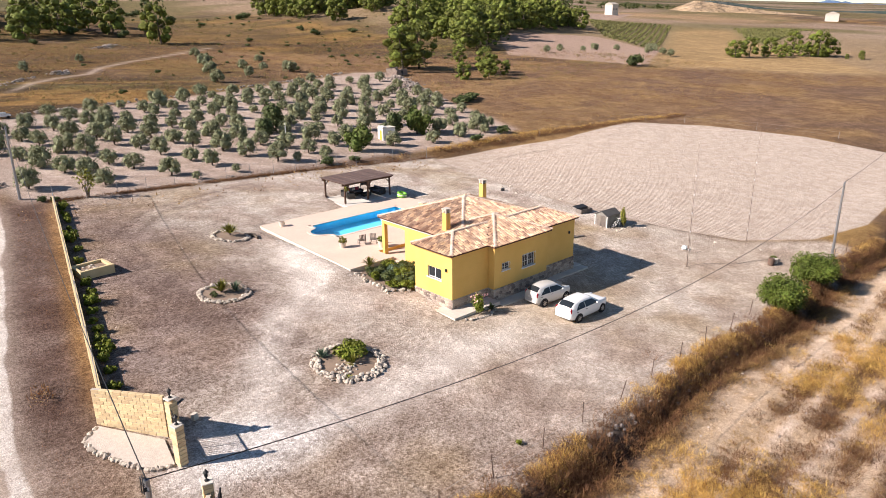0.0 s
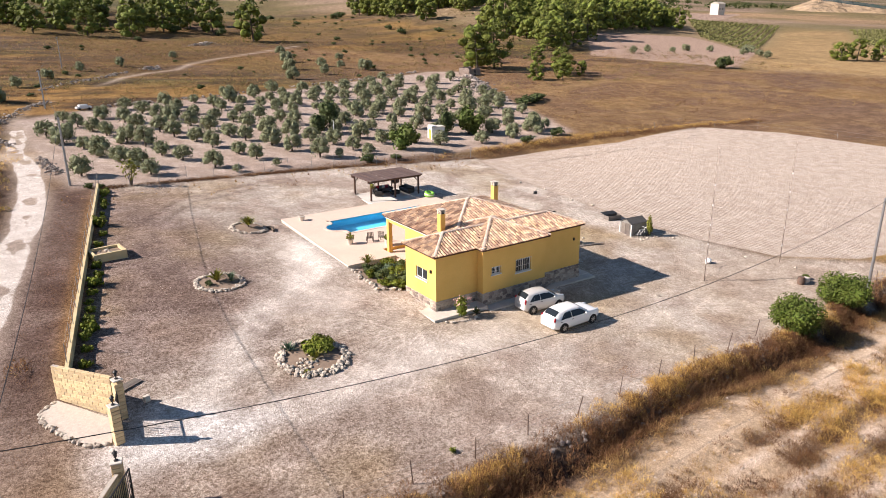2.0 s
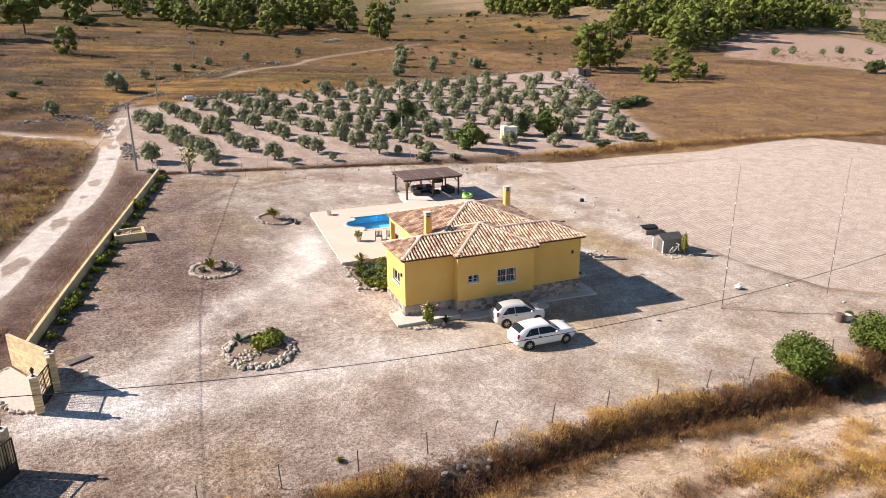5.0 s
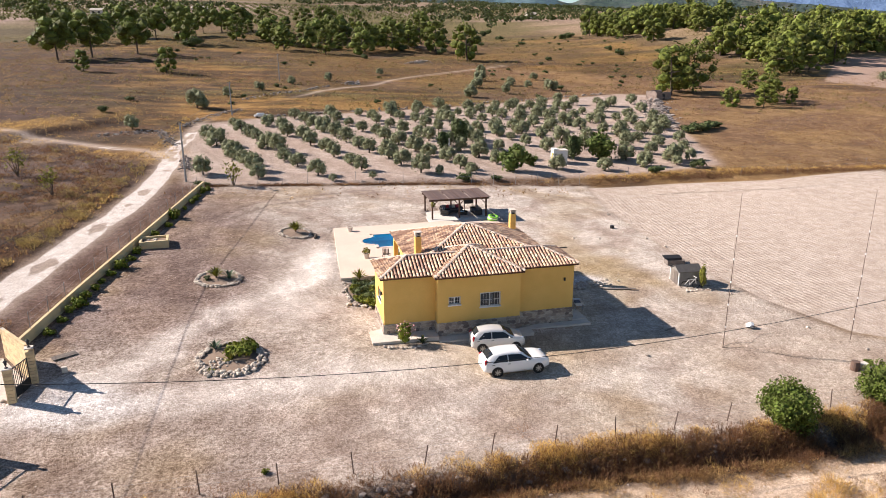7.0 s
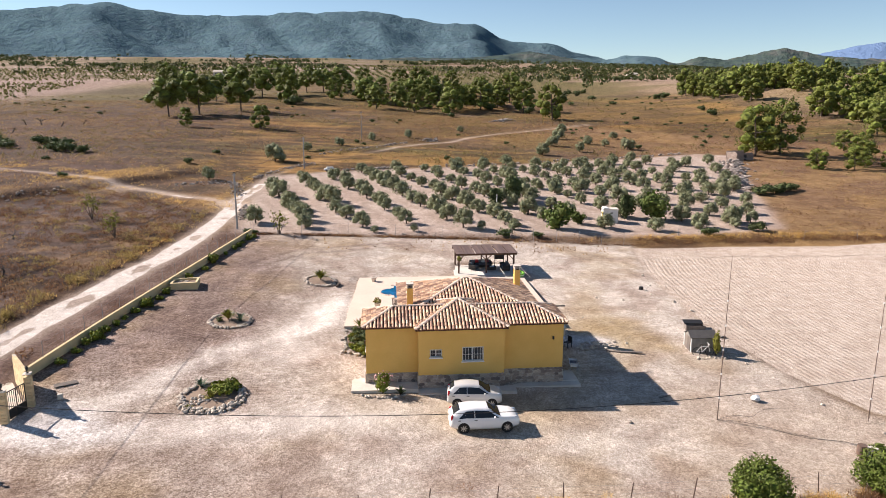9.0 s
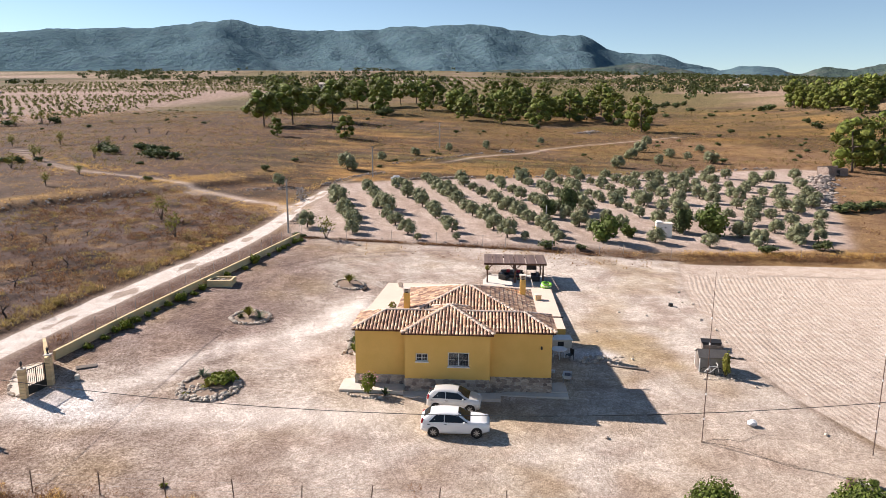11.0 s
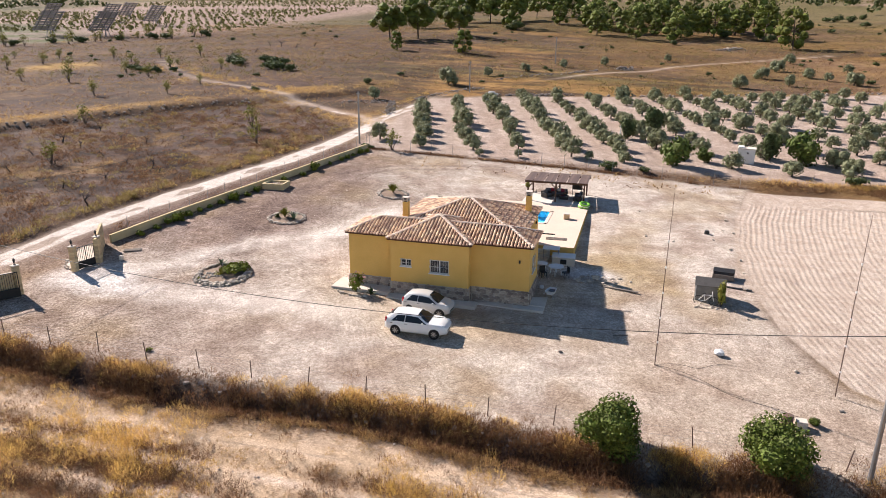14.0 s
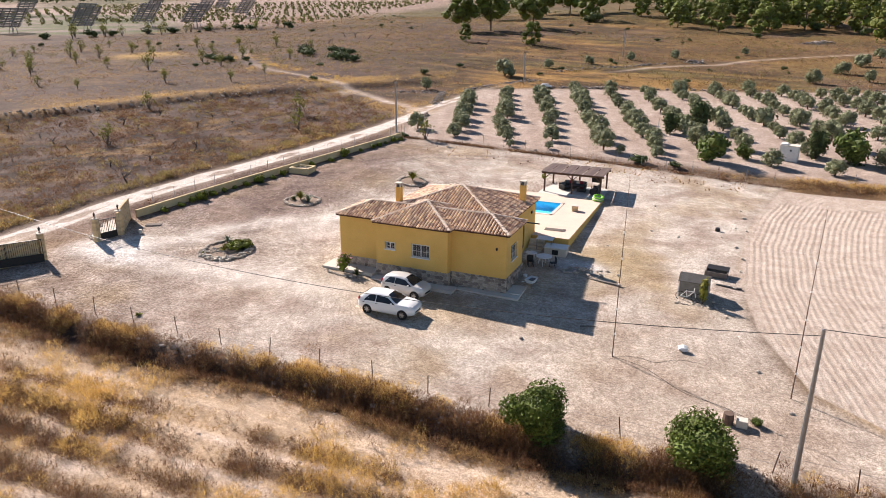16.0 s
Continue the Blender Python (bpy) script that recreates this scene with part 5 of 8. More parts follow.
def stump(seed):
    rng = np.random.default_rng(seed)
    t = thing("dead_almond_stump", "dead blackened almond stump in the brown field", "tree stump", group="dead almond stumps")
    bm = bmesh.new()
    lean = (rng.normal() * .3, rng.normal() * .3, .75)
    tube(bm, (0, 0, -.1), lean, .13, .09, 6)
    for k in range(3):
        tube(bm, lean, (lean[0] + rng.normal() * .45, lean[1] + rng.normal() * .45, lean[2] + rng.uniform(.3, .7)), .065, .025, 5)
    part("trunk", bm, M_DEADBARK, t)
    return t


STUMPS = [stump(60 + i) for i in range(4)]
for x, y in ((-57.6, 18.6), (-52.9, 17), (-48.5, 15.6), (-52.6, 22.9), (-46.7, 20.2), (-54.2, 29.2), (-50.4, 28.4), (-44.2, 25.4), (-39.1, 23.4), (-34.8, 22.3), (-36.3, 16.4), (-38.3, 12.4),
             (-54.8, 36.9), (-48.1, 33.1), (-43.6, 32.6), (-46.5, 39.2), (-40.6, 36.4), (-43, 13.5), (-31.5, 8.5), (-62, 25), (-61, 12), (-66, 20), (-50, 9)):
    plant(STUMPS, x, y, RNG.uniform(.7, .95))
for x, y in ((-101.6, 170), (-96.2, 167.5), (-89.4, 164), (-85.5, 169.5), (-96.9, 139.7), (-95.6, 149.5)):
    plant(STUMPS, x, y, 1.7, label="bare dead almond tree on the slope")
# far orchards in rows, too many to count
v, f = [], []
rng = np.random.default_rng(5)
for x0, y0, ux, uy, nx_, ny_, d in ((-425, 190, 1, .15, 30, 26, 9), (-150, 560, 1, .1, 44, 16, 9), (-420, 480, 1, .05, 34, 26, 9), (400, 282, .78, .62, 22, 5, 9), (-330, 700, 1, .1, 60, 22, 10), (110, 760, 1, -.1, 50, 10, 9)):
    for i in range(nx_):
        for j in range(ny_):
            if rng.random() < .12:
                continue
            x, y = x0 + (i * ux - j * uy) * d + rng.normal() * .5, y0 + (i * uy + j * ux) * d + rng.normal() * .5
            q, g = leaf_cloud([((x, y, gz(x, y) + 1.4), np.array([1.1, 1.1, 1.0]))], 9, .55, rng)
            if y < 215 + .15 * (x + 190) and x < -100:
                continue
            f += [[k + len(v) for k in t] for t in g]
            v += q
M_ORCHARD = foliage("dusty_orchard_leaves", (.21, .20, .07), (.14, .14, .05))
tagged(raw("far_orchard", v, f, M_ORCHARD), "rows of small almond trees on distant fields", "orchard", kind="stuff")

# vineyards: low rows that run towards the far hill
v, f = [], []
for poly, u, gap, tall in (([(386, 273), (409, 219), (251, 132), (230, 128), (268, 176)], Vector((158, 87)).normalized(), 3.0, .75),
                           ([(433, 190), (520, 170), (430, 150), (318, 117), (340, 136)], Vector((108, 54)).normalized(), 2.4, .65)):
    n_ = Vector((-u.y, u.x))
    o = Vector(poly[2])
    for i in range(-30, 40):
        for j in range(-60, 190):
            p = o + n_ * (gap * i) + u * (1.6 * j)
            if float(poly_dist(np.array([p.x]), np.array([p.y]), poly)[0]) < .5 or rng.random() < .06:
                continue
            q, g = leaf_cloud([((p.x, p.y, gz(p.x, p.y) + tall * .6), np.array([.75, .75, tall * .6]))], 6, .42, rng)
            f += [[k + len(v) for k in t] for t in g]
            v += q
tagged(raw("vineyard", v, f, M_ORCHARD), "rows of low vines on distant slopes", "vineyard", kind="stuff")


def clumps(name, label, mat, xs, ys, h, blades, width, spread, seed, lean=.5, bent=False, fuzz=False):
    """Tufts of dry blades; bent ones droop at the tip; fuzzy ones are mounds of fine short sprays."""
    rng = np.random.default_rng(seed)
    n = len(xs)
    k = n * blades
    X, Y = np.repeat(xs, blades), np.repeat(ys, blades)
    Hh = np.repeat(h, blades) * rng.uniform(.45, 1.1, k)
    a, u = rng.uniform(0, 6.283, k), np.sqrt(rng.uniform(0, 1, k))
    r = u * spread * np.repeat(h, blades)
    Hh = Hh * (1 - .45 * u * u)
    bx, by = X + r * np.cos(a), Y + r * np.sin(a)
    bz = terrain(bx, by) - .05
    a2 = a + rng.normal(size=k) * .8
    ln = Hh * rng.uniform(.1, 1, k) * lean
    w = width * Hh ** .5
    px, py = -np.sin(a2 + 1.3) * w, np.cos(a2 + 1.3) * w
    st = lambda x, y, z: np.stack([x, y, z], -1)
    if fuzz:
        H0 = np.repeat(h, blades)
        e, up = rng.uniform(0, 6.283, k), rng.uniform(0, 1, k)
        rad = spread * H0 * np.sqrt(1 - .8 * up * up) * np.sqrt(rng.uniform(.15, 1, k))
        bx, by = X + rad * np.cos(a), Y + rad * np.sin(a)
        bz = terrain(bx, by) - .03 + H0 * up * .62
        el = np.abs(rng.normal(size=k) * .55 + .65)
        ll = H0 * rng.uniform(.28, .55, k)
        aa = a + rng.normal(size=k) * 1.0
        tip = st(bx + np.cos(aa) * np.cos(el) * ll, by + np.sin(aa) * np.cos(el) * ll, bz + np.sin(el) * ll)
        ww = width * rng.uniform(.6, 1.3, k)
        px, py = np.cos(e) * ww, np.sin(e) * ww
        V = np.stack([st(bx - px, by - py, bz), st(bx + px, by + py, bz), tip], 1).reshape(-1, 3)
        F = np.arange(k * 3).reshape(k, 3)
        start = np.arange(0, k * 3, 3)
    elif bent:
        mx_, my_, mz = bx + np.cos(a2) * ln * .35, by + np.sin(a2) * ln * .35, bz + Hh * .75
        tip = st(bx + np.cos(a2) * ln * 1.25, by + np.sin(a2) * ln * 1.25, bz + Hh * .85)
        V = np.stack([st(bx - px, by - py, bz), st(bx + px, by + py, bz), st(mx_ + px * .8, my_ + py * .8, mz), st(mx_ - px * .8, my_ - py * .8, mz), tip], 1).reshape(-1, 3)
        F = np.arange(k)[:, None] * 5 + np.array([0, 1, 2, 3, 3, 2, 4])
        start = (np.arange(k)[:, None] * 7 + np.array([0, 4])).ravel()
    else:
        tip = st(bx + np.cos(a2) * ln, by + np.sin(a2) * ln, bz + Hh)
        V = np.stack([st(bx - px, by - py, bz), st(bx + px, by + py, bz), tip], 1).reshape(-1, 3)
        F = np.arange(k * 3).reshape(k, 3)
        start = np.arange(0, k * 3, 3)
    me = bpy.data.meshes.new(name)
    me.vertices.add(len(V))
    me.vertices.foreach_set("co", V.astype(np.float32).ravel())
    me.loops.add(F.size)
    me.loops.foreach_set("vertex_index", F.ravel().astype(np.int32))
    me.polygons.add(len(start))
    me.polygons.foreach_set("loop_start", start.astype(np.int32))
    me.update()
    me.materials.append(mat)
    return tagged(new(name, me), label, "grass", kind="stuff")


def scatter(n, x0, x1, y0, y1, want, seed):
    rng = np.random.default_rng(seed)
    x, y = rng.uniform(x0, x1, n * 6), rng.uniform(y0, y1, n * 6)
    keep = rng.random(n * 6) < want(x, y)
    return x[keep][:n], y[keep][:n]


HU = lambda x, s, lo, hi: np.random.default_rng(s).uniform(lo, hi, len(x))
STRIPE = lambda x, y: np.sin((y - .055 * x + .3 * np.sin(x / 13)) * 2.9)
x, y = scatter(1750, -28, 45, -18, -11, lambda x, y: np.exp(-((y - bank_line(x) - .55) / .55) ** 2) * sig((fnoise(x, y, 3, 91) - .51) * 30) * sig((50 - x) / 5), 1)
clumps("bank_grass", "tall golden dry grass along the bank", M_GOLD, x, y, HU(x, 2, .35, .8), 95, .0105, .7, 3, fuzz=True)
x, y = scatter(3300, -28, 45, -19, -11, lambda x, y: np.exp(-((y - bank_line(x) + .15) / .9) ** 2) * sig((fnoise(x, y, 2.5, 92) - .40) * 20), 4)
clumps("bank_weeds", "brown withered weeds on the bank", M_BROWN, x, y, HU(x, 5, .4, .85), 56, .015, .8, 6, fuzz=True)
x, y = scatter(1300, -28, 45, -20, -11, lambda x, y: np.exp(-((y - bank_line(x) + 1.5) / .5) ** 2) * sig((fnoise(x, y, 2, 96) - .48) * 22), 34)
clumps("bank_foot_grass", "dry straw grass at the foot of the bank", M_DRY, x, y, HU(x, 35, .35, .7), 60, .012, .9, 36, fuzz=True)
x, y = scatter(1150, -24, 44, -31, -17.6, lambda x, y: sig((fnoise(x, y, 5, 33) - .52) * 22) * sig((fnoise(x, y, 2, 93) - .45) * 14) * (.25 + .75 * sig((.3 - STRIPE(x, y)) * 5)) * (1 - .85 * sig((y - bank_line(x) + 4.4) * 2)), 7)
clumps("field_grass", "soft golden tufts of grass in the lower field", M_GOLD, x, y, HU(x, 8, .4, .95), 150, .0105, .95, 9, fuzz=True)
x, y = scatter(2100, -24, 44, -31, -17.6, lambda x, y: sig((fnoise(x, y, 3.2, 34) - .43) * 24) * sig((.1 - STRIPE(x, y)) * 6) * (1 - .9 * sig((y - bank_line(x) + 4.4) * 2)), 10)
clumps("field_weeds", "brown withered weeds in the lower field", M_BROWN, x, y, HU(x, 11, .3, .62), 72, .0125, 1.1, 12, fuzz=True)
x, y = scatter(1100, -20, 10, -30, -20.5, lambda x, y: sig((fnoise(x, y, 2.6, 133) - .42) * 20) * sig((.45 - STRIPE(x, y)) * 5) * sig((4 - x) / 3), 79)
clumps("corner_weeds", "dense brown weeds in the corner of the lower field", M_BROWN, x, y, HU(x, 80, .3, .6), 60, .0125, 1.1, 81, fuzz=True)
x, y = scatter(1500, -24, 44, -31, -16.8, lambda x, y: sig((fnoise(x, y, 3, 35) - .47) * 14) * sig((.5 - STRIPE(x, y)) * 5), 43)
clumps("field_dry_grass", "pale straw tufts in the lower field", M_DRY, x, y, HU(x, 44, .2, .45), 46, .0115, 1.2, 45, fuzz=True)
x, y = scatter(7000, -26, 46, -31, -16.6, lambda x, y: .25 + .6 * sig((.6 - STRIPE(x, y)) * 5), 13)
clumps("field_stubble", "short pale straw in the lower field", M_STRAW, x, y, HU(x, 14, .06, .2), 6, .012, 1.4, 15, 1.0)
OPEN = lambda x, y: ~((x > -2.2) & (x < 16) & (y > -1.5) & (y < 30.4))
x, y = scatter(24000, -23, 33, -14, 39, lambda x, y: (poly_dist(x, y, YARD) > .3) * sig((fnoise(x, y, 2.2, 94) - .5 + .10 * sig((-6 - x) / 2) - .03) * 12) * (1 - .8 * near(np.hypot(x + 14, y + 4), 5, 2)) * OPEN(x, y), 16)
clumps("yard_weeds", "short withered weeds scattered over the yard", M_GREYW, x, y, HU(x, 17, .04, .12), 4, .028, 1.5, 18, 1.2)
x, y = scatter(5200, -23, 33, -14, 39, lambda x, y: (poly_dist(x, y, YARD) > .3) * sig((fnoise(x, y, 3, 95) - .56) * 16) * OPEN(x, y), 19)
clumps("yard_straw", "flattened straw scattered over the yard", M_STRAW, x, y, HU(x, 20, .04, .1), 5, .026, 1.5, 21, 1.3)
x, y = scatter(3000, -27, -14, -6, 41, lambda x, y: near(np.abs(x + 22.7 - .205 * (y - 9.8)), 1.5, .3) * sig((fnoise(x, y, 2, 105) - .4) * 14), 46)
clumps("wall_foot_weeds", "dark withered weeds between wall and track", M_BROWN, x, y, HU(x, 47, .08, .25), 8, .018, 1.2, 48, 1.0)
x, y = scatter(5200, -190, 190, 84, 330, lambda x, y: (poly_dist(x, y, GROVE) < -3) * (line_dist(x, y, TRACK) > 3) * (line_dist(x, y, FORK) > 3) * (.08 + sig((fnoise(x, y, 22, 111) - .52) * 18)), 61)
clumps("bunch_grass", "bunches of dry yellow-green grass on the slope", M_BUNCH, x, y, HU(x, 62, .5, 1.1), 12, .10, .9, 63, fuzz=True)
hedge = lambda x: 40.4 - .004 * np.maximum(x - 35, 0) ** 1.75
x, y = scatter(5200, 6, 95, 20, 46, lambda x, y: np.exp(-((y - hedge(x) + .2) / (.35 + .5 * sig((x - 30) / 4))) ** 2) * (.3 + .7 * sig((x - 30) / 4)) * sig((fnoise(x, y, 4, 97) - .4) * 16), 22)
clumps("hedge_bank_weeds", "brown and golden weeds between grove and field", M_BROWN, x, y, HU(x, 23, .3, .75), 16, .03, .9, 24, fuzz=True)
x, y = scatter(4200, 6, 95, 20, 47, lambda x, y: np.exp(-((y - hedge(x) - .8) / .8) ** 2) * sig((x - 30) / 4) * sig((fnoise(x, y, 4, 98) - .45) * 16), 25)
clumps("hedge_bank_grass", "golden grass between grove and field", M_GOLD, x, y, HU(x, 26, .3, .7), 16, .025, .8, 27, fuzz=True)
x, y = scatter(5200, -15, 34, 39, 43, lambda x, y: np.exp(-((y - 40.5 + .03 * (x + 15)) / .35) ** 2) * sig((fnoise(x, y, 3, 132) - .42) * 16), 76)
clumps("fence_foot_weeds", "low dry weeds along the foot of the grove fence", M_BROWN, x, y, HU(x, 77, .12, .34), 9, .022, 1.1, 78, fuzz=True)
x, y = scatter(700, 31, 92, -10, 38, lambda x, y: (poly_dist(x, y, FIELD) > 1) * sig((fnoise(x, y, 5, 106) - .58) * 20), 49)
clumps("plough_land_weeds", "small brown weeds on the ploughed field", M_BROWN, x, y, HU(x, 50, .1, .28), 12, .02, 1.0, 51, .9)
LAND = lambda x, y: (poly_dist(x, y, BROWNFIELD) > 0) * (line_dist(x, y, TRACK) > 2.6)
x, y = scatter(5200, -110, -21, -12, 72, lambda x, y: LAND(x, y) * (.25 + sig((fnoise(x, y, 4, 99) - .50) * 18)), 28)
clumps("brown_field_weeds", "low withered weeds in the brown field", M_BROWN, x, y, HU(x, 29, .25, .65), 20, .045, 1.2, 30, fuzz=True)
x, y = scatter(900, -110, -21, -10, 72, lambda x, y: LAND(x, y) * sig((fnoise(x, y, 4.2, 116) - .6) * 30), 52)
clumps("brown_field_straw", "golden withered stalks in the brown field", M_DRY, x, y, HU(x, 53, .25, .6), 34, .024, 1.2, 54, fuzz=True)
x, y = scatter(2100, -110, -20, -12, 110, lambda x, y: (np.exp(-((line_dist(x, y, TRACK) - 2.9) / .7) ** 2) + np.exp(-((line_dist(x, y, FORK) - 3) / 1.5) ** 2)) * sig((fnoise(x, y, 5, 100) - .5) * 20) * (x < np.interp(y, [-12, 4, 18, 32, 44, 110], [-31, -29.4, -26.6, -23.6, -21.8, -8])), 31)
clumps("verge_grass", "golden grass along the dust track", M_GOLD, x, y, HU(x, 32, .35, .8), 30, .026, 1.0, 33, fuzz=True)
x, y = scatter(620, -45, -20, -8, 52, lambda x, y: np.exp(-((line_dist(x, y, TRACK) - 3.4) / .7) ** 2) * (x < np.interp(y, [-12, 4, 18, 32, 44, 60], [-31, -29.4, -26.6, -23.6, -21.8, -21])) * sig((fnoise(x, y, 3, 119) - .44) * 16), 64)
clumps("verge_bunches", "rounded bunches of yellow-green grass on the track's edge", M_VERGE, x, y, HU(x, 65, .5, 1.05), 70, .03, .85, 66, fuzz=True)
x, y = scatter(420, -110, -24, -8, 70, lambda x, y: LAND(x, y) * sig((fnoise(x, y, 5, 127) - .5) * 20), 67)
clumps("brown_field_bunches", "bunches of yellow-green grass in the brown field", M_VERGE, x, y, HU(x, 68, .35, .75), 44, .035, .9, 69, fuzz=True)
x, y = scatter(2000, -120, -30, -10, 100, lambda x, y: np.exp(-((old_terrace(x, y) - 4.2) / 3.2) ** 2) * sig((fnoise(x, y, 6, 108) - .52) * 26) * sig((x + 82) / 4 + 1), 55)
clumps("terrace_grass", "golden grass above the old terrace edge", M_GOLD, x, y, HU(x, 56, .3, .65), 24, .02, 1.2, 57, fuzz=True)
x, y = scatter(2400, -120, -30, -10, 100, lambda x, y: np.exp(-((old_terrace(x, y) + .3) / 1.2) ** 2) * sig((fnoise(x, y, 4, 109) - .4) * 20), 58)
clumps("terrace_weeds", "dark weeds on the old terrace edge", M_BROWN, x, y, HU(x, 59, .3, .75), 14, .035, 1.2, 60, fuzz=True)
WILD = lambda x, y: (poly_dist(x, y, GROVE) < -1.5) * (poly_dist(x, y, FIELD) < -3) * (poly_dist(x, y, BROWNFIELD) < 0) * (line_dist(x, y, TRACK) > 2.4) * (line_dist(x, y, FORK) > 1.6) * (y - 86 + (x - 168) < 60)
x, y = scatter(26000, -200, 200, 34, 300, lambda x, y: WILD(x, y) * (.2 + .8 * sig((fnoise(x, y, 12, 101) - .50) * 22)), 37)
clumps("slope_grass", "tufts of dry golden grass over the slopes", M_DRY, x, y, HU(x, 38, .3, .65), 5, .09, 1.7, 39, fuzz=True)
x, y = scatter(15000, -200, 200, 34, 300, lambda x, y: WILD(x, y) * (.1 + .9 * sig((fnoise(x, y, 9, 102) - .53) * 18)), 40)
clumps("slope_weeds", "brown withered weeds over the slopes", M_BROWN, x, y, HU(x, 41, .3, .6), 7, .08, 1.6, 42, fuzz=True)


def pebbles(name, label, mat, xs, ys, lo, hi, seed):
    """Small loose stones: low four-sided heaps of uneven outline."""
    rng = np.random.default_rng(seed)
    k = len(xs)
    r = lo + (hi - lo) * rng.random(k) ** 3
    z = terrain(xs, ys)
    a0 = rng.uniform(0, 6.283, k)
    cols = []
    for j in range(4):
        rr = r * rng.uniform(.6, 1.2, k)
        cols.append(np.stack([xs + rr * np.cos(a0 + 1.57 * j), ys + rr * np.sin(a0 + 1.57 * j), z - .03], -1))
    cols.append(np.stack([xs + r * rng.normal(size=k) * .25, ys + r * rng.normal(size=k) * .25, z + r * rng.uniform(.5, .95, k)], -1))
    V = np.stack(cols, 1).reshape(-1, 3)
    F = (np.arange(k)[:, None] * 5 + np.array([0, 1, 4, 1, 2, 4, 2, 3, 4, 3, 0, 4])).reshape(-1, 3)
    me = bpy.data.meshes.new(name)
    me.vertices.add(len(V))
    me.vertices.foreach_set("co", V.astype(np.float32).ravel())
    me.loops.add(F.size)
    me.loops.foreach_set("vertex_index", F.ravel().astype(np.int32))
    me.polygons.add(len(F))
    me.polygons.foreach_set("loop_start", np.arange(0, F.size, 3, dtype=np.int32))
    me.update()
    me.materials.append(mat)
    return tagged(new(name, me), label, "stones", kind="stuff")


M_PEBBLE = surface("pale_pebble", (.53, .45, .39), (.38, .31, .26), 2, 10, .9, 0, spread=.35, island=True)
x, y = scatter(13000, -25, 40, -14.5, 40, lambda x, y: (poly_dist(x, y, YARD) > .2) * (.25 + .75 * sig((fnoise(x, y, 4, 113) - .5) * 12)) * OPEN(x, y), 70)
pebbles("yard_stones", "small loose stones scattered over the yard", M_PEBBLE, x, y, .02, .075, 71)
x, y = scatter(7000, 30, 93, -11, 38, lambda x, y: (poly_dist(x, y, FIELD) > .2) * (.4 + .6 * sig((fnoise(x, y, 5, 114) - .5) * 12)), 72)
pebbles("field_stones", "pale clods and stones on the ploughed field", M_PEBBLE, x, y, .04, .16, 73)
x, y = scatter(2500, -45, 60, -46, -15.5, lambda x, y: .2 + .8 * sig((STRIPE(x, y) - .1) * 6), 74)
pebbles("lower_field_stones", "pale stones along the furrows of the lower field", M_PEBBLE, x, y, .03, .13, 75)

# ---- boundary walls, gate and fences ----
def wall_x(y):
    return -22.6 + .208 * (y - 2)


bm = bmesh.new()
ys = np.linspace(1.2, 40.0, 14)
low_wall = thing("wall_boundary", "low cream rendered boundary wall along the track", "wall", kind="structure")
for a, b in zip(ys, ys[1:]):
    bm = bmesh.new()
    za, zb = gz(wall_x(a), a), gz(wall_x(b), b)
    vs = []
    for y, z in ((a, za), (b, zb)):
        x = wall_x(y)
        vs.append([bm.verts.new(p) for p in ((x - .1, y, z - .4), (x + .1, y, z - .4), (x + .1, y, z + .72), (x - .1, y, z + .72))])
    for i in range(4):
        j = (i + 1) % 4
        bm.faces.new((vs[0][i], vs[0][j], vs[1][j], vs[1][i]))
    bm.faces.new(vs[0][::-1])
    bm.faces.new(vs[1])
    bmesh.ops.recalc_face_normals(bm, faces=bm.faces)
    part("wall_panel", bm, M_CREAM, low_wall)

post_me = {}


def fence_post(h, r=.022, mat=None):
    key = (h, r)
    if key not in post_me:
        bm = bmesh.new()
        tube(bm, (0, 0, -.2), (0, 0, h), r, r, 6)
        tube(bm, (0, 0, h), (0, 0, h + .03), r * 1.3, r * .6, 6)
        me = bpy.data.meshes.new("post")
        bm.to_mesh(me)
        bm.free()
        me.materials.append(mat or M_METAL)
        post_me[key] = me
    return post_me[key]


def wires(name, pts, heights, parent, r=.006, mat=None):
    for h in heights:
        bm = bmesh.new()
        sweep(bm, [(ax, ay, az + h) for ax, ay, az in pts], r, 3)
        part(name, bm, mat or M_METAL, parent)


def fence(name, label, pts, h, wire_heights, lean=2.0, r=.022, mat=None):
    f = thing(name, label, "fence")
    for x, y, z in pts:
        piece("post", fence_post(h, r, mat), pose(x, y, z, RNG.normal() * lean, RNG.normal() * lean, 0), f)
    wires("wire", pts, wire_heights, f)
    return f


fence("wall_fence", "thin steel posts with wire on the boundary wall", [(wall_x(y), y, gz(wall_x(y), y) + .6) for y in np.linspace(3, 40, 17)], 1.25, (.35, .7, 1.15), 1.5)
fence("front_fence", "rusty iron fence posts along the grassy bank", [(x, -13.75 + .03 * (x - 2) + RNG.normal() * .08, gz(x, -13.75 + .03 * (x - 2)) - .02) for x in np.arange(-24.9, 40, 3.52)], 1.25, (.55, 1.05), 4, .03, M_RUST)
fence("grove_fence", "thin wire fence along the olive grove", [(x, 40.6 - .03 * (x + 15), gz(x, 40.6 - .03 * (x + 15))) for x in np.arange(-14.5, 34, 2.9)], 1.6, (.5, 1.0, 1.5), 1.5)
fence("field_fence", "thin wire fence along the ploughed field", [(x, y, gz(x, y)) for x, y in ((40, 41.3), (48, 40.2), (56, 39.2), (63, 38.6), (70, 39), (77, 39.6), (82, 36), (87, 31), (92, 20), (96, 8))], 1.3, (.6, 1.2), 3)

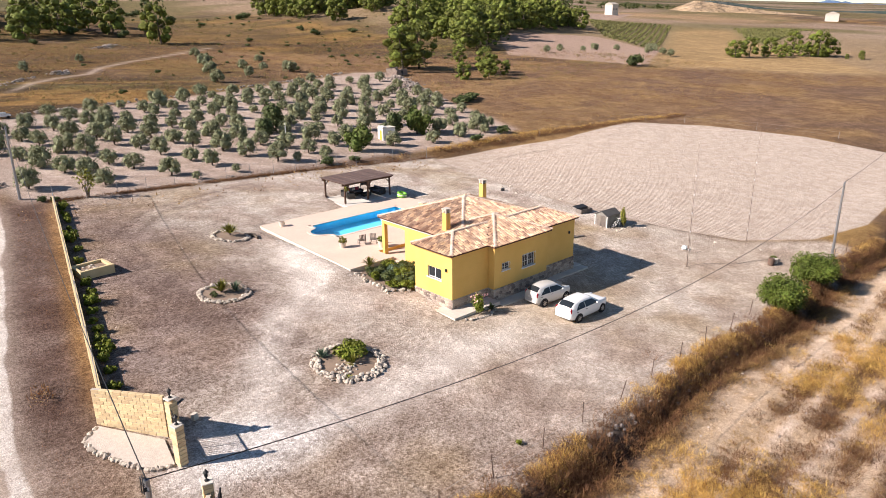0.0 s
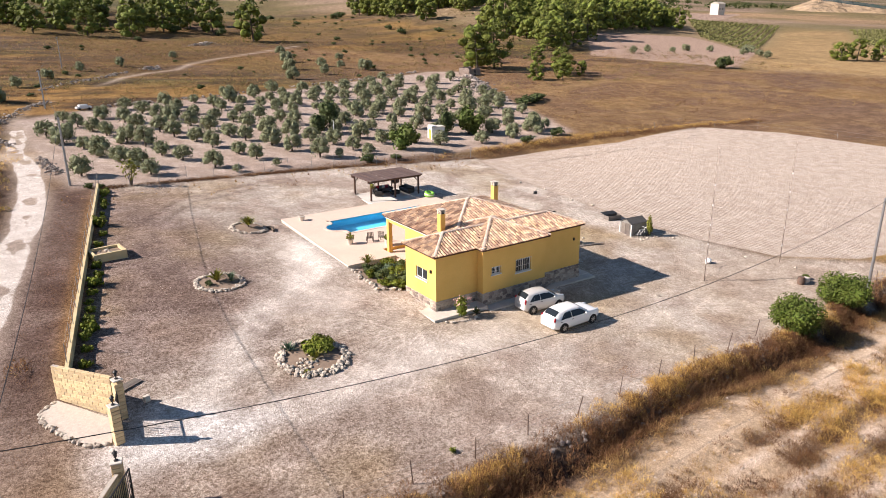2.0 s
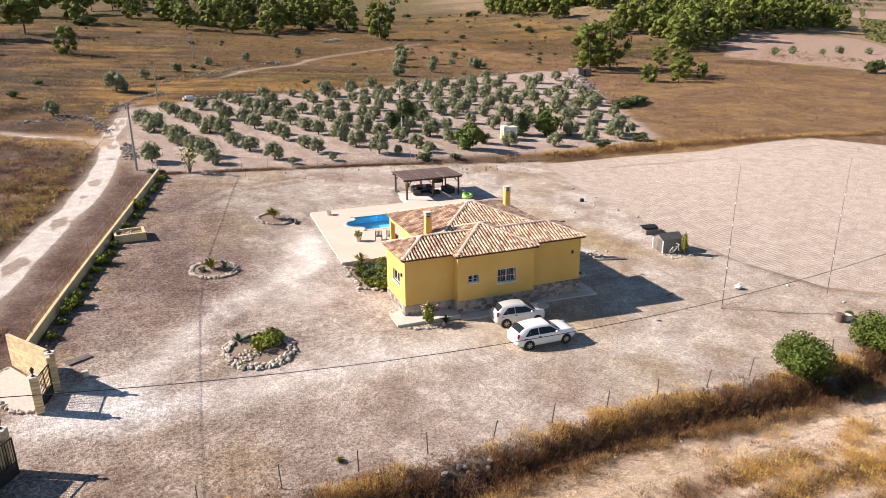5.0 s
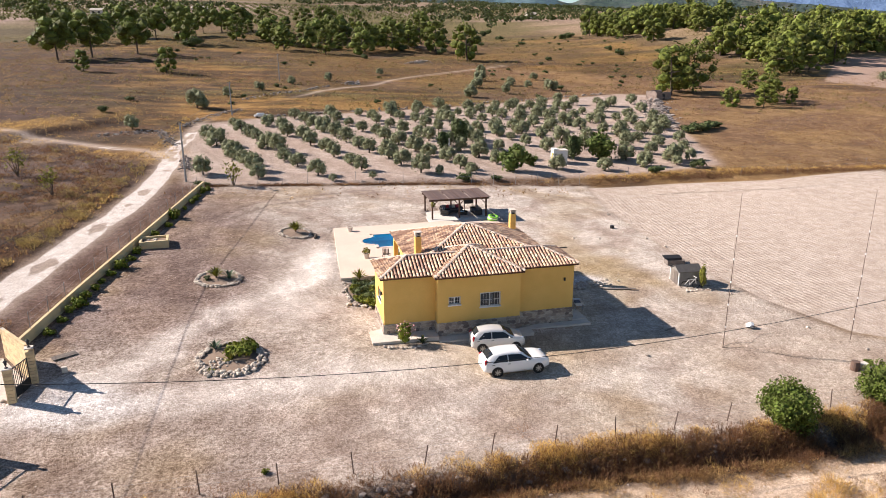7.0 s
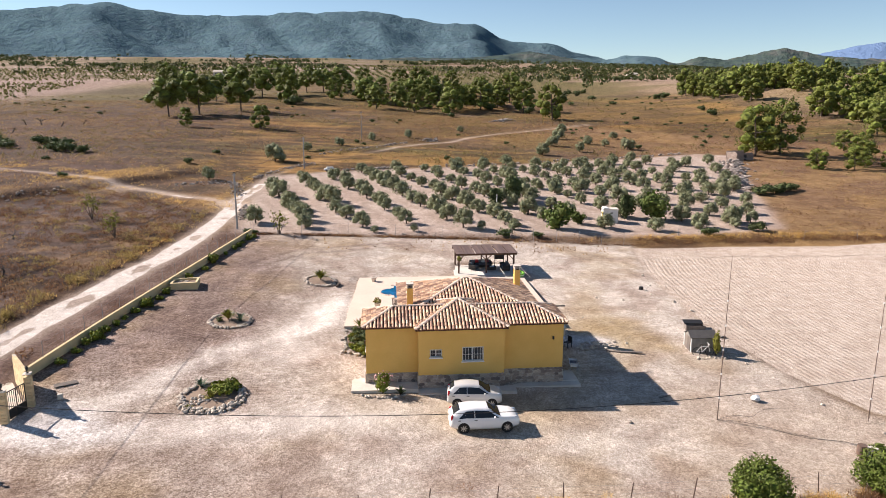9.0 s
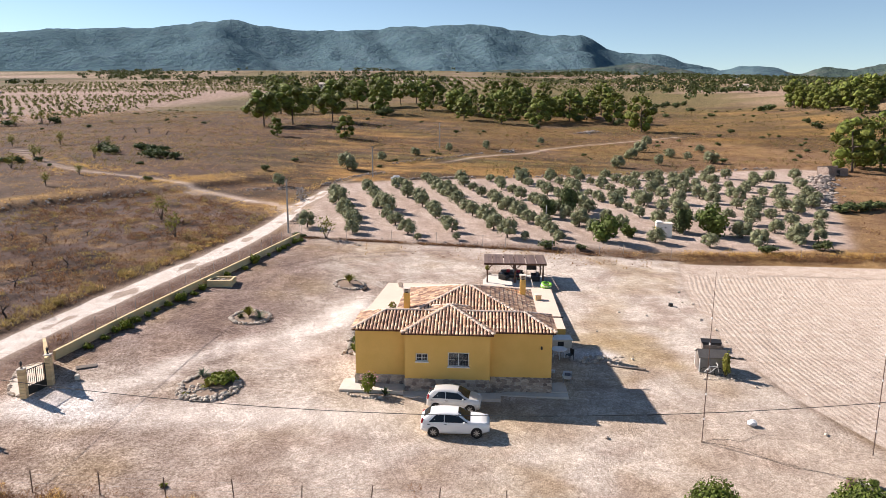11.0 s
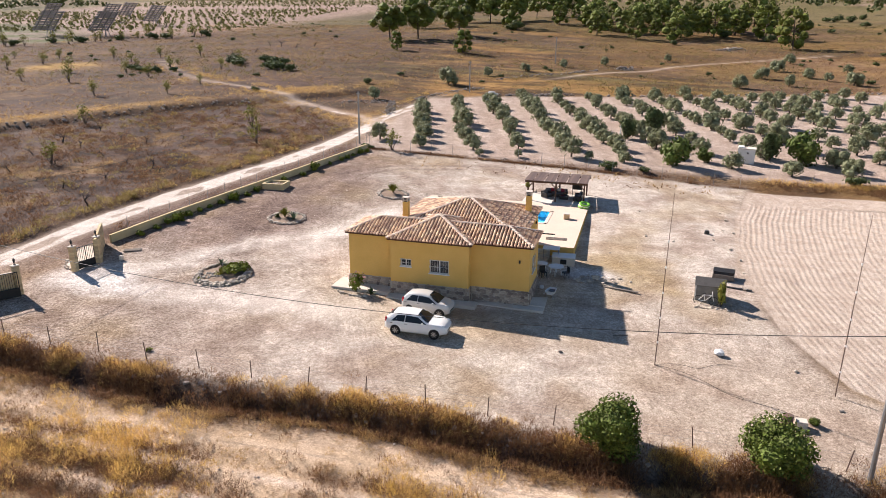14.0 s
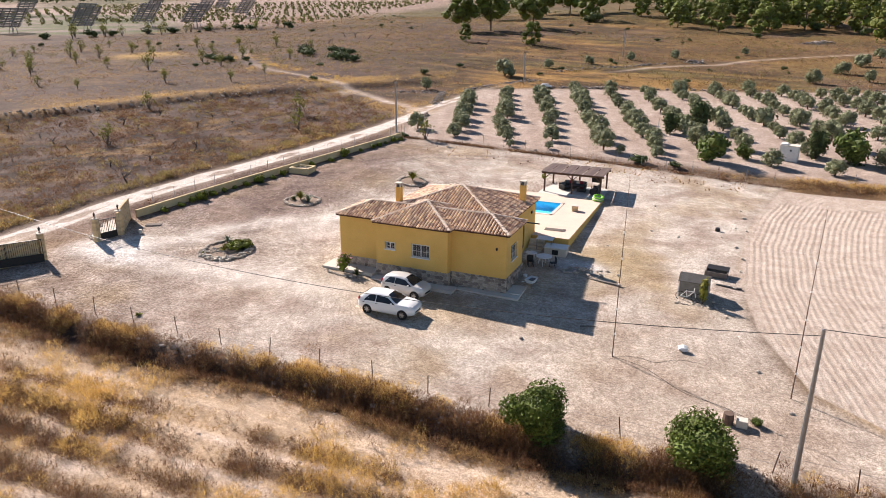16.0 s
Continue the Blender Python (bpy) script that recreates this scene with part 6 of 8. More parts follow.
block_me = bpy.data.meshes.new("block")
bm = boxed(-.195, .195, -.1, .1, -.095, .095, .012)
bm.to_mesh(block_me)
bm.free()
block_me.materials.append(M_BLOCK)


def block_wall(name, label, a, b, z0, h0, h1):
    """Split-face blocks laid in courses from a to b, the top running from height h0 to h1."""
    w = thing(name, label, "wall", kind="structure")
    a, b = Vector((*a, 0)), Vector((*b, 0))
    d = b - a
    L = d.length
    rot = math.degrees(math.atan2(d.y, d.x))
    bm = bmesh.new()
    vs = [bm.verts.new((u, s * .085, z)) for s in (-1, 1) for u, z in ((0, -.4), (L, -.4), (L, h1), (0, h0))]
    for f in ((0, 1, 2, 3), (7, 6, 5, 4), (0, 4, 5, 1), (1, 5, 6, 2), (2, 6, 7, 3), (3, 7, 4, 0)):
        bm.faces.new([vs[i] for i in f])
    core = part("core", bm, M_MORTAR, w)
    w.matrix_world = pose(a.x, a.y, z0, 0, 0, rot)
    z, k = .1, 0
    while z < max(h0, h1):
        u = .2 if k % 2 else .0
        while u < L:
            top = h0 + (h1 - h0) * u / L
            if z + .05 < top:
                x0, x1 = max(u - .195, 0), min(u + .195, L)
                piece("block", block_me, Matrix.Translation(((x0 + x1) / 2, RNG.normal() * .004, z)) @ Matrix.Diagonal(((x1 - x0) / .39, 1, 1, 1)), w)
            u += .4
        z += .2
        k += 1
    return w


def gate_pillar(x, y, h, rz, lamp=True):
    z = gz(x, y)
    p = thing("gate_pillar", "cream block gate pillar with a flat cap", "pillar", (x, y, z), rz, "gate pillars")
    for k in range(int(h / .2)):
        m = Matrix.Translation((0, 0, .1 + .2 * k)) @ Matrix.Rotation(radians(90 * (k % 2)), 4, "Z") @ Matrix.Diagonal((1.08, 2.1, 1, 1))
        piece("block", block_me, m, p)
    part("cap", boxed(-.235, .235, -.235, .235, h, h + .06, .015), M_CONC, p)
    if lamp:
        l = thing("pillar_lantern", "small black iron lantern on a gate pillar", "lantern", (x, y, z + h + .07), rz, "gate lanterns")
        bm = bmesh.new()
        lathe(bm, [(.09, 0), (.09, .03), (.03, .06), (.03, .16)], 10)
        part("stand", bm, M_BLACK, l)
        part("glass", lathe(bmesh.new(), [(.06, .16), (.09, .36)], 6), M_GLASS, l)
        bm = lathe(bmesh.new(), [(.12, .36), (.11, .38), (.03, .46), (.02, .52)], 8)
        part("roof", bm, M_BLACK, l)


gate_pillar(-21.3, -4.5, 2.0, 12)
gate_pillar(-20.75, -2.5, 2.15, 12)
gate_pillar(-22.0, -9.1, 2.2, -15)
block_wall("wall_gate_wing", "cream split-block wing wall beside the gate", (-20.95, -2.22), (-23.2, .85), gz(-21.8, -.8) - .1, 2.15, 2.2)
block_wall("wall_gate_wing_south", "cream split-block wing wall beside the driveway", (-22.1, -9.35), (-24.9, -13.6), gz(-23.3, -11.5) - .1, 2.0, 2.0)


def iron_gate(name, label, a, b, h, panel):
    """A framed leaf of upright bars over a sheet-metal foot."""
    a, b = Vector((*a, 0)), Vector((*b, 0))
    d = b - a
    L = d.length
    g = thing(name, label, "gate", (a.x, a.y, gz(a.x, a.y) + .06), math.degrees(math.atan2(d.y, d.x)))
    bm = bmesh.new()
    for z in (0.0, panel, h - .05):
        box(bm, 0, L, -.025, .025, z, z + .05)
    for u in (0, L / 2 - .025, L - .05):
        box(bm, u, u + .05, -.024, .024, .05, h - .05)
    part("gate_frame", bm, M_BLACK, g)
    part("foot_panel", boxed(.05, L - .05, -.008, .008, .05, panel), M_BLACK, g)
    n = int(L / .14)
    bar = boxed(-.012, .012, -.012, .012, panel + .05, h - .05)
    me = bpy.data.meshes.new("bar")
    bar.to_mesh(me)
    bar.free()
    me.materials.append(M_BLACK)
    for i in range(1, n):
        piece("bar", me, Matrix.Translation((L * i / n, 0, 0)), g)
    return g


iron_gate("garden_gate", "black iron pedestrian gate between two block pillars", (-21.22, -4.22), (-20.86, -2.78), 1.75, .55)
iron_gate("driveway_gate", "black iron sliding gate rolled open along its wall", (-21.6, -9.35), (-24.3, -13.6), 1.85, .6)

# ---- field stones: flower-bed rings, borders ----
STONES = []
for s in range(6):
    bm = bmesh.new()
    blob(bm, (0, 0, 0), 1, 1, (1, .8, .62), .6, s + 40)
    me = bpy.data.meshes.new("stone")
    bm.to_mesh(me)
    bm.free()
    me.materials.append(M_BEDSTONE)
    STONES.append(me)


def stone_row(parent, pts, size, jitter=.05, lift=.0):
    for x, y in pts:
        s = size * RNG.uniform(.65, 1.25)
        x, y = x + RNG.normal() * jitter, y + RNG.normal() * jitter
        piece("stone", STONES[int(RNG.integers(6))], Matrix.Translation((x, y, gz(x, y) + s * .35 + lift)) @ Matrix.Rotation(RNG.uniform(0, 6.28), 4, "Z") @ Matrix.Diagonal((s, s, s, 1)), parent)


def ring(cx, cy, rx, ry, n, rz=0.0):
    return [(cx + rx * math.cos(a) * math.cos(rz) - ry * math.sin(a) * math.sin(rz), cy + rx * math.cos(a) * math.sin(rz) + ry * math.sin(a) * math.cos(rz)) for a in np.linspace(0, 2 * math.pi, n, False)]


M_SOIL = surface("bed_soil", (.30, .22, .16), (.22, .16, .12), 2, 14, .95, .02, where="World")


def bed(cx, cy, rx, ry, n, rows, label):
    b = thing("flower_bed", label, "flower bed", group="round flower beds")
    bm = bmesh.new()
    rim = [bm.verts.new((x, y, gz(x, y) + .06)) for x, y in ring(cx, cy, rx, ry, 28)]
    mid = bm.verts.new((cx, cy, gz(cx, cy) + .14))
    for i in range(28):
        bm.faces.new((rim[i], rim[(i + 1) % 28], mid))
    part("soil", bm, M_SOIL, b)
    for k in range(rows):
        stone_row(b, ring(cx, cy, rx - .16 * k, ry - .16 * k, n), .16, .05, .05 * k)
    return b


b1 = bed(-10.0, -1.55, 2.1, 2.15, 62, 3, "round bed ringed with white stones, half overgrown with green")
stone_row(b1, [(-10.6 + RNG.normal() * .55, -2.2 + RNG.normal() * .35) for _ in range(34)], .13, .1, .08)
bed(-11.4, 11.5, 1.75, 1.7, 46, 2, "round bed ringed with stones, with yucca and agave")
bed(-5.0, 23.4, 1.6, 1.6, 40, 2, "round bed ringed with stones, with one yucca")


def set_at(ob, x, y, lift=0.0, s=1.0, rz=0.0):
    ob.matrix_world = pose(x, y, gz(x, y) + lift, 0, 0, rz) @ Matrix.Diagonal((s, s, s, 1))
    return ob


set_at(shrub("ground_cover_shrub", "low spreading green shrub in the stone-ringed bed", M_GREEN, 71, 1.35, .62, 900, .075), -9.3, -.85, .08)
set_at(spikes("aloe", "yellow-green aloe in the stone-ringed bed", M_LIME, 72, .5, .6, 30), -9.95, -1.9, .1)
set_at(spikes("agave", "blue-green agave in the stone-ringed bed", M_AGAVE, 73, .5, .6, 26), -11.0, -.2, .08)
set_at(spikes("small_aloe", "small aloe at the edge of the bed", M_LIME, 74, .25, .28, 18, 0, .03), -11.1, -3.1, .08)
set_at(spikes("yucca", "yellow-green yucca in the stone-ringed bed", M_LIME, 75, .5, .95, 60, .12, .06), -11.6, 11.5, .08)
set_at(spikes("agave", "large blue-green agave beside the yucca", M_AGAVE, 76, .65, .75, 34), -10.6, 11.3, .05)
set_at(shrub("small_bush", "small dry green bush in the bed", M_SHRUB, 77, .4, .4, 160, .05), -12.3, 11.2, .05)
set_at(spikes("yucca", "tall yellow-green yucca in the stone-ringed bed", M_LIME, 78, .42, 1.15, 70, .2, .06), -5.0, 23.5, .08)
lg = thing("fallen_log", "dark fallen log beside the stone ring", "log", (-3.2, 22.6, gz(-3.2, 22.6) + .12), 0)
bm = bmesh.new()
tube(bm, (-.4, .9, 0), (.1, 0, .03), .13, .15, 8)
tube(bm, (.1, 0, .03), (-.1, -.9, 0), .15, .1, 8)
part("trunk", bm, M_BARK, lg)

# the overgrown border west of the house
border = thing("garden_border", "overgrown garden border edged with white stones", "flower bed")
bm = bmesh.new()
rim = [(-1.75, 8.9), (-1.6, 7.0), (-1.1, 5.2), (.2, 4.3), (2.55, 4.3), (2.55, 8.4), (2.3, 9.4)]
bm.faces.new([bm.verts.new((x, y, gz(x, y) + .07)) for x, y in rim])
part("soil", bm, M_SOIL, border)
stone_row(border, [(-1.8 + .1 * math.sin(u * 3), 9.0 - u) for u in np.arange(0, 4.2, .26)] + [(-1.3 + .32 * u, 4.9 - .1 * u) for u in np.arange(0, 4)], .2, .08)
for i, (x, y, w, h, mat) in enumerate(((.3, 5.5, 1.3, .85, M_SHRUB), (1.6, 5.2, 1.2, .8, M_SHRUB), (-.6, 6.4, .95, .75, M_SHRUB), (1.5, 6.9, 1.3, .95, M_SHRUB), (.4, 7.4, .9, .8, M_AGAVE), (-.8, 8.2, .7, .7, M_SHRUB), (1.9, 8.0, .7, .6, M_GREEN), (-1.2, 7.4, .5, .5, M_GREEN), (-.1, 4.9, .9, .5, M_GREEN), (-.9, 5.6, .7, .45, M_GREEN), (1.2, 4.7, .8, .45, M_GREEN), (.6, 6.3, 1.0, .9, M_GREEN), (-.2, 7.9, .8, .7, M_SHRUB), (1.0, 8.4, .8, .7, M_GREEN))):
    set_at(shrub("border_shrub", ("dark green", "grey-green", "fresh green")[(mat is M_AGAVE) + 2 * (mat is M_GREEN)] + " shrub in the garden border", mat, 300 + i, w, h, 900, .05), x, y, .12)
set_at(spikes("yucca", "yellow-green yucca at the terrace corner", M_LIME, 320, .55, .8, 50, .45), -.6, 8.9, .1)
set_at(spikes("agave", "pale agave in the garden border", M_AGAVE, 321, .5, .6, 26), -.3, 6.9, .4)

# shrub at the house corner
ob_ = set_at(shrub("oleander", "sparse oleander with pink flowers at the house corner", M_GREEN, 330, .75, 1.5, 420, .055), 1.1, -1.35, .1)
v, f = leaf_cloud([((.1, 0, 1.1), np.array([.65, .65, .45]))], 60, .05, np.random.default_rng(4))
raw("blossom", v, f, surface("pink_petals", (.62, .30, .30), (.7, .42, .38), 3, 20, .7, 0), ob_, "pink oleander blossom")
set_at(spikes("agave", "dark agave by the pavement", M_SHRUB, 331, .45, .5, 26), 2.3, -1.4, .05)
corner = thing("stone_border", "small border of loose white stones by the pavement", "stones")
stone_row(corner, [(-.3 + u, -1.55 - .35 * math.sin(u * 1.1)) for u in np.arange(0, 2.9, .22)], .14, .05)

# shrubs along the boundary wall
WALLS = [shrub("hedge_shrub", "green hedge shrub growing along the boundary wall", M_GREEN, 340 + i, .62, .85, 330, .065, 0, "shrub", "hedge along the wall") for i in range(3)]
for y in (3.4, 5.2, 6.6, 7.6, 9.0, 10.3, 11.8, 13.2, 14.8, 16.5, 18.2, 22.5, 25.5, 28.2, 31, 33.2, 34.5, 36.0, 37.5, 38.7):
    plant(WALLS, wall_x(y) + .75 + RNG.normal() * .12, y, RNG.uniform(.65, 1.1))

# planter and gate clutter
pl = thing("block_planter", "square cream block planter filled with rubble", "planter", (-17.35, 20.3, gz(-17.35, 20.3)), 6)
bm = bmesh.new()
for a in ((-1.2, 1.2, -1.0, -.8), (-1.2, 1.2, .8, 1.0), (-1.2, -1.0, -.8, .8), (1.0, 1.2, -.8, .8)):
    box(bm, *a, -.3, .58)
part("planter_wall", bm, M_CREAM, pl)
part("soil", boxed(-1.0, 1.0, -.8, .8, -.2, .38), M_SOIL, pl)
for i in range(7):
    s = RNG.uniform(.1, .2)
    piece("stone", STONES[i % 6], Matrix.Translation((RNG.uniform(-.6, .6), RNG.uniform(-.5, .5), .42)) @ Matrix.Diagonal((s, s, s, 1)), pl)
gravel = thing("gravel_bed", "white gravel bed edged with stones beside the gate", "gravel bed")
bm = bmesh.new()
rim = [(-21.25, -2.4), (-23.3, .5), (-24.2, -.3), (-24.0, -1.6), (-23.3, -3.1), (-22.5, -4.2), (-21.6, -4.45)]
bm.faces.new([bm.verts.new((x, y, gz(x, y) + .09)) for x, y in reversed(rim)])
bmesh.ops.recalc_face_normals(bm, faces=bm.faces)
part("gravel", bm, surface("white_gravel", (.66, .58, .5), (.55, .47, .40), 6, 22, .95, .03, where="World"), gravel)
stone_row(gravel, [Vector(a).lerp(Vector(b), k / 7)[:] for a, b in zip(rim[1:-1], rim[2:]) for k in range(7)], .16, .04)
blk = thing("loose_block", "loose white block lying by the gate", "block", (-19.4, -1.6, gz(-19.4, -1.6)), 20)
part("block_body", boxed(-.15, .15, -.12, .12, 0, .36, .02), M_CONC, blk)
pal = thing("plank_stack", "few loose weathered planks by the gate wall", "planks", (-19.9, .4, gz(-19.9, .4)), 30)
for i in range(4):
    part("plank", boxed(-.7, .7, -.3 + .16 * i, -.18 + .16 * i, .02, .06), M_OLDWOOD, pal)

# ---- poles, cables and antennas ----
def catenary(name, label, a, b, sag, r=.018):
    a, b = Vector(a), Vector(b)
    bm = bmesh.new()
    n = 26
    pts = [a.lerp(b, i / n) - Vector((0, 0, sag * 4 * (i / n) * (1 - i / n))) for i in range(n + 1)]
    sweep(bm, pts, r)
    c = thing(name, label, "cable")
    part("strand", bm, M_BLACK, c)


def utility_pole(x, y, z1, label, r=.13, fittings=True):
    z0 = gz(x, y)
    p = thing("utility_pole", label, "pole", (x, y, z0), RNG.uniform(0, 90), "utility poles")
    h = z1 - z0
    bm = bmesh.new()
    tube(bm, (0, 0, -.4), (0, 0, h), r, r * .62, 10)
    part("shaft", bm, M_METAL, p, "grey steel shaft")
    if fittings:
        part("bracket", boxed(-.3, .3, -.04, .04, h - .28, h - .2), M_METAL, p)
        for s in (-.25, 0, .25):
            part("insulator", lathe(bmesh.new(), [(.03, 0), (.06, .03), (.04, .06), (.06, .09), (.03, .12)], 8, (s, .06, h - .2)), M_BLACK, p)
        for k in range(2):
            bm = bmesh.new()
            pts = [Vector((.3 * math.cos(t) * (1 - k * .3), .1 + .05 * k, h - .15 + .25 * math.sin(t))) for t in np.linspace(-.4, 3.6, 12)]
            sweep(bm, pts, .018)
            part("cable_loop", bm, M_BLACK, p, "black looped cable")
    return p


NP, RP, P1, P2 = (-25.8, -15.0, 7.2), (32.3, -13.4, 5.9), (-16.9, 42.8, 10.1), (-13.7, 92.6, 12.0)
utility_pole(*NP, "steel utility pole with looped black cables near the gate", .13)
utility_pole(*RP, "plain grey steel utility pole beside the grassy bank", .13, False)
utility_pole(*P1, "grey utility pole at the corner of the yard", .14)
utility_pole(*P2, "grey utility pole beyond the olive grove", .13)
utility_pole(-4.0, 150.0, gz(-4, 150) + 7, "grey utility pole far on the slope", .12)
catenary("power_cable", "black power cable hanging across the yard", NP, (RP[0], RP[1], RP[2] - .3), 2.25)
catenary("power_cable", "black power cable along the dust track", NP, P1, 1.2)
catenary("power_cable", "black power cable over the olive grove", P1, P2, .8)
catenary("power_cable", "black power cable beyond the grove", P2, (-4, 150, gz(-4, 150) + 7), .8)
catenary("power_cable", "black power cable leaving over the ploughed field", RP, (95, -6, 9), 1.2)
for x, y in ((22.5, -5.3), (32.4, -5.9)):
    z = gz(x, y)
    a = thing("antenna_mast", "thin tall antenna mast with pale joints", "antenna", (x, y, z), 0, "antenna masts")
    bm = bmesh.new()
    tube(bm, (0, 0, -.2), (.02, .02, 5.2), .032, .026, 6)
    tube(bm, (.02, .02, 5.2), (.06, .04, 10.8), .024, .012, 6)
    part("tube", bm, M_RUST, a)
    for k in range(5):
        part("joint", lathe(bmesh.new(), [(.05, 0), (.05, .12)], 8, (.02, .02, 1.6 * k + 1.5)), M_WHITE, a)
for a, b in (((22.5, -5.3), (27.4, -4.2)), ((22.5, -5.3), (30.5, -9.0))):
    c = thing("ground_wire", "thin dark wire lying over the yard", "wire")
    bm = bmesh.new()
    pts = [(a[0] + (b[0] - a[0]) * t + .3 * math.sin(t * 6), a[1] + (b[1] - a[1]) * t + .25 * math.sin(t * 9)) for t in np.linspace(0, 1, 18)]
    sweep(bm, [(*p, gz(*p) + .03) for p in pts], .009)
    part("strand", bm, M_BLACK, c)

# ---- cars ----
M_CARWHITE, _n, _q = material("white_car_paint")
_q.inputs["Base Color"].default_value = (.80, .80, .79, 1)
_q.inputs["Roughness"].default_value = .3
_q.inputs["Coat Weight"].default_value = .6
M_CARSILVER, _n, _q = material("silver_car_paint")
_q.inputs["Base Color"].default_value = (.60, .585, .565, 1)
_q.inputs["Roughness"].default_value = .35
_q.inputs["Metallic"].default_value = .15
_q.inputs["Coat Weight"].default_value = .6
M_RUBBER = surface("rubber", (.018, .018, .018), (.03, .03, .03), 4, 30, .9, .003)
M_RED, _n, _q = material("red_lamp_plastic")
_q.inputs["Base Color"].default_value = (.45, .02, .03, 1)
_q.inputs["Roughness"].default_value = .2
M_LAMP, _n, _q = material("clear_lamp_plastic")
_q.inputs["Base Color"].default_value = (.55, .57, .6, 1)
_q.inputs["Roughness"].default_value = .12
M_RIM = surface("alloy_rim", (.5, .5, .5), (.4, .4, .4), 4, 30, .35, .001, metal=.8)


def hatchback(name, label, paint, at, rz, L, W, H, roof0, roof1, hood, belt):
    """Nose along +x. Cross-sections are lofted from tail to nose; windows, lamps and wheels are parts."""
    car = thing(name, label, "car", at, rz, "parked cars")
    xs = np.linspace(-L / 2, L / 2, 25)
    ru = lambda x, a, b: np.clip((x - a) / (b - a), 0, 1)
    sm = lambda t: t * t * (3 - 2 * t)
    wf, rr = roof1, roof0
    def top(x):
        # hood height, windscreen, roof, tailgate
        hd = hood - .10 * ru(x, wf + .85, L / 2) - .17 * ru(x, L * .36, L / 2) ** 2
        if x > wf + .85:
            return hd
        if x > wf:
            return H - .03 + (hd - H + .03) * sm(ru(x, wf, wf + .85)) if x > wf else H
        if x > rr:
            return H - .07 * ((x - (wf + rr) / 2 - .1) / ((wf - rr) / 2)) ** 2
        return H - .05 + (belt + .02 - H + .05) * ru(-x, -rr, L / 2 - .02) ** 1.3
    rows = []
    for x in xs:
        e = 1 - .26 * (abs(x) / (L / 2)) ** 4
        w = W / 2 * e
        zb = .2 + .12 * (abs(x) / (L / 2)) ** 6
        t = float(top(x))
        bl = min(belt - .04 * (x < -L * .3), t - .02)
        cab = max(0.0, min(1.0, (t - belt) / (H - belt)))
        wr = w * (.93 - .22 * cab)
        rows.append([(w * .90, zb), (w * .985, zb + .14), (w, (zb + bl) * .52), (w * .965, bl), (wr * .995, bl + (t - bl) * .80), (wr * .86, bl + (t - bl) * .97), (wr * .45, t + .012), (0, t + .02)])
    bm = bmesh.new()
    grid = []
    for x, r in zip(xs, rows):
        line = [bm.verts.new((x, -y, z)) for y, z in r] + [bm.verts.new((x, y, z)) for y, z in r[-2::-1]]
        grid.append(line)
    for a, b in zip(grid, grid[1:]):
        for i in range(len(a) - 1):
            bm.faces.new((a[i], b[i], b[i + 1], a[i + 1]))
        bm.faces.new((a[-1], b[-1], b[0], a[0]))
    bm.faces.new(grid[0])
    bm.faces.new(grid[-1][::-1])
    bmesh.ops.recalc_face_normals(bm, faces=bm.faces)
    body = part("body", bm, paint, car)
    body.data.shade_smooth()
    def sect(x):
        k = np.clip((x + L / 2) / L * 24, 0, 23.999)
        i = int(k)
        return [(a[0] + (b[0] - a[0]) * (k - i), a[1] + (b[1] - a[1]) * (k - i)) for a, b in zip(rows[i], rows[i + 1])]
    def glass(nm, x0, x1, s, i0=3, i1=4, f0=.12, f1=.92, cut0=0.0, cut1=0.0):
        bm = bmesh.new()
        n = 5
        lo, hi = [], []
        for k in range(n + 1):
            u = k / n
            xl, xh = x0 + (x1 - x0) * u, x0 + cut0 + (x1 - cut1 - x0 - cut0) * u
            for x, f, out in ((xl, f0, lo), (xh, f1, hi)):
                r = sect(x)
                y = r[i0][0] + (r[i1][0] - r[i0][0]) * f
                z = r[i0][1] + (r[i1][1] - r[i0][1]) * f
                out.append(bm.verts.new((x, s * (y + .012), z + .006)))
        for k in range(n):
            bm.faces.new((lo[k], lo[k + 1], hi[k + 1], hi[k]))
        bmesh.ops.recalc_face_normals(bm, faces=bm.faces)
        part(nm, bm, M_GLASS, car, "dark side window")
    for s in (-1, 1):
        glass("side_window", (rr + wf) / 2 + .06, wf + .70, s, f0=.04, cut1=.62)
        glass("side_window", rr - .12, (rr + wf) / 2 + .01, s, f0=.05, cut0=.42)
    def across(nm, x0, x1, mat, lab, inset, w0=.84, z0=0.0):
        bm = bmesh.new()
        n = 6
        lines = []
        for k in range(n + 1):
            x = x0 + (x1 - x0) * k / n
            r = sect(x)
            line = []
            for q in np.linspace(-1, 1, 9):
                y = q * r[4][0] * w0
                pts = [(-p[0], p[1]) for p in r[4:]] + [(p[0], p[1]) for p in r[-2:3:-1]]
                z = np.interp(y, [p[0] for p in pts], [p[1] for p in pts])
                line.append(bm.verts.new((x + inset, y, float(z) + .012)))
            lines.append(line)
        for a, b in zip(lines, lines[1:]):
            for i in range(8):
                bm.faces.new((a[i], b[i], b[i + 1], a[i + 1]))
        part(nm, bm, mat, car, lab).data.shade_smooth()
    across("windscreen", wf + .06, wf + .8, M_GLASS, "dark windscreen", .006, .92)
    across("rear_window", rr - .04, rr - .04 - (L / 2 + rr) * .62, M_GLASS, "dark rear window", -.008, .86)
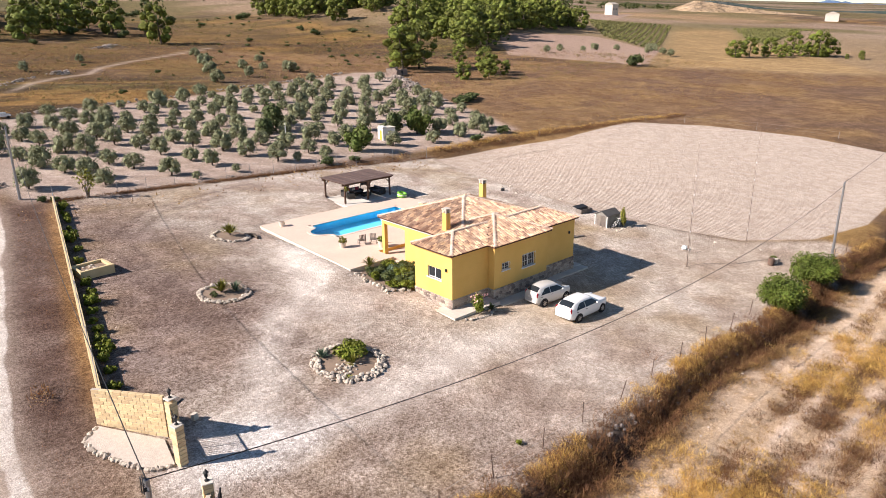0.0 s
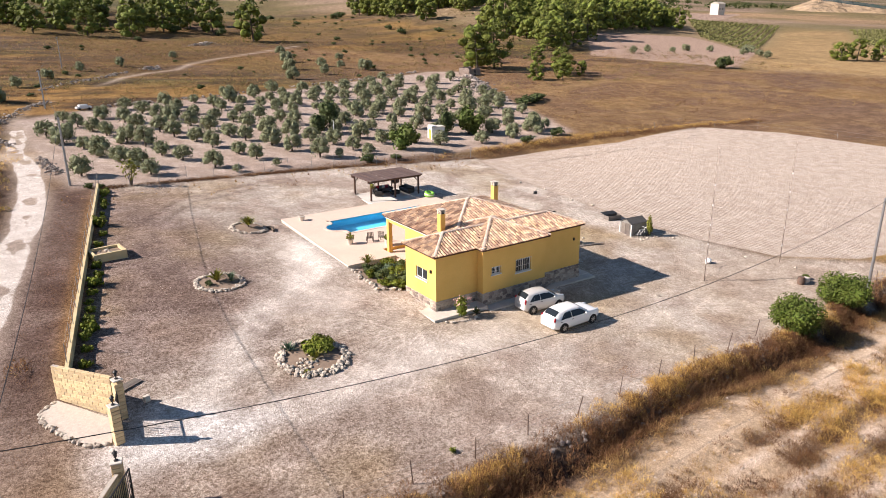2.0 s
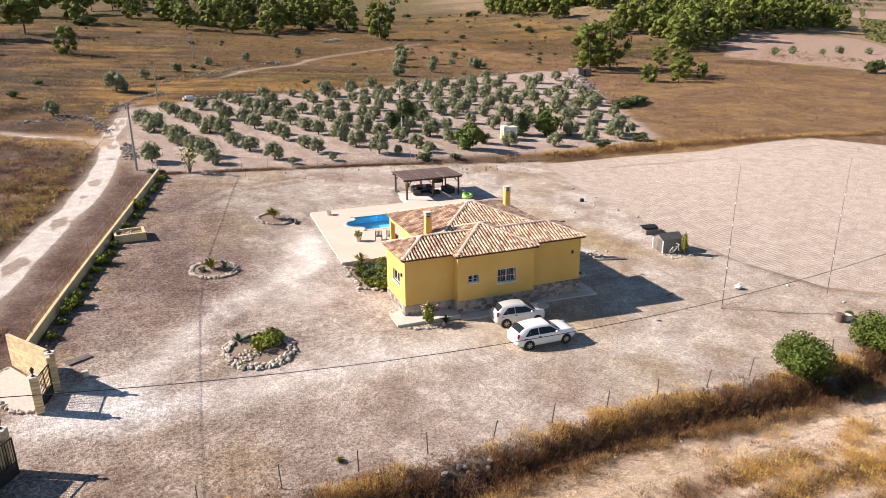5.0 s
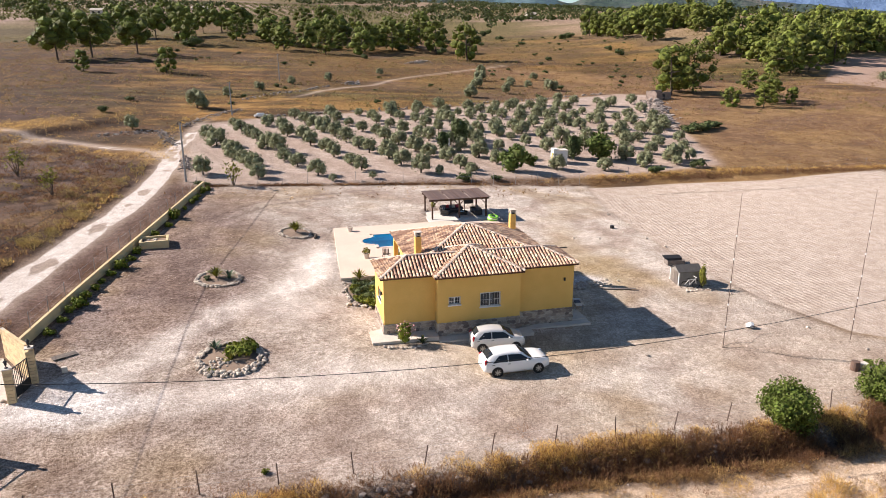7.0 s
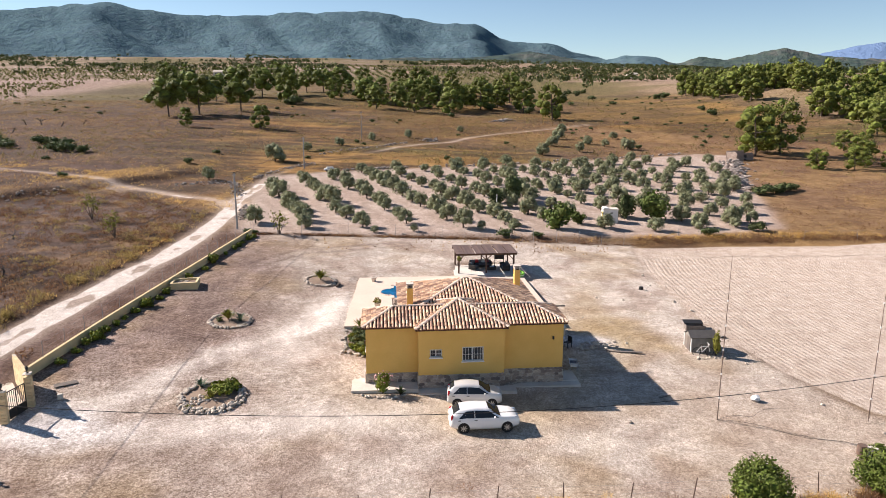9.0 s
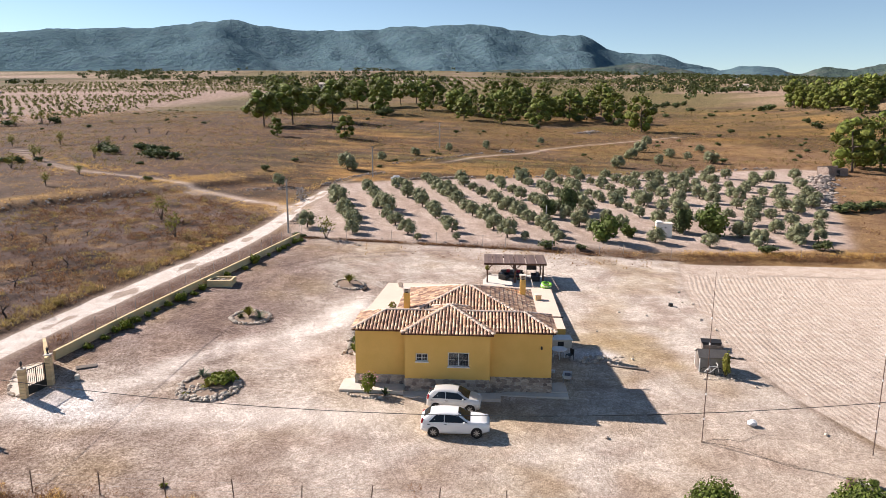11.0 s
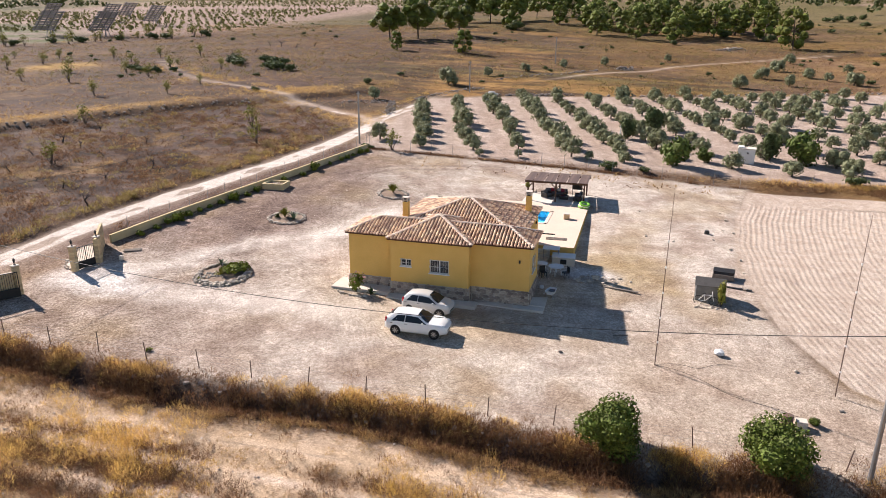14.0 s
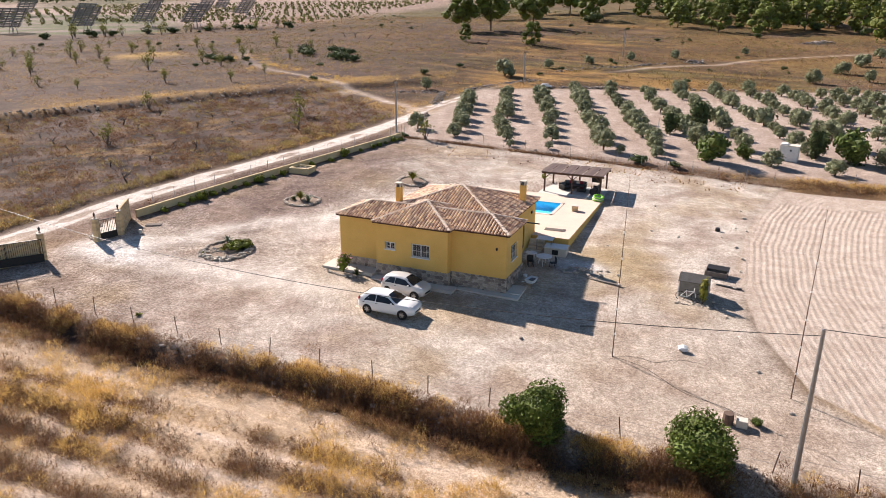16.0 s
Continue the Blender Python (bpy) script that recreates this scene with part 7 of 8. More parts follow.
    for wx in (-L * .311, L * .313):
        for s in (-1, 1):
            wheel = new("wheel")
            wheel.parent = car
            wheel.matrix_local = pose(wx, s * (W / 2 - .10), .31, 90, 0, 0)
            prof = [(.2, -.1), (.29, -.1), (.312, -.06), (.312, .06), (.29, .1), (.2, .1)]
            part("tyre", lathe(bmesh.new(), prof, 20), M_RUBBER, wheel)
            bm = bmesh.new()
            for k in range(7):
                a = 2 * math.pi * k / 7
                box(bm, .03, .2, -.028, .028, -.02, .02, m=Matrix.Translation((0, 0, -s * .09)) @ Matrix.Rotation(a, 4, "Z"))
            lathe(bm, [(.05, -s * .09 - .03), (.05, -s * .09 + .03)], 10)
            part("rim", bm, M_RIM, wheel, "alloy spokes")
            bm = bmesh.new()
            lathe(bm, [(.355, -.05), (.355, .1)], 20)
            bmesh.ops.transform(bm, matrix=pose(wx, s * (W / 2 - .115), .31, 90, 0, 0), verts=bm.verts)
            part("wheel_arch", bm, M_RUBBER, car, "black wheel arch")
    for s in (-1, 1):
        r = sect(L / 2 - .2)
        bm = blob(bmesh.new(), (L / 2 - .25, s * (r[3][0] - .1), hood - .16), .2, 2, (1.0, .42, .42))
        part("headlight", bm, M_LAMP, car)
        r = sect(-L / 2 + .12)
        bm = blob(bmesh.new(), (-L / 2 + .11, s * (r[3][0] - .05), belt - .03), .18, 2, (.55, .36, 1.25))
        part("tail_light", bm, M_RED, car)
        bm = blob(bmesh.new(), (wf + .45, s * (W / 2 + .04), belt + .06), .1, 2, (.7, 1.0, .7))
        part("mirror", bm, paint, car)
        for hx in ((rr + wf) / 2 + .1, rr - .1):
            part("door_handle", boxed(hx - .09, hx + .09, s * (W / 2 * .985) - .015, s * (W / 2 * .985) + .015, belt - .13, belt - .1), M_BLACK, car)
    part("rear_plate", boxed(-L / 2 - .012, -L / 2 + .02, -.26, .26, belt - .27, belt - .16), M_WHITE, car, "white number plate with plain bar")
    part("rear_bumper", boxed(-L / 2 - .02, -L / 2 + .1, -W * .36, W * .36, .34, .46, .02), paint, car)
    part("grille", boxed(L / 2 - .06, L / 2 + .012, -.35, .35, .40, .52, .01), M_BLACK, car)
    return car


z_ = gz(7.1, -5.5)
hatchback("white_hatchback", "white five-door hatchback parked in the yard", M_CARWHITE, (7.3, -5.5, z_ - .02), 0, 4.25, 1.77, 1.48, -1.5, .12, 1.0, .93)
z_ = gz(7.1, -2.6)
hatchback("silver_hatchback", "small silver hatchback parked beside the house", M_CARSILVER, (7.1, -2.6, z_ - .02), -5, 3.55, 1.6, 1.5, -1.28, .22, 1.02, .95)

# ---- pergola and its furniture ----
PZ = .87
slab = thing("pergola_slab", "pale concrete slab under the pergola", "slab", kind="structure")
part("slab_body", boxed(8.85, 15.55, 25.36, 30.35, -.2, PZ - .01), surface("pale_slab", (.66, .62, .56), (.58, .54, .48), .8, 12, .85, .004, where="World"), slab)
perg = thing("pergola", "dark-stained timber pergola with a boarded roof", "pergola", (0, 0, PZ))
for x, y in ((9.3, 26.3), (12.25, 26.3), (15.2, 26.3), (9.3, 30.0), (12.25, 30.0), (15.2, 30.0)):
    part("post", boxed(x - .08, x + .08, y - .08, y + .08, 0, 1.98, .008), M_WOOD, perg)
    for s in (-1, 1):
        if 9 < x + s * .6 < 15.5:
            bm = boxed(-.04, .04, -.035, .035, 0, .78)
            bmesh.ops.transform(bm, matrix=Matrix.Translation((x + s * .02, y, 1.42)) @ Matrix.Rotation(s * radians(45), 4, "Y"), verts=bm.verts)
            part("brace", bm, M_WOOD, perg)
for y in (26.3, 30.0):
    part("beam", boxed(8.95, 15.55, y - .06, y + .06, 1.92, 2.1), M_WOOD, perg)
for x in np.linspace(9.1, 15.4, 9):
    part("rafter", boxed(x - .04, x + .04, 25.9, 30.4, 2.1, 2.2), M_WOOD, perg)
M_BOARD = surface("grey_brown_boards", (.15, .10, .085), (.11, .075, .065), 2, 20, .75, .004, spread=.2)
n_ = 34
for i in range(n_):
    x0, x1 = 8.95 + 6.6 * i / n_, 8.95 + 6.6 * (i + 1) / n_
    part("roof_board", boxed(x0 + .004, x1 - (.11 if i % 6 == 4 else .004), 25.8, 30.5, 2.2, 2.235), M_BOARD, perg)
M_RATTAN = surface("dark_rattan", (.035, .032, .032), (.06, .055, .05), 3, 60, .7, .006)
M_CUSHION = surface("grey_cushion", (.16, .16, .18), (.12, .12, .14), 3, 40, .9, .004)


def sofa(x, y, w, rz, label):
    s = thing("outdoor_sofa", label, "sofa", (x, y, PZ), rz, "lounge furniture")
    part("base", boxed(-w / 2, w / 2, -.42, .42, .08, .34, .02), M_RATTAN, s)
    part("backrest", boxed(-w / 2, w / 2, .28, .42, .34, .75, .02), M_RATTAN, s)
    for sd in (-1, 1):
        part("armrest", boxed(sd * w / 2 - .08, sd * w / 2 + .08, -.42, .28, .34, .6, .02), M_RATTAN, s)
    n = max(1, round(w / .7))
    for i in range(n):
        a, b = -w / 2 + .1 + (w - .2) * i / n, -w / 2 + .1 + (w - .2) * (i + 1) / n
        part("seat_cushion", boxed(a + .01, b - .01, -.4, .27, .345, .47, .03), M_CUSHION, s)
        part("back_cushion", boxed(a + .03, b - .03, .12, .27, .475, .82, .04), M_CUSHION, s)
    return s


sofa(12.0, 28.9, 2.4, 0, "dark rattan sofa with grey cushions under the pergola")
sofa(14.5, 27.6, 1.9, -90, "dark rattan two-seat sofa under the pergola")
sofa(11.1, 27.9, .95, 60, "dark rattan armchair with grey cushion")
for x, y, c in ((11.6, 29.0, (.45, .05, .06)), (12.3, 29.0, (.6, .58, .55)), (12.7, 28.95, (.3, .05, .08))):
    c_ = thing("throw_pillow", ("red" if c[0] < .5 else "pale") + " throw pillow on the rattan sofa", "pillow", (x, y, PZ + .5), 0, "throw pillows")
    bm = boxed(-.2, .2, -.07, .07, 0, .36, .06)
    bmesh.ops.transform(bm, matrix=Matrix.Rotation(radians(-15), 4, "X"), verts=bm.verts)
    part("cover", bm, surface("pillow_cloth", c, None, 3, 40, .9, .003), c_)
lt = thing("coffee_table", "low dark rattan coffee table", "table", (13.0, 27.7, PZ), 0)
part("tabletop", boxed(-.5, .5, -.35, .35, .34, .38, .01), M_GLASS, lt)
part("table_base", boxed(-.46, .46, -.31, .31, 0, .34, .01), M_RATTAN, lt)
sw = thing("wall_screen", "dark square screen standing at the back of the pergola", "screen", (14.2, 29.6, PZ), 0)
part("panel", boxed(-.55, .55, -.03, .03, .7, 1.35, .01), M_BLACK, sw)
for s in (-.5, .5):
    part("leg", boxed(s - .03, s + .03, -.03, .03, 0, .7), M_BLACK, sw)
hp = thing("hanging_plant", "green plant in a pot hanging from the pergola post", "plant", (9.3, 26.12, PZ + 1.55))
v, f = leaf_cloud([((0, -.12, .12), np.array([.26, .26, .26]))], 90, .06, np.random.default_rng(8))
raw("leaves", v, f, M_LIME, hp)
part("pot", lathe(bmesh.new(), [(.09, -.2), (.13, 0)], 10, (0, -.12, 0)), M_RUST, hp)
fl = thing("inflatable_ring", "stacked green and white inflatable rings on the deck edge", "pool float", (15.35, 24.5, DZ + .03), 20)
fl.scale = (.95, .95, .6)
for i, (c, dx, tl) in enumerate((((.25, .55, .08), 0, 8), ((.75, .8, .6), .06, 14), ((.22, .5, .06), .1, 24))):
    bm = bmesh.new()
    ringv = []
    for a in np.linspace(0, 2 * math.pi, 22, False):
        ringv.append([bm.verts.new(((.46 + .16 * math.cos(b)) * math.cos(a), (.46 + .16 * math.cos(b)) * math.sin(a), .16 + .15 * math.sin(b))) for b in np.linspace(0, 2 * math.pi, 10, False)])
    for p, q in zip(ringv, ringv[1:] + ringv[:1]):
        for k in range(10):
            bm.faces.new((p[k], q[k], q[(k + 1) % 10], p[(k + 1) % 10]))
    bmesh.ops.transform(bm, matrix=pose(dx, 0, .24 * i, tl, 5, 0), verts=bm.verts)
    part("ring", bm, surface("pool_float_vinyl", c, c, 3, 30, .35, 0), fl).data.shade_smooth()


def flower_pot(x, y, z, label, leaf=None, r=.3, h=.42):
    p = thing("plant_pot", label, "plant pot", (x, y, z), 0, "pots on the deck")
    part("pot", lathe(bmesh.new(), [(r * .7, 0), (r, h), (r * 1.1, h), (r * 1.1, h + .05), (r * .9, h + .05)], 14), M_CONC, p)
    part("soil", lathe(bmesh.new(), [(r * .85, h - .05), (r * .8, h + .052)], 12), M_SOIL, p)
    if leaf:
        v, f = leaf_cloud([((0, 0, h + .2), np.array([.35, .35, .3]))], 150, .06, np.random.default_rng(int(x * 10) + 60))
        raw("plant_leaves", v, f, leaf, p)
    return p


flower_pot(.3, 23.7, DZ, "empty grey concrete pot on the pool deck")
flower_pot(.7, 14.4, DZ, "concrete pot with yellow-green plant on the deck", M_LIME)
flower_pot(3.2, 12.2, DZ, "large pot with green plant beside the porch", M_GREEN, .36, .5)


def deck_chair(x, y, rz):
    c = thing("deck_chair", "small slatted wooden deck chair on the terrace", "chair", (x, y, DZ), rz, "deck chairs")
    for i in range(5):
        part("seat_slat", boxed(-.28, .28, -.3 + .12 * i, -.2 + .12 * i, .36, .385), M_OLDWOOD, c)
    for i in range(5):
        part("back_slat", boxed(-.28 + .118 * i, -.2 + .118 * i, .31, .335, .4, .95), M_OLDWOOD, c)
    for sx in (-.27, .27):
        for sy in (-.26, .3):
            part("leg", boxed(sx - .025, sx + .025, sy - .025, sy + .025, 0, .37), M_OLDWOOD, c)


deck_chair(2.4, 14.0, 160)
deck_chair(3.4, 13.6, 130)
bx = thing("pump_cover", "small brick-coloured box on the pool deck", "box", (14.2, 19.6, DZ), 5)
part("box_body", boxed(-.28, .28, -.28, .28, 0, .5, .01), M_BLOCK, bx)
part("box_lid", boxed(-.32, .32, -.32, .32, .5, .55, .01), M_CONC, bx)
gr = thing("deck_hatch", "flat slatted hatch in the pool deck", "hatch", (14.1, 12.6, DZ + .002), 4)
for i in range(9):
    part("slat", boxed(-.9, .9, -.36 + .08 * i, -.3 + .08 * i, 0, .04), M_OLDWOOD, gr)

# ---- the service corner east of the house ----
M_TABLE = surface("white_plastic", (.72, .73, .74), (.66, .67, .68), 2, 30, .5, .001)
ct = thing("outdoor_counter", "white rendered outdoor kitchen counter by the deck wall", "counter", (15.2, 8.9, gz(15.2, 8.9)), 4)
part("counter_body", boxed(-.9, .9, -.6, .6, -.2, .62, .01), M_CONC, ct)
part("counter_top", boxed(-.95, .95, -.65, .65, .62, .68, .01), M_WHITE, ct)
part("oven_hole", boxed(-.25, .25, -.62, -.55, .1, .5), M_BLACK, ct)
ct2 = thing("service_shed_roof", "low white lean-to cover beside the deck wall", "cover", (14.1, 9.4, gz(14.1, 9.4)), 2)
part("cover_top", boxed(-.7, .7, -.5, .5, 1.0, 1.05, .01), M_TABLE, ct2)
for sx in (-.6, .6):
    for sy in (-.4, .4):
        part("leg", boxed(sx - .03, sx + .03, sy - .03, sy + .03, 0, 1.0), M_METAL, ct2)
for x, y, r in ((13.75, 6.6, .45), (14.9, 6.3, .62)):
    t = thing("garden_table", "round white plastic garden table in the shade", "table", (x, y, gz(x, y)), 0, "garden tables")
    part("tabletop", lathe(bmesh.new(), [(r, .7), (r, .74)], 20), M_TABLE, t)
    for k in range(4):
        bm = bmesh.new()
        tube(bm, (r * .75 * math.cos(k * 1.57), r * .75 * math.sin(k * 1.57), 0), (r * .55 * math.cos(k * 1.57), r * .55 * math.sin(k * 1.57), .7), .025, .025, 6)
        part("leg", bm, M_TABLE, t)
for x, y, rz in ((14.0, 5.6, 30), (15.7, 6.0, -60)):
    c = thing("garden_chair", "dark garden chair in the shade of the house", "chair", (x, y, gz(x, y)), rz, "garden chairs")
    part("seat", boxed(-.24, .24, -.24, .24, .4, .44, .01), M_BLACK, c)
    part("backrest", boxed(-.24, .24, .2, .24, .44, .88, .01), M_BLACK, c)
    for sx in (-.2, .2):
        for sy in (-.2, .2):
            part("leg", boxed(sx - .02, sx + .02, sy - .02, sy + .02, 0, .4), M_BLACK, c)
st = thing("garden_steps", "short concrete steps up to the pool deck", "steps", (13.3, 10.0, 0), 0)
for i in range(4):
    part("step", boxed(-.6, .6, -.3 - .3 * i, -.02 - .3 * i if i == 0 else -.3 * i, -.8, .7 - .2 * i), M_CONC, st)
wb = thing("wheelbarrow", "white wheelbarrow with a dark tray on the pavement", "wheelbarrow", (15.1, 2.2, gz(15.1, 2.2)), 80)
bm = bmesh.new()
lo = [bm.verts.new(p) for p in ((-.35, -.22, .3), (.35, -.2, .25), (.35, .2, .25), (-.35, .22, .3))]
hi = [bm.verts.new(p) for p in ((-.5, -.36, .62), (.55, -.3, .6), (.55, .3, .6), (-.5, .36, .62))]
for i in range(4):
    bm.faces.new((lo[i], lo[(i + 1) % 4], hi[(i + 1) % 4], hi[i]))
bm.faces.new(lo[::-1])
part("tray", bm, M_TABLE, wb)
part("load", boxed(-.36, .4, -.2, .2, .3, .52, .03), M_CUSHION, wb)
for s in (-1, 1):
    bm = bmesh.new()
    tube(bm, (-1.0, s * .3, .6), (.6, s * .12, .25), .02, .02, 6)
    part("handle", bm, M_WHITE, wb)
    part("leg", boxed(-.42, -.38, s * .25 - .02, s * .25 + .02, 0, .45), M_METAL, wb)
bm = lathe(bmesh.new(), [(.18, -.04), (.18, .04)], 14)
bmesh.ops.transform(bm, matrix=pose(.68, 0, .18, 90, 0, 0), verts=bm.verts)
part("wheel", bm, M_RUBBER, wb)
bk = thing("white_bucket", "small white bucket on the pavement", "bucket", (14.2, 3.6, -.5), 0)
part("bucket_body", lathe(bmesh.new(), [(.13, 0), (.17, .3)], 12), M_TABLE, bk)
rb = thing("rubble_heap", "low heap of pale rubble and sand in the yard", "rubble", (18.0, 6.2, gz(18, 6.2)), 0)
for i in range(46):
    s = RNG.uniform(.07, .2)
    a, r = RNG.uniform(0, 6.28), abs(RNG.normal()) * .8
    piece("stone", STONES[i % 6], Matrix.Translation((r * math.cos(a) * 1.5, r * math.sin(a) * .8, max(.04, .3 - r * .22))) @ Matrix.Diagonal((s, s, s, 1)), rb)
pk = thing("plank", "long weathered plank lying in the yard", "plank", (19.9, 4.9, gz(19.9, 4.9) + .05), -12)
part("board", boxed(-1.4, 1.4, -.1, .1, 0, .05), M_OLDWOOD, pk)
pk = thing("plank", "short dark stick lying in the yard", "plank", (20.3, -2.2, gz(20.3, -2.2) + .03), 22)
part("board", boxed(-.5, .5, -.04, .04, 0, .05), M_OLDWOOD, pk)

# ---- tool shed with its clutter ----
SZ = gz(25.6, 4.2) - .05
shed = thing("tool_shed", "grey resin tool shed with double doors and gable roof", "shed", (26.3, 5.5, SZ), -4)
shed.scale = (1.1, 1.1, 1.08)
shed.scale = (.82, .82, .82)
M_SHED = surface("grey_shed_panel", (.24, .225, .205), (.19, .18, .165), 2, 20, .7, .004)
M_SHEDROOF = surface("dark_shed_roof", (.075, .07, .068), (.1, .095, .09), 2, 20, .7, .004)
bm = bmesh.new()
prof = [(-.9, 0), (.9, 0), (.9, 1.5), (0, 2.0), (-.9, 1.5)]
a_ = [bm.verts.new((-1.2, y, z)) for y, z in prof]
b_ = [bm.verts.new((1.2, y, z)) for y, z in prof]
bm.faces.new(a_)
bm.faces.new(b_[::-1])
for i in range(5):
    bm.faces.new((a_[i], b_[i], b_[(i + 1) % 5], a_[(i + 1) % 5]))
bmesh.ops.recalc_face_normals(bm, faces=bm.faces)
part("body", bm, M_SHED, shed)
for s in (-1, 1):
    bm = boxed(-1.3, 1.3, 0, 1.08, 0, .05)
    m = Matrix.Translation((0, 0, 2.03)) @ Matrix.Rotation(-radians(29), 4, "X")
    bmesh.ops.transform(bm, matrix=(Matrix.Rotation(math.pi, 4, "Z") if s < 0 else Matrix.Identity(4)) @ m, verts=bm.verts)
    part("roof_panel", bm, M_SHEDROOF, shed)
    part("door", boxed(-1.235, -1.2, min(.02 * s, .62 * s), max(.02 * s, .62 * s), .05, 1.5), M_OLDWOOD, shed, "weathered door leaf")
    part("corner_trim", boxed(-1.23, -1.15, s * .9 - .05, s * .9 + .05, 0, 1.5), M_WHITE, shed, "white corner trim")
bi = thing("bicycle", "white bicycle leaning against the shed", "bicycle", (26.0, 4.2, SZ), -4)
for wx in (-.52, .52):
    bm = bmesh.new()
    pts = [Vector((wx + .33 * math.cos(t), .06, .33 + .33 * math.sin(t))) for t in np.linspace(0, 2 * math.pi, 20)]
    sweep(bm, pts, .022)
    for t in np.linspace(0, math.pi, 5, False):
        tube(bm, (wx - .31 * math.cos(t), .06, .33 - .31 * math.sin(t)), (wx + .31 * math.cos(t), .06, .33 + .31 * math.sin(t)), .005, .005, 3)
    part("wheel", bm, M_RUBBER, bi)
bm = bmesh.new()
for p, q in (((-.52, .06, .33), (-.18, .06, .75)), ((-.52, .06, .33), (-.08, .06, .3)), ((-.08, .06, .3), (-.18, .06, .85)), ((-.08, .06, .3), (.36, .06, .78)), ((-.18, .06, .75), (.36, .06, .78)), ((.36, .06, .92), (.52, .06, .33)), ((.36, -.2, .98), (.36, .3, .98))):
    tube(bm, p, q, .025, .025, 6)
part("bike_frame", bm, M_WHITE, bi)
part("saddle", boxed(-.3, -.08, 0, .12, .85, .9, .02), M_BLACK, bi)
set_at(shrub("reed_plant", "tall pale green reeds beside the shed", M_LIME, 350, .38, 2.1, 420, .055, .2), 27.0, 4.2)
cf = thing("timber_box", "open dark timber box with a raised lid", "box", (27.6, 9.3, gz(27.6, 9.3)), -8)
cf.scale = (.8, .8, .6)
for a in ((-1.0, 1.0, -.5, -.44), (-1.0, 1.0, .44, .5), (-1.0, -.94, -.44, .44), (.94, 1.0, -.44, .44)):
    part("side_board", boxed(*a, .1, .75), M_OLDWOOD, cf)
part("bottom_board", boxed(-.94, .94, -.44, .44, .1, .16), M_BLACK, cf)
bm = boxed(-1.0, 1.0, 0, .9, 0, .05)
bmesh.ops.transform(bm, matrix=Matrix.Translation((0, .3, .76)) @ Matrix.Rotation(radians(14), 4, "X"), verts=bm.verts)
part("lid", bm, M_BLACK, cf)
pk = thing("plank", "dark board lying behind the shed", "plank", (28.6, 7.6, gz(28.6, 7.6) + .04), -10)
part("board", boxed(-.9, .9, -.12, .12, 0, .05), M_BLACK, pk)
so = thing("stone_border", "loose stones and soil round the shed", "stones")
stone_row(so, [(25.2 + .24 * i, 3.7 - .1 * math.sin(i)) for i in range(14)], .12, .12)
wt = thing("white_sack", "crumpled white plastic sack lying in the yard", "sack", (26.4, -2.9, gz(26.4, -2.9)), 0)
part("sack_body", blob(bmesh.new(), (0, 0, .16), .3, 2, (1.1, .8, .75), .6, 5), M_TABLE, wt)
br = thing("rusty_barrel", "small rusty brazier in the yard beside the bank", "barrel", (29.3, -9.6, gz(29.3, -9.6)), 0)
part("drum", lathe(bmesh.new(), [(.26, 0), (.28, .3), (.26, .62)], 14), M_RUST, br)
part("block_body", boxed(.4, .95, -.25, .25, 0, .42, .02), M_CONC, br)
pt = thing("dark_bucket", "dark overturned bucket in the dry yard", "bucket", (27.1, 20.4, gz(27.1, 20.4)), 0)
bm = lathe(bmesh.new(), [(.24, 0), (.2, .3)], 12)
part("bucket_body", bm, M_BLACK, pt)
set_at(shrub("green_weed", "bright green weed beside the fence", M_GREEN, 352, .25, .22, 120, .04), -7.9, -13.1)
lr = thing("loose_rocks", "loose rocks lying along the field edge", "rocks")
stone_row(lr, [(28.6 + .6 * math.sin(i), 30 - 2.3 * i) for i in range(13)] + [(21, 25), (24, 17), (17.5, 12.2), (22.1, 18.5), (33.2, -7.5), (30.3, -3.2), (17.3, -5.6)], .16, .5)

# wall lamps, satellite dish and bits on the house
for x, y, z, dx, dy in ((13.0, .2, 2.7, 0, -1), (0, .72, 2.6, -1, 0), (2.6, 7.2, 2.5, -1, 0)):
    w = part("wall_lamp", boxed(x - .06 + dx * .06, x + .06 + dx * .06, y - .06 + dy * .06, y + .06 + dy * .06, z - .12, z + .1, .015), M_BLACK, house, "dark iron wall lamp")
bm = bmesh.new()
tube(bm, (12.9, 4.2, 3.74), (14.9, 4.35, 3.7), .05, .05, 6)
part("gutter", bm, M_BLACK, house, "dark gutter pipe at the eaves")
bm = boxed(11.6, 13.1, 2.75, 2.95, 0, .06)
bm.free()
ac = part("meter_box", boxed(12.605, 12.7, 9.9, 10.2, 2.85, 3.05), M_BLACK, house, "dark box on the side wall")

# ---- hut, ruin and dry-stone walls ----
hut = thing("white_hut", "small whitewashed pump hut with a yellow door", "hut", (33.6, 50.2, gz(33.6, 50.2)), -8)
hut.scale = (.8, .8, .85)
bm = boxed(-1.3, 1.3, -1.0, 1.0, -.3, 2.1)
part("hut_wall", bm, M_WHITE, hut)
part("hut_roof", boxed(-1.4, 1.4, -1.1, 1.1, 2.1, 2.2), M_CONC, hut)
part("parapet", boxed(-1.25, -.4, -.9, .9, 2.2, 2.4), M_WHITE, hut)
part("hut_door", boxed(-1.33, -1.3, -.5, .25, 0, 1.7), surface("yellow_door", (.62, .42, .06), None, 3, 30, .7, .002), hut, "yellow painted door")
part("vent", boxed(.1, .35, -1.02, -1.0, 1.4, 1.65), M_BLACK, hut)
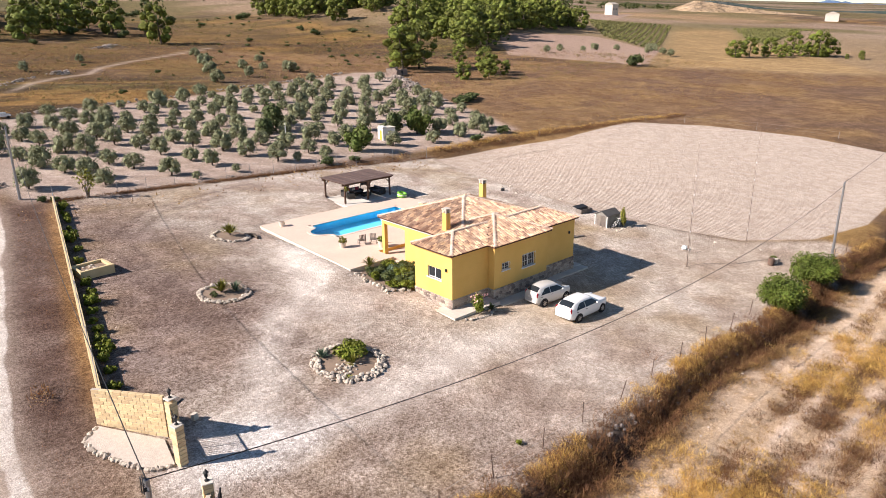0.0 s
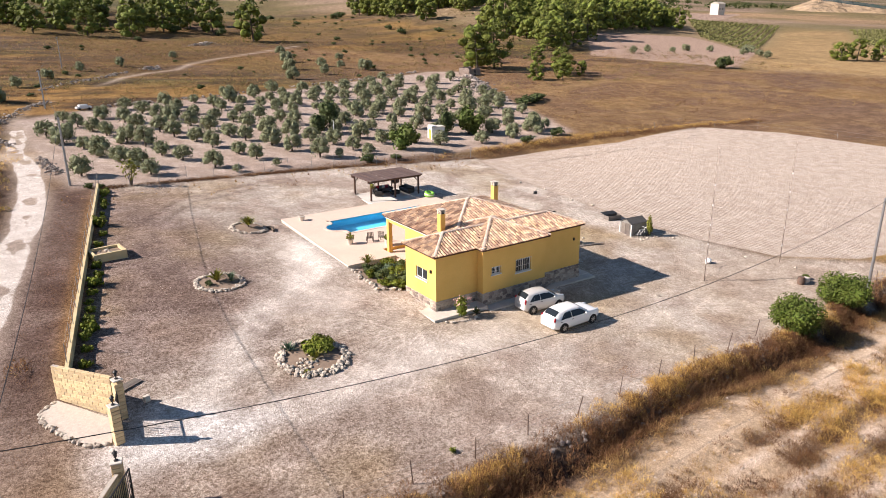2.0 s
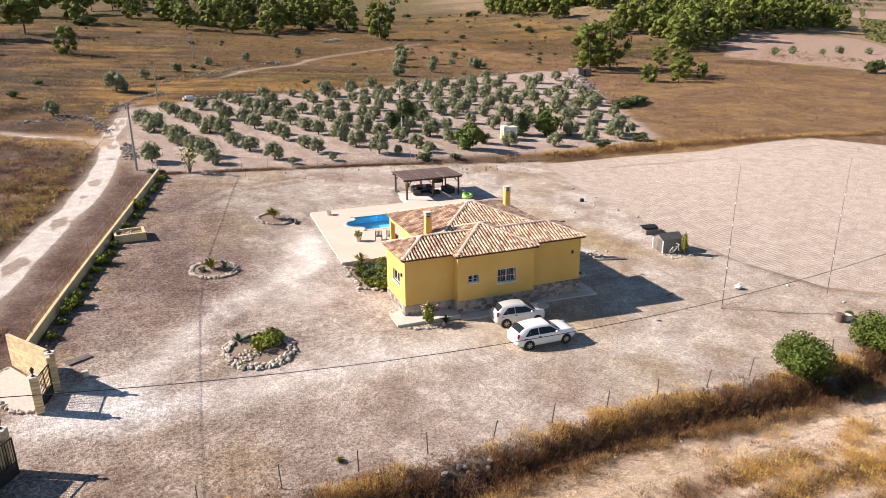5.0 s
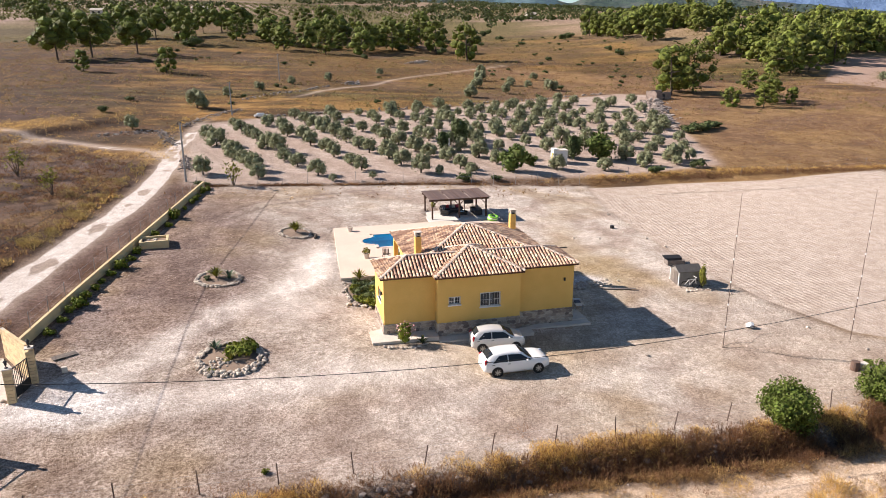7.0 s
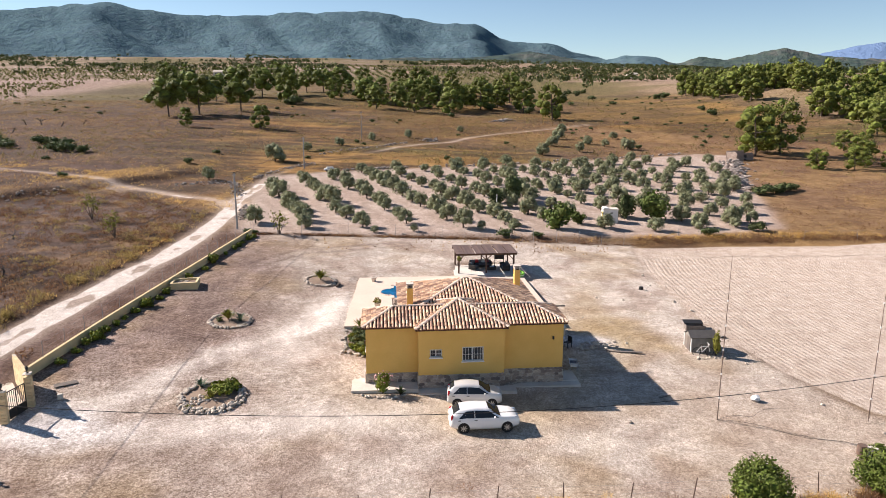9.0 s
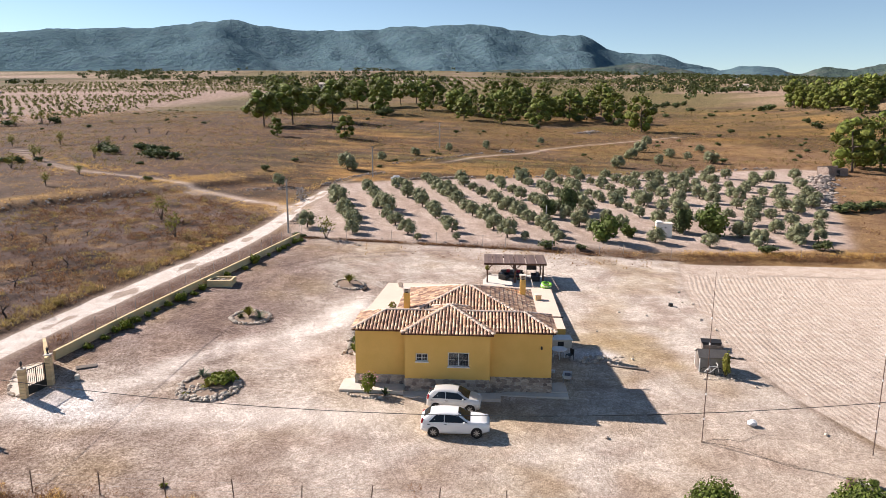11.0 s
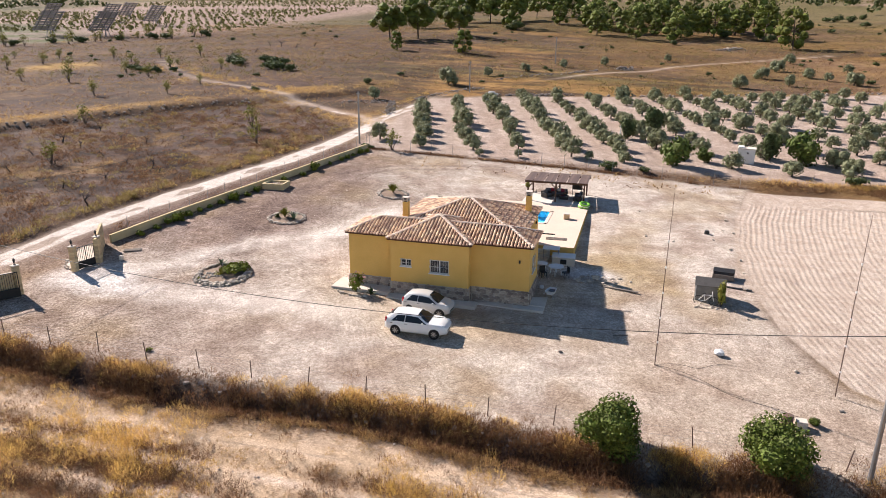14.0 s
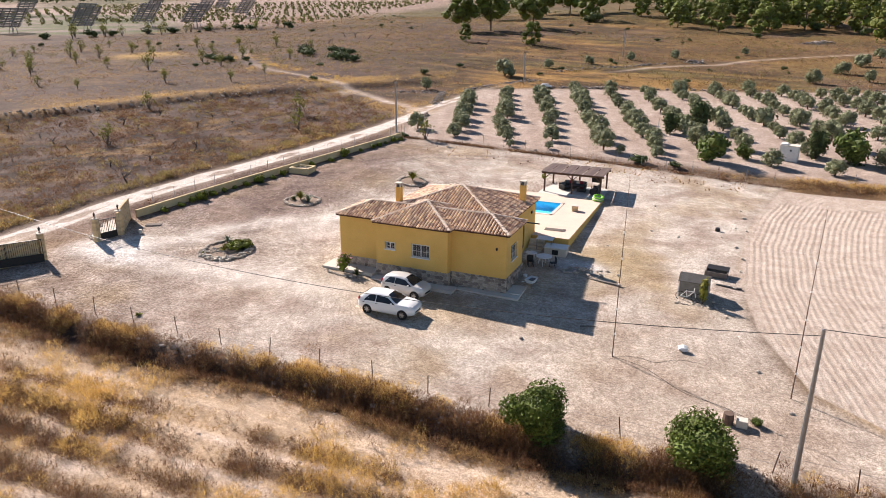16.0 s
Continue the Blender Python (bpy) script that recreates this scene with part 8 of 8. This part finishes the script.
pp = thing("white_post", "thin white post beside the fig tree", "post", (17.6, 52, gz(17.6, 52)), 0)
part("shaft", tube(bmesh.new(), (0, 0, 0), (0, 0, 3.2), .05, .05, 6), M_WHITE, pp)
RZ = gz(85, 110)
ruin = thing("stone_ruin", "roofless ruined stone hut at the grove's corner", "ruin", (84.5, 110.5, RZ), 20)
for a in ((-2.6, 2.6, -1.6, -1.2, 1.5), (-2.6, 2.6, 1.2, 1.6, 1.9), (-2.6, -2.2, -1.2, 1.2, 1.8), (2.2, 2.6, -1.2, 1.2, 1.3)):
    bm = boxed(a[0], a[1], a[2], a[3], -.4, a[4])
    bmesh.ops.subdivide_edges(bm, edges=bm.edges, cuts=4, use_grid_fill=True)
    for v_ in bm.verts:
        v_.co += Vector((RNG.normal(), RNG.normal(), RNG.normal() * 1.6)) * .06
    part("ruin_wall", bm, M_STONE, ruin)
part("doorway", boxed(-.5, .4, -1.64, -1.58, 0, 1.3), M_BLACK, ruin)


def stone_heap(name, label, pts, width, n, size, high):
    """A dry-stone wall or heap fallen into loose stones: one mesh of many stones."""
    rng = np.random.default_rng(len(pts) * 7 + n)
    seg = [Vector(a) for a in pts]
    bm = bmesh.new()
    for i in range(n):
        k = rng.integers(len(seg) - 1)
        p = seg[k].lerp(seg[k + 1], rng.random())
        o = rng.normal() * width * .45
        d = (seg[k + 1] - seg[k]).normalized()
        x, y = p.x - d.y * o, p.y + d.x * o
        s = size * rng.uniform(.5, 1.3)
        blob(bm, (x, y, gz(x, y) + rng.uniform(0, high) * math.exp(-(o / (width * .5)) ** 2)), s, 1, (1, .85, .7), .5, i % 50)
    return tagged(part(name, bm, M_GREYSTONE), label, "stones", kind="stuff")


stone_heap("fallen_stone_wall", "fallen dry-stone wall beside the olive grove", [(81, 107), (77, 98), (72, 88), (67, 79), (64, 73)], 3.2, 420, .38, .9)
stone_heap("roadside_stones", "heap of grey stones beside the track", [(-17.4, 48), (-17.8, 52), (-18.3, 56)], 1.0, 110, .17, .4)
stone_heap("terrace_stones", "broken stone terrace edge along the brown field", [(-20.8, 64), (-22.5, 71), (-24, 76), (-33, 72)], 1.2, 190, .2, .45)
stone_heap("track_stones", "stones lining the upper track", [(-21, 80), (-17, 92), (-12, 100)], 1.0, 130, .2, .4)
stone_heap("slope_stone_heap", "heap of pale stones beside the upper path", [(12.5, 144.2), (16.5, 146.2)], 1.8, 60, .38, .8)
stone_heap("slope_terrace_stones", "broken stone terrace on the dry slope", [(42, 204), (46, 209), (50, 213)], 2.6, 70, .4, .9)
stone_heap("upper_terrace_stones", "low stone edge along the upper path", [(-13, 112), (-5, 124), (2, 132), (8, 140)], 1.2, 120, .26, .4)
stone_heap("grove_far_edge_stones", "low dark stone edge behind the grove", [(-9, 90.5), (4, 95.5), (42, 109.5), (76, 121)], 1.0, 230, .28, .4)
stone_heap("field_terrace_stones", "low stone terrace edge in the brown field", [(-46, 65.5), (-56, 53.5), (-65, 38), (-74, 26), (-84, 10)], 1.4, 130, .26, .35)
stone_heap("bank_stones", "grey stones showing in the grassy bank", [(-18, -15.9), (-8, -15.6), (2, -15.3), (12, -15), (24, -14.6)], .4, 60, .17, .2)
stone_heap("grove_edge_stones", "low stone edge between the yard and the grove", [(-14, 40.9), (0, 41.0), (10, 40.8)], .7, 130, .1, .1)

# ---- far things ----
M_PANEL = surface("grey_panel_backing", (.36, .35, .37), (.28, .27, .29), 2, 20, .4, .002)
for x, y in ((-252, 158), (-226, 172), (-221, 200), (-196, 203), (-225, 273), (-345, 330), (-300, 235), (-300, 345), (-380, 262), (-275, 300)):
    z = gz(x, y)
    s = thing("solar_tracker", "tilted dark solar panel frame on a steel mast", "solar panel", (x, y, z), -88, "solar trackers")
    tilt = Matrix.Translation((0, 0, 6.2)) @ Matrix.Rotation(radians(48), 4, "X")
    for i in range(8):
        bm = boxed(-6.2, 6.2, -5.2 + 1.3 * i, -4.35 + 1.3 * i, 0, .1)
        bmesh.ops.transform(bm, matrix=tilt, verts=bm.verts)
        part("solar_panel", bm, M_PANEL, s)
    for k in (-5, -1.7, 1.7, 5):
        bm = boxed(k - .12, k + .12, -5.2, 5.1, -.4, -.02)
        bmesh.ops.transform(bm, matrix=tilt, verts=bm.verts)
        part("panel_beam", bm, M_METAL, s)
    bm = bmesh.new()
    for dx in (-1.2, 1.2):
        for dy in (-1.2, 1.2):
            tube(bm, (dx, dy, -.5), (dx * .3, dy * .3, 5.2), .14, .1, 5)
    part("mast", bm, M_METAL, s)
for x, y, w, d, h, rz in ((746, 240, 22, 12, 7, 20), (780, 252, 14, 10, 6, 10), (-62, 640, 15, 9, 3.4, 5), (-130, 560, 10, 8, 4, 0), (255, 655, 10, 7, 4, 0), (520, 345, 9, 8, 9, 0)):
    fh = thing("farmhouse", "pale distant farmhouse with a low roof", "house", (x, y, gz(x, y)), rz, "far farmhouses")
    part("wall", boxed(-w / 2, w / 2, -d / 2, d / 2, -1, h), M_CONC, fh)
    bm = bmesh.new()
    vs = [bm.verts.new(p) for p in ((-w / 2 - .4, -d / 2 - .4, h), (w / 2 + .4, -d / 2 - .4, h), (w / 2 + .4, d / 2 + .4, h), (-w / 2 - .4, d / 2 + .4, h), (-w / 2 - .4, 0, h + d * .2), (w / 2 + .4, 0, h + d * .2))]
    for q in ((0, 1, 5, 4), (2, 3, 4, 5), (0, 4, 3), (1, 2, 5), (3, 2, 1, 0)):
        bm.faces.new([vs[i] for i in q])
    part("roof", bm, M_MORTAR, fh)
    for i in range(int(w / 4)):
        part("window", boxed(-w / 2 + 1.5 + 4 * i, -w / 2 + 2.7 + 4 * i, -d / 2 - .05, -d / 2 + .02, h * .45, h * .45 + 1.5), M_BLACK, fh)
cr_scale = .62
cr = thing("distant_car", "white car parked beyond the olive grove", "car", (-8.5, 90.0, gz(-8.5, 90.0)), 10)
bm = bmesh.new()
box(bm, -1.9, 1.9, -.8, .8, .35, .9, .1)
box(bm, -1.2, 1.0, -.7, .7, .88, 1.4, .15)
part("body", bm, M_CARWHITE, cr)
for wx in (-1.2, 1.2):
    for s in (-.75, .75):
        bm = lathe(bmesh.new(), [(.3, -.1), (.3, .1)], 12)
        bmesh.ops.transform(bm, matrix=pose(wx, s, .3, 90, 0, 0), verts=bm.verts)
        part("wheel", bm, M_RUBBER, cr)

cr.scale = (cr_scale, cr_scale, cr_scale)

# roof tiles of the front slopes, one by one
for m in loose:
    piece("tile", tile_me, m, house)
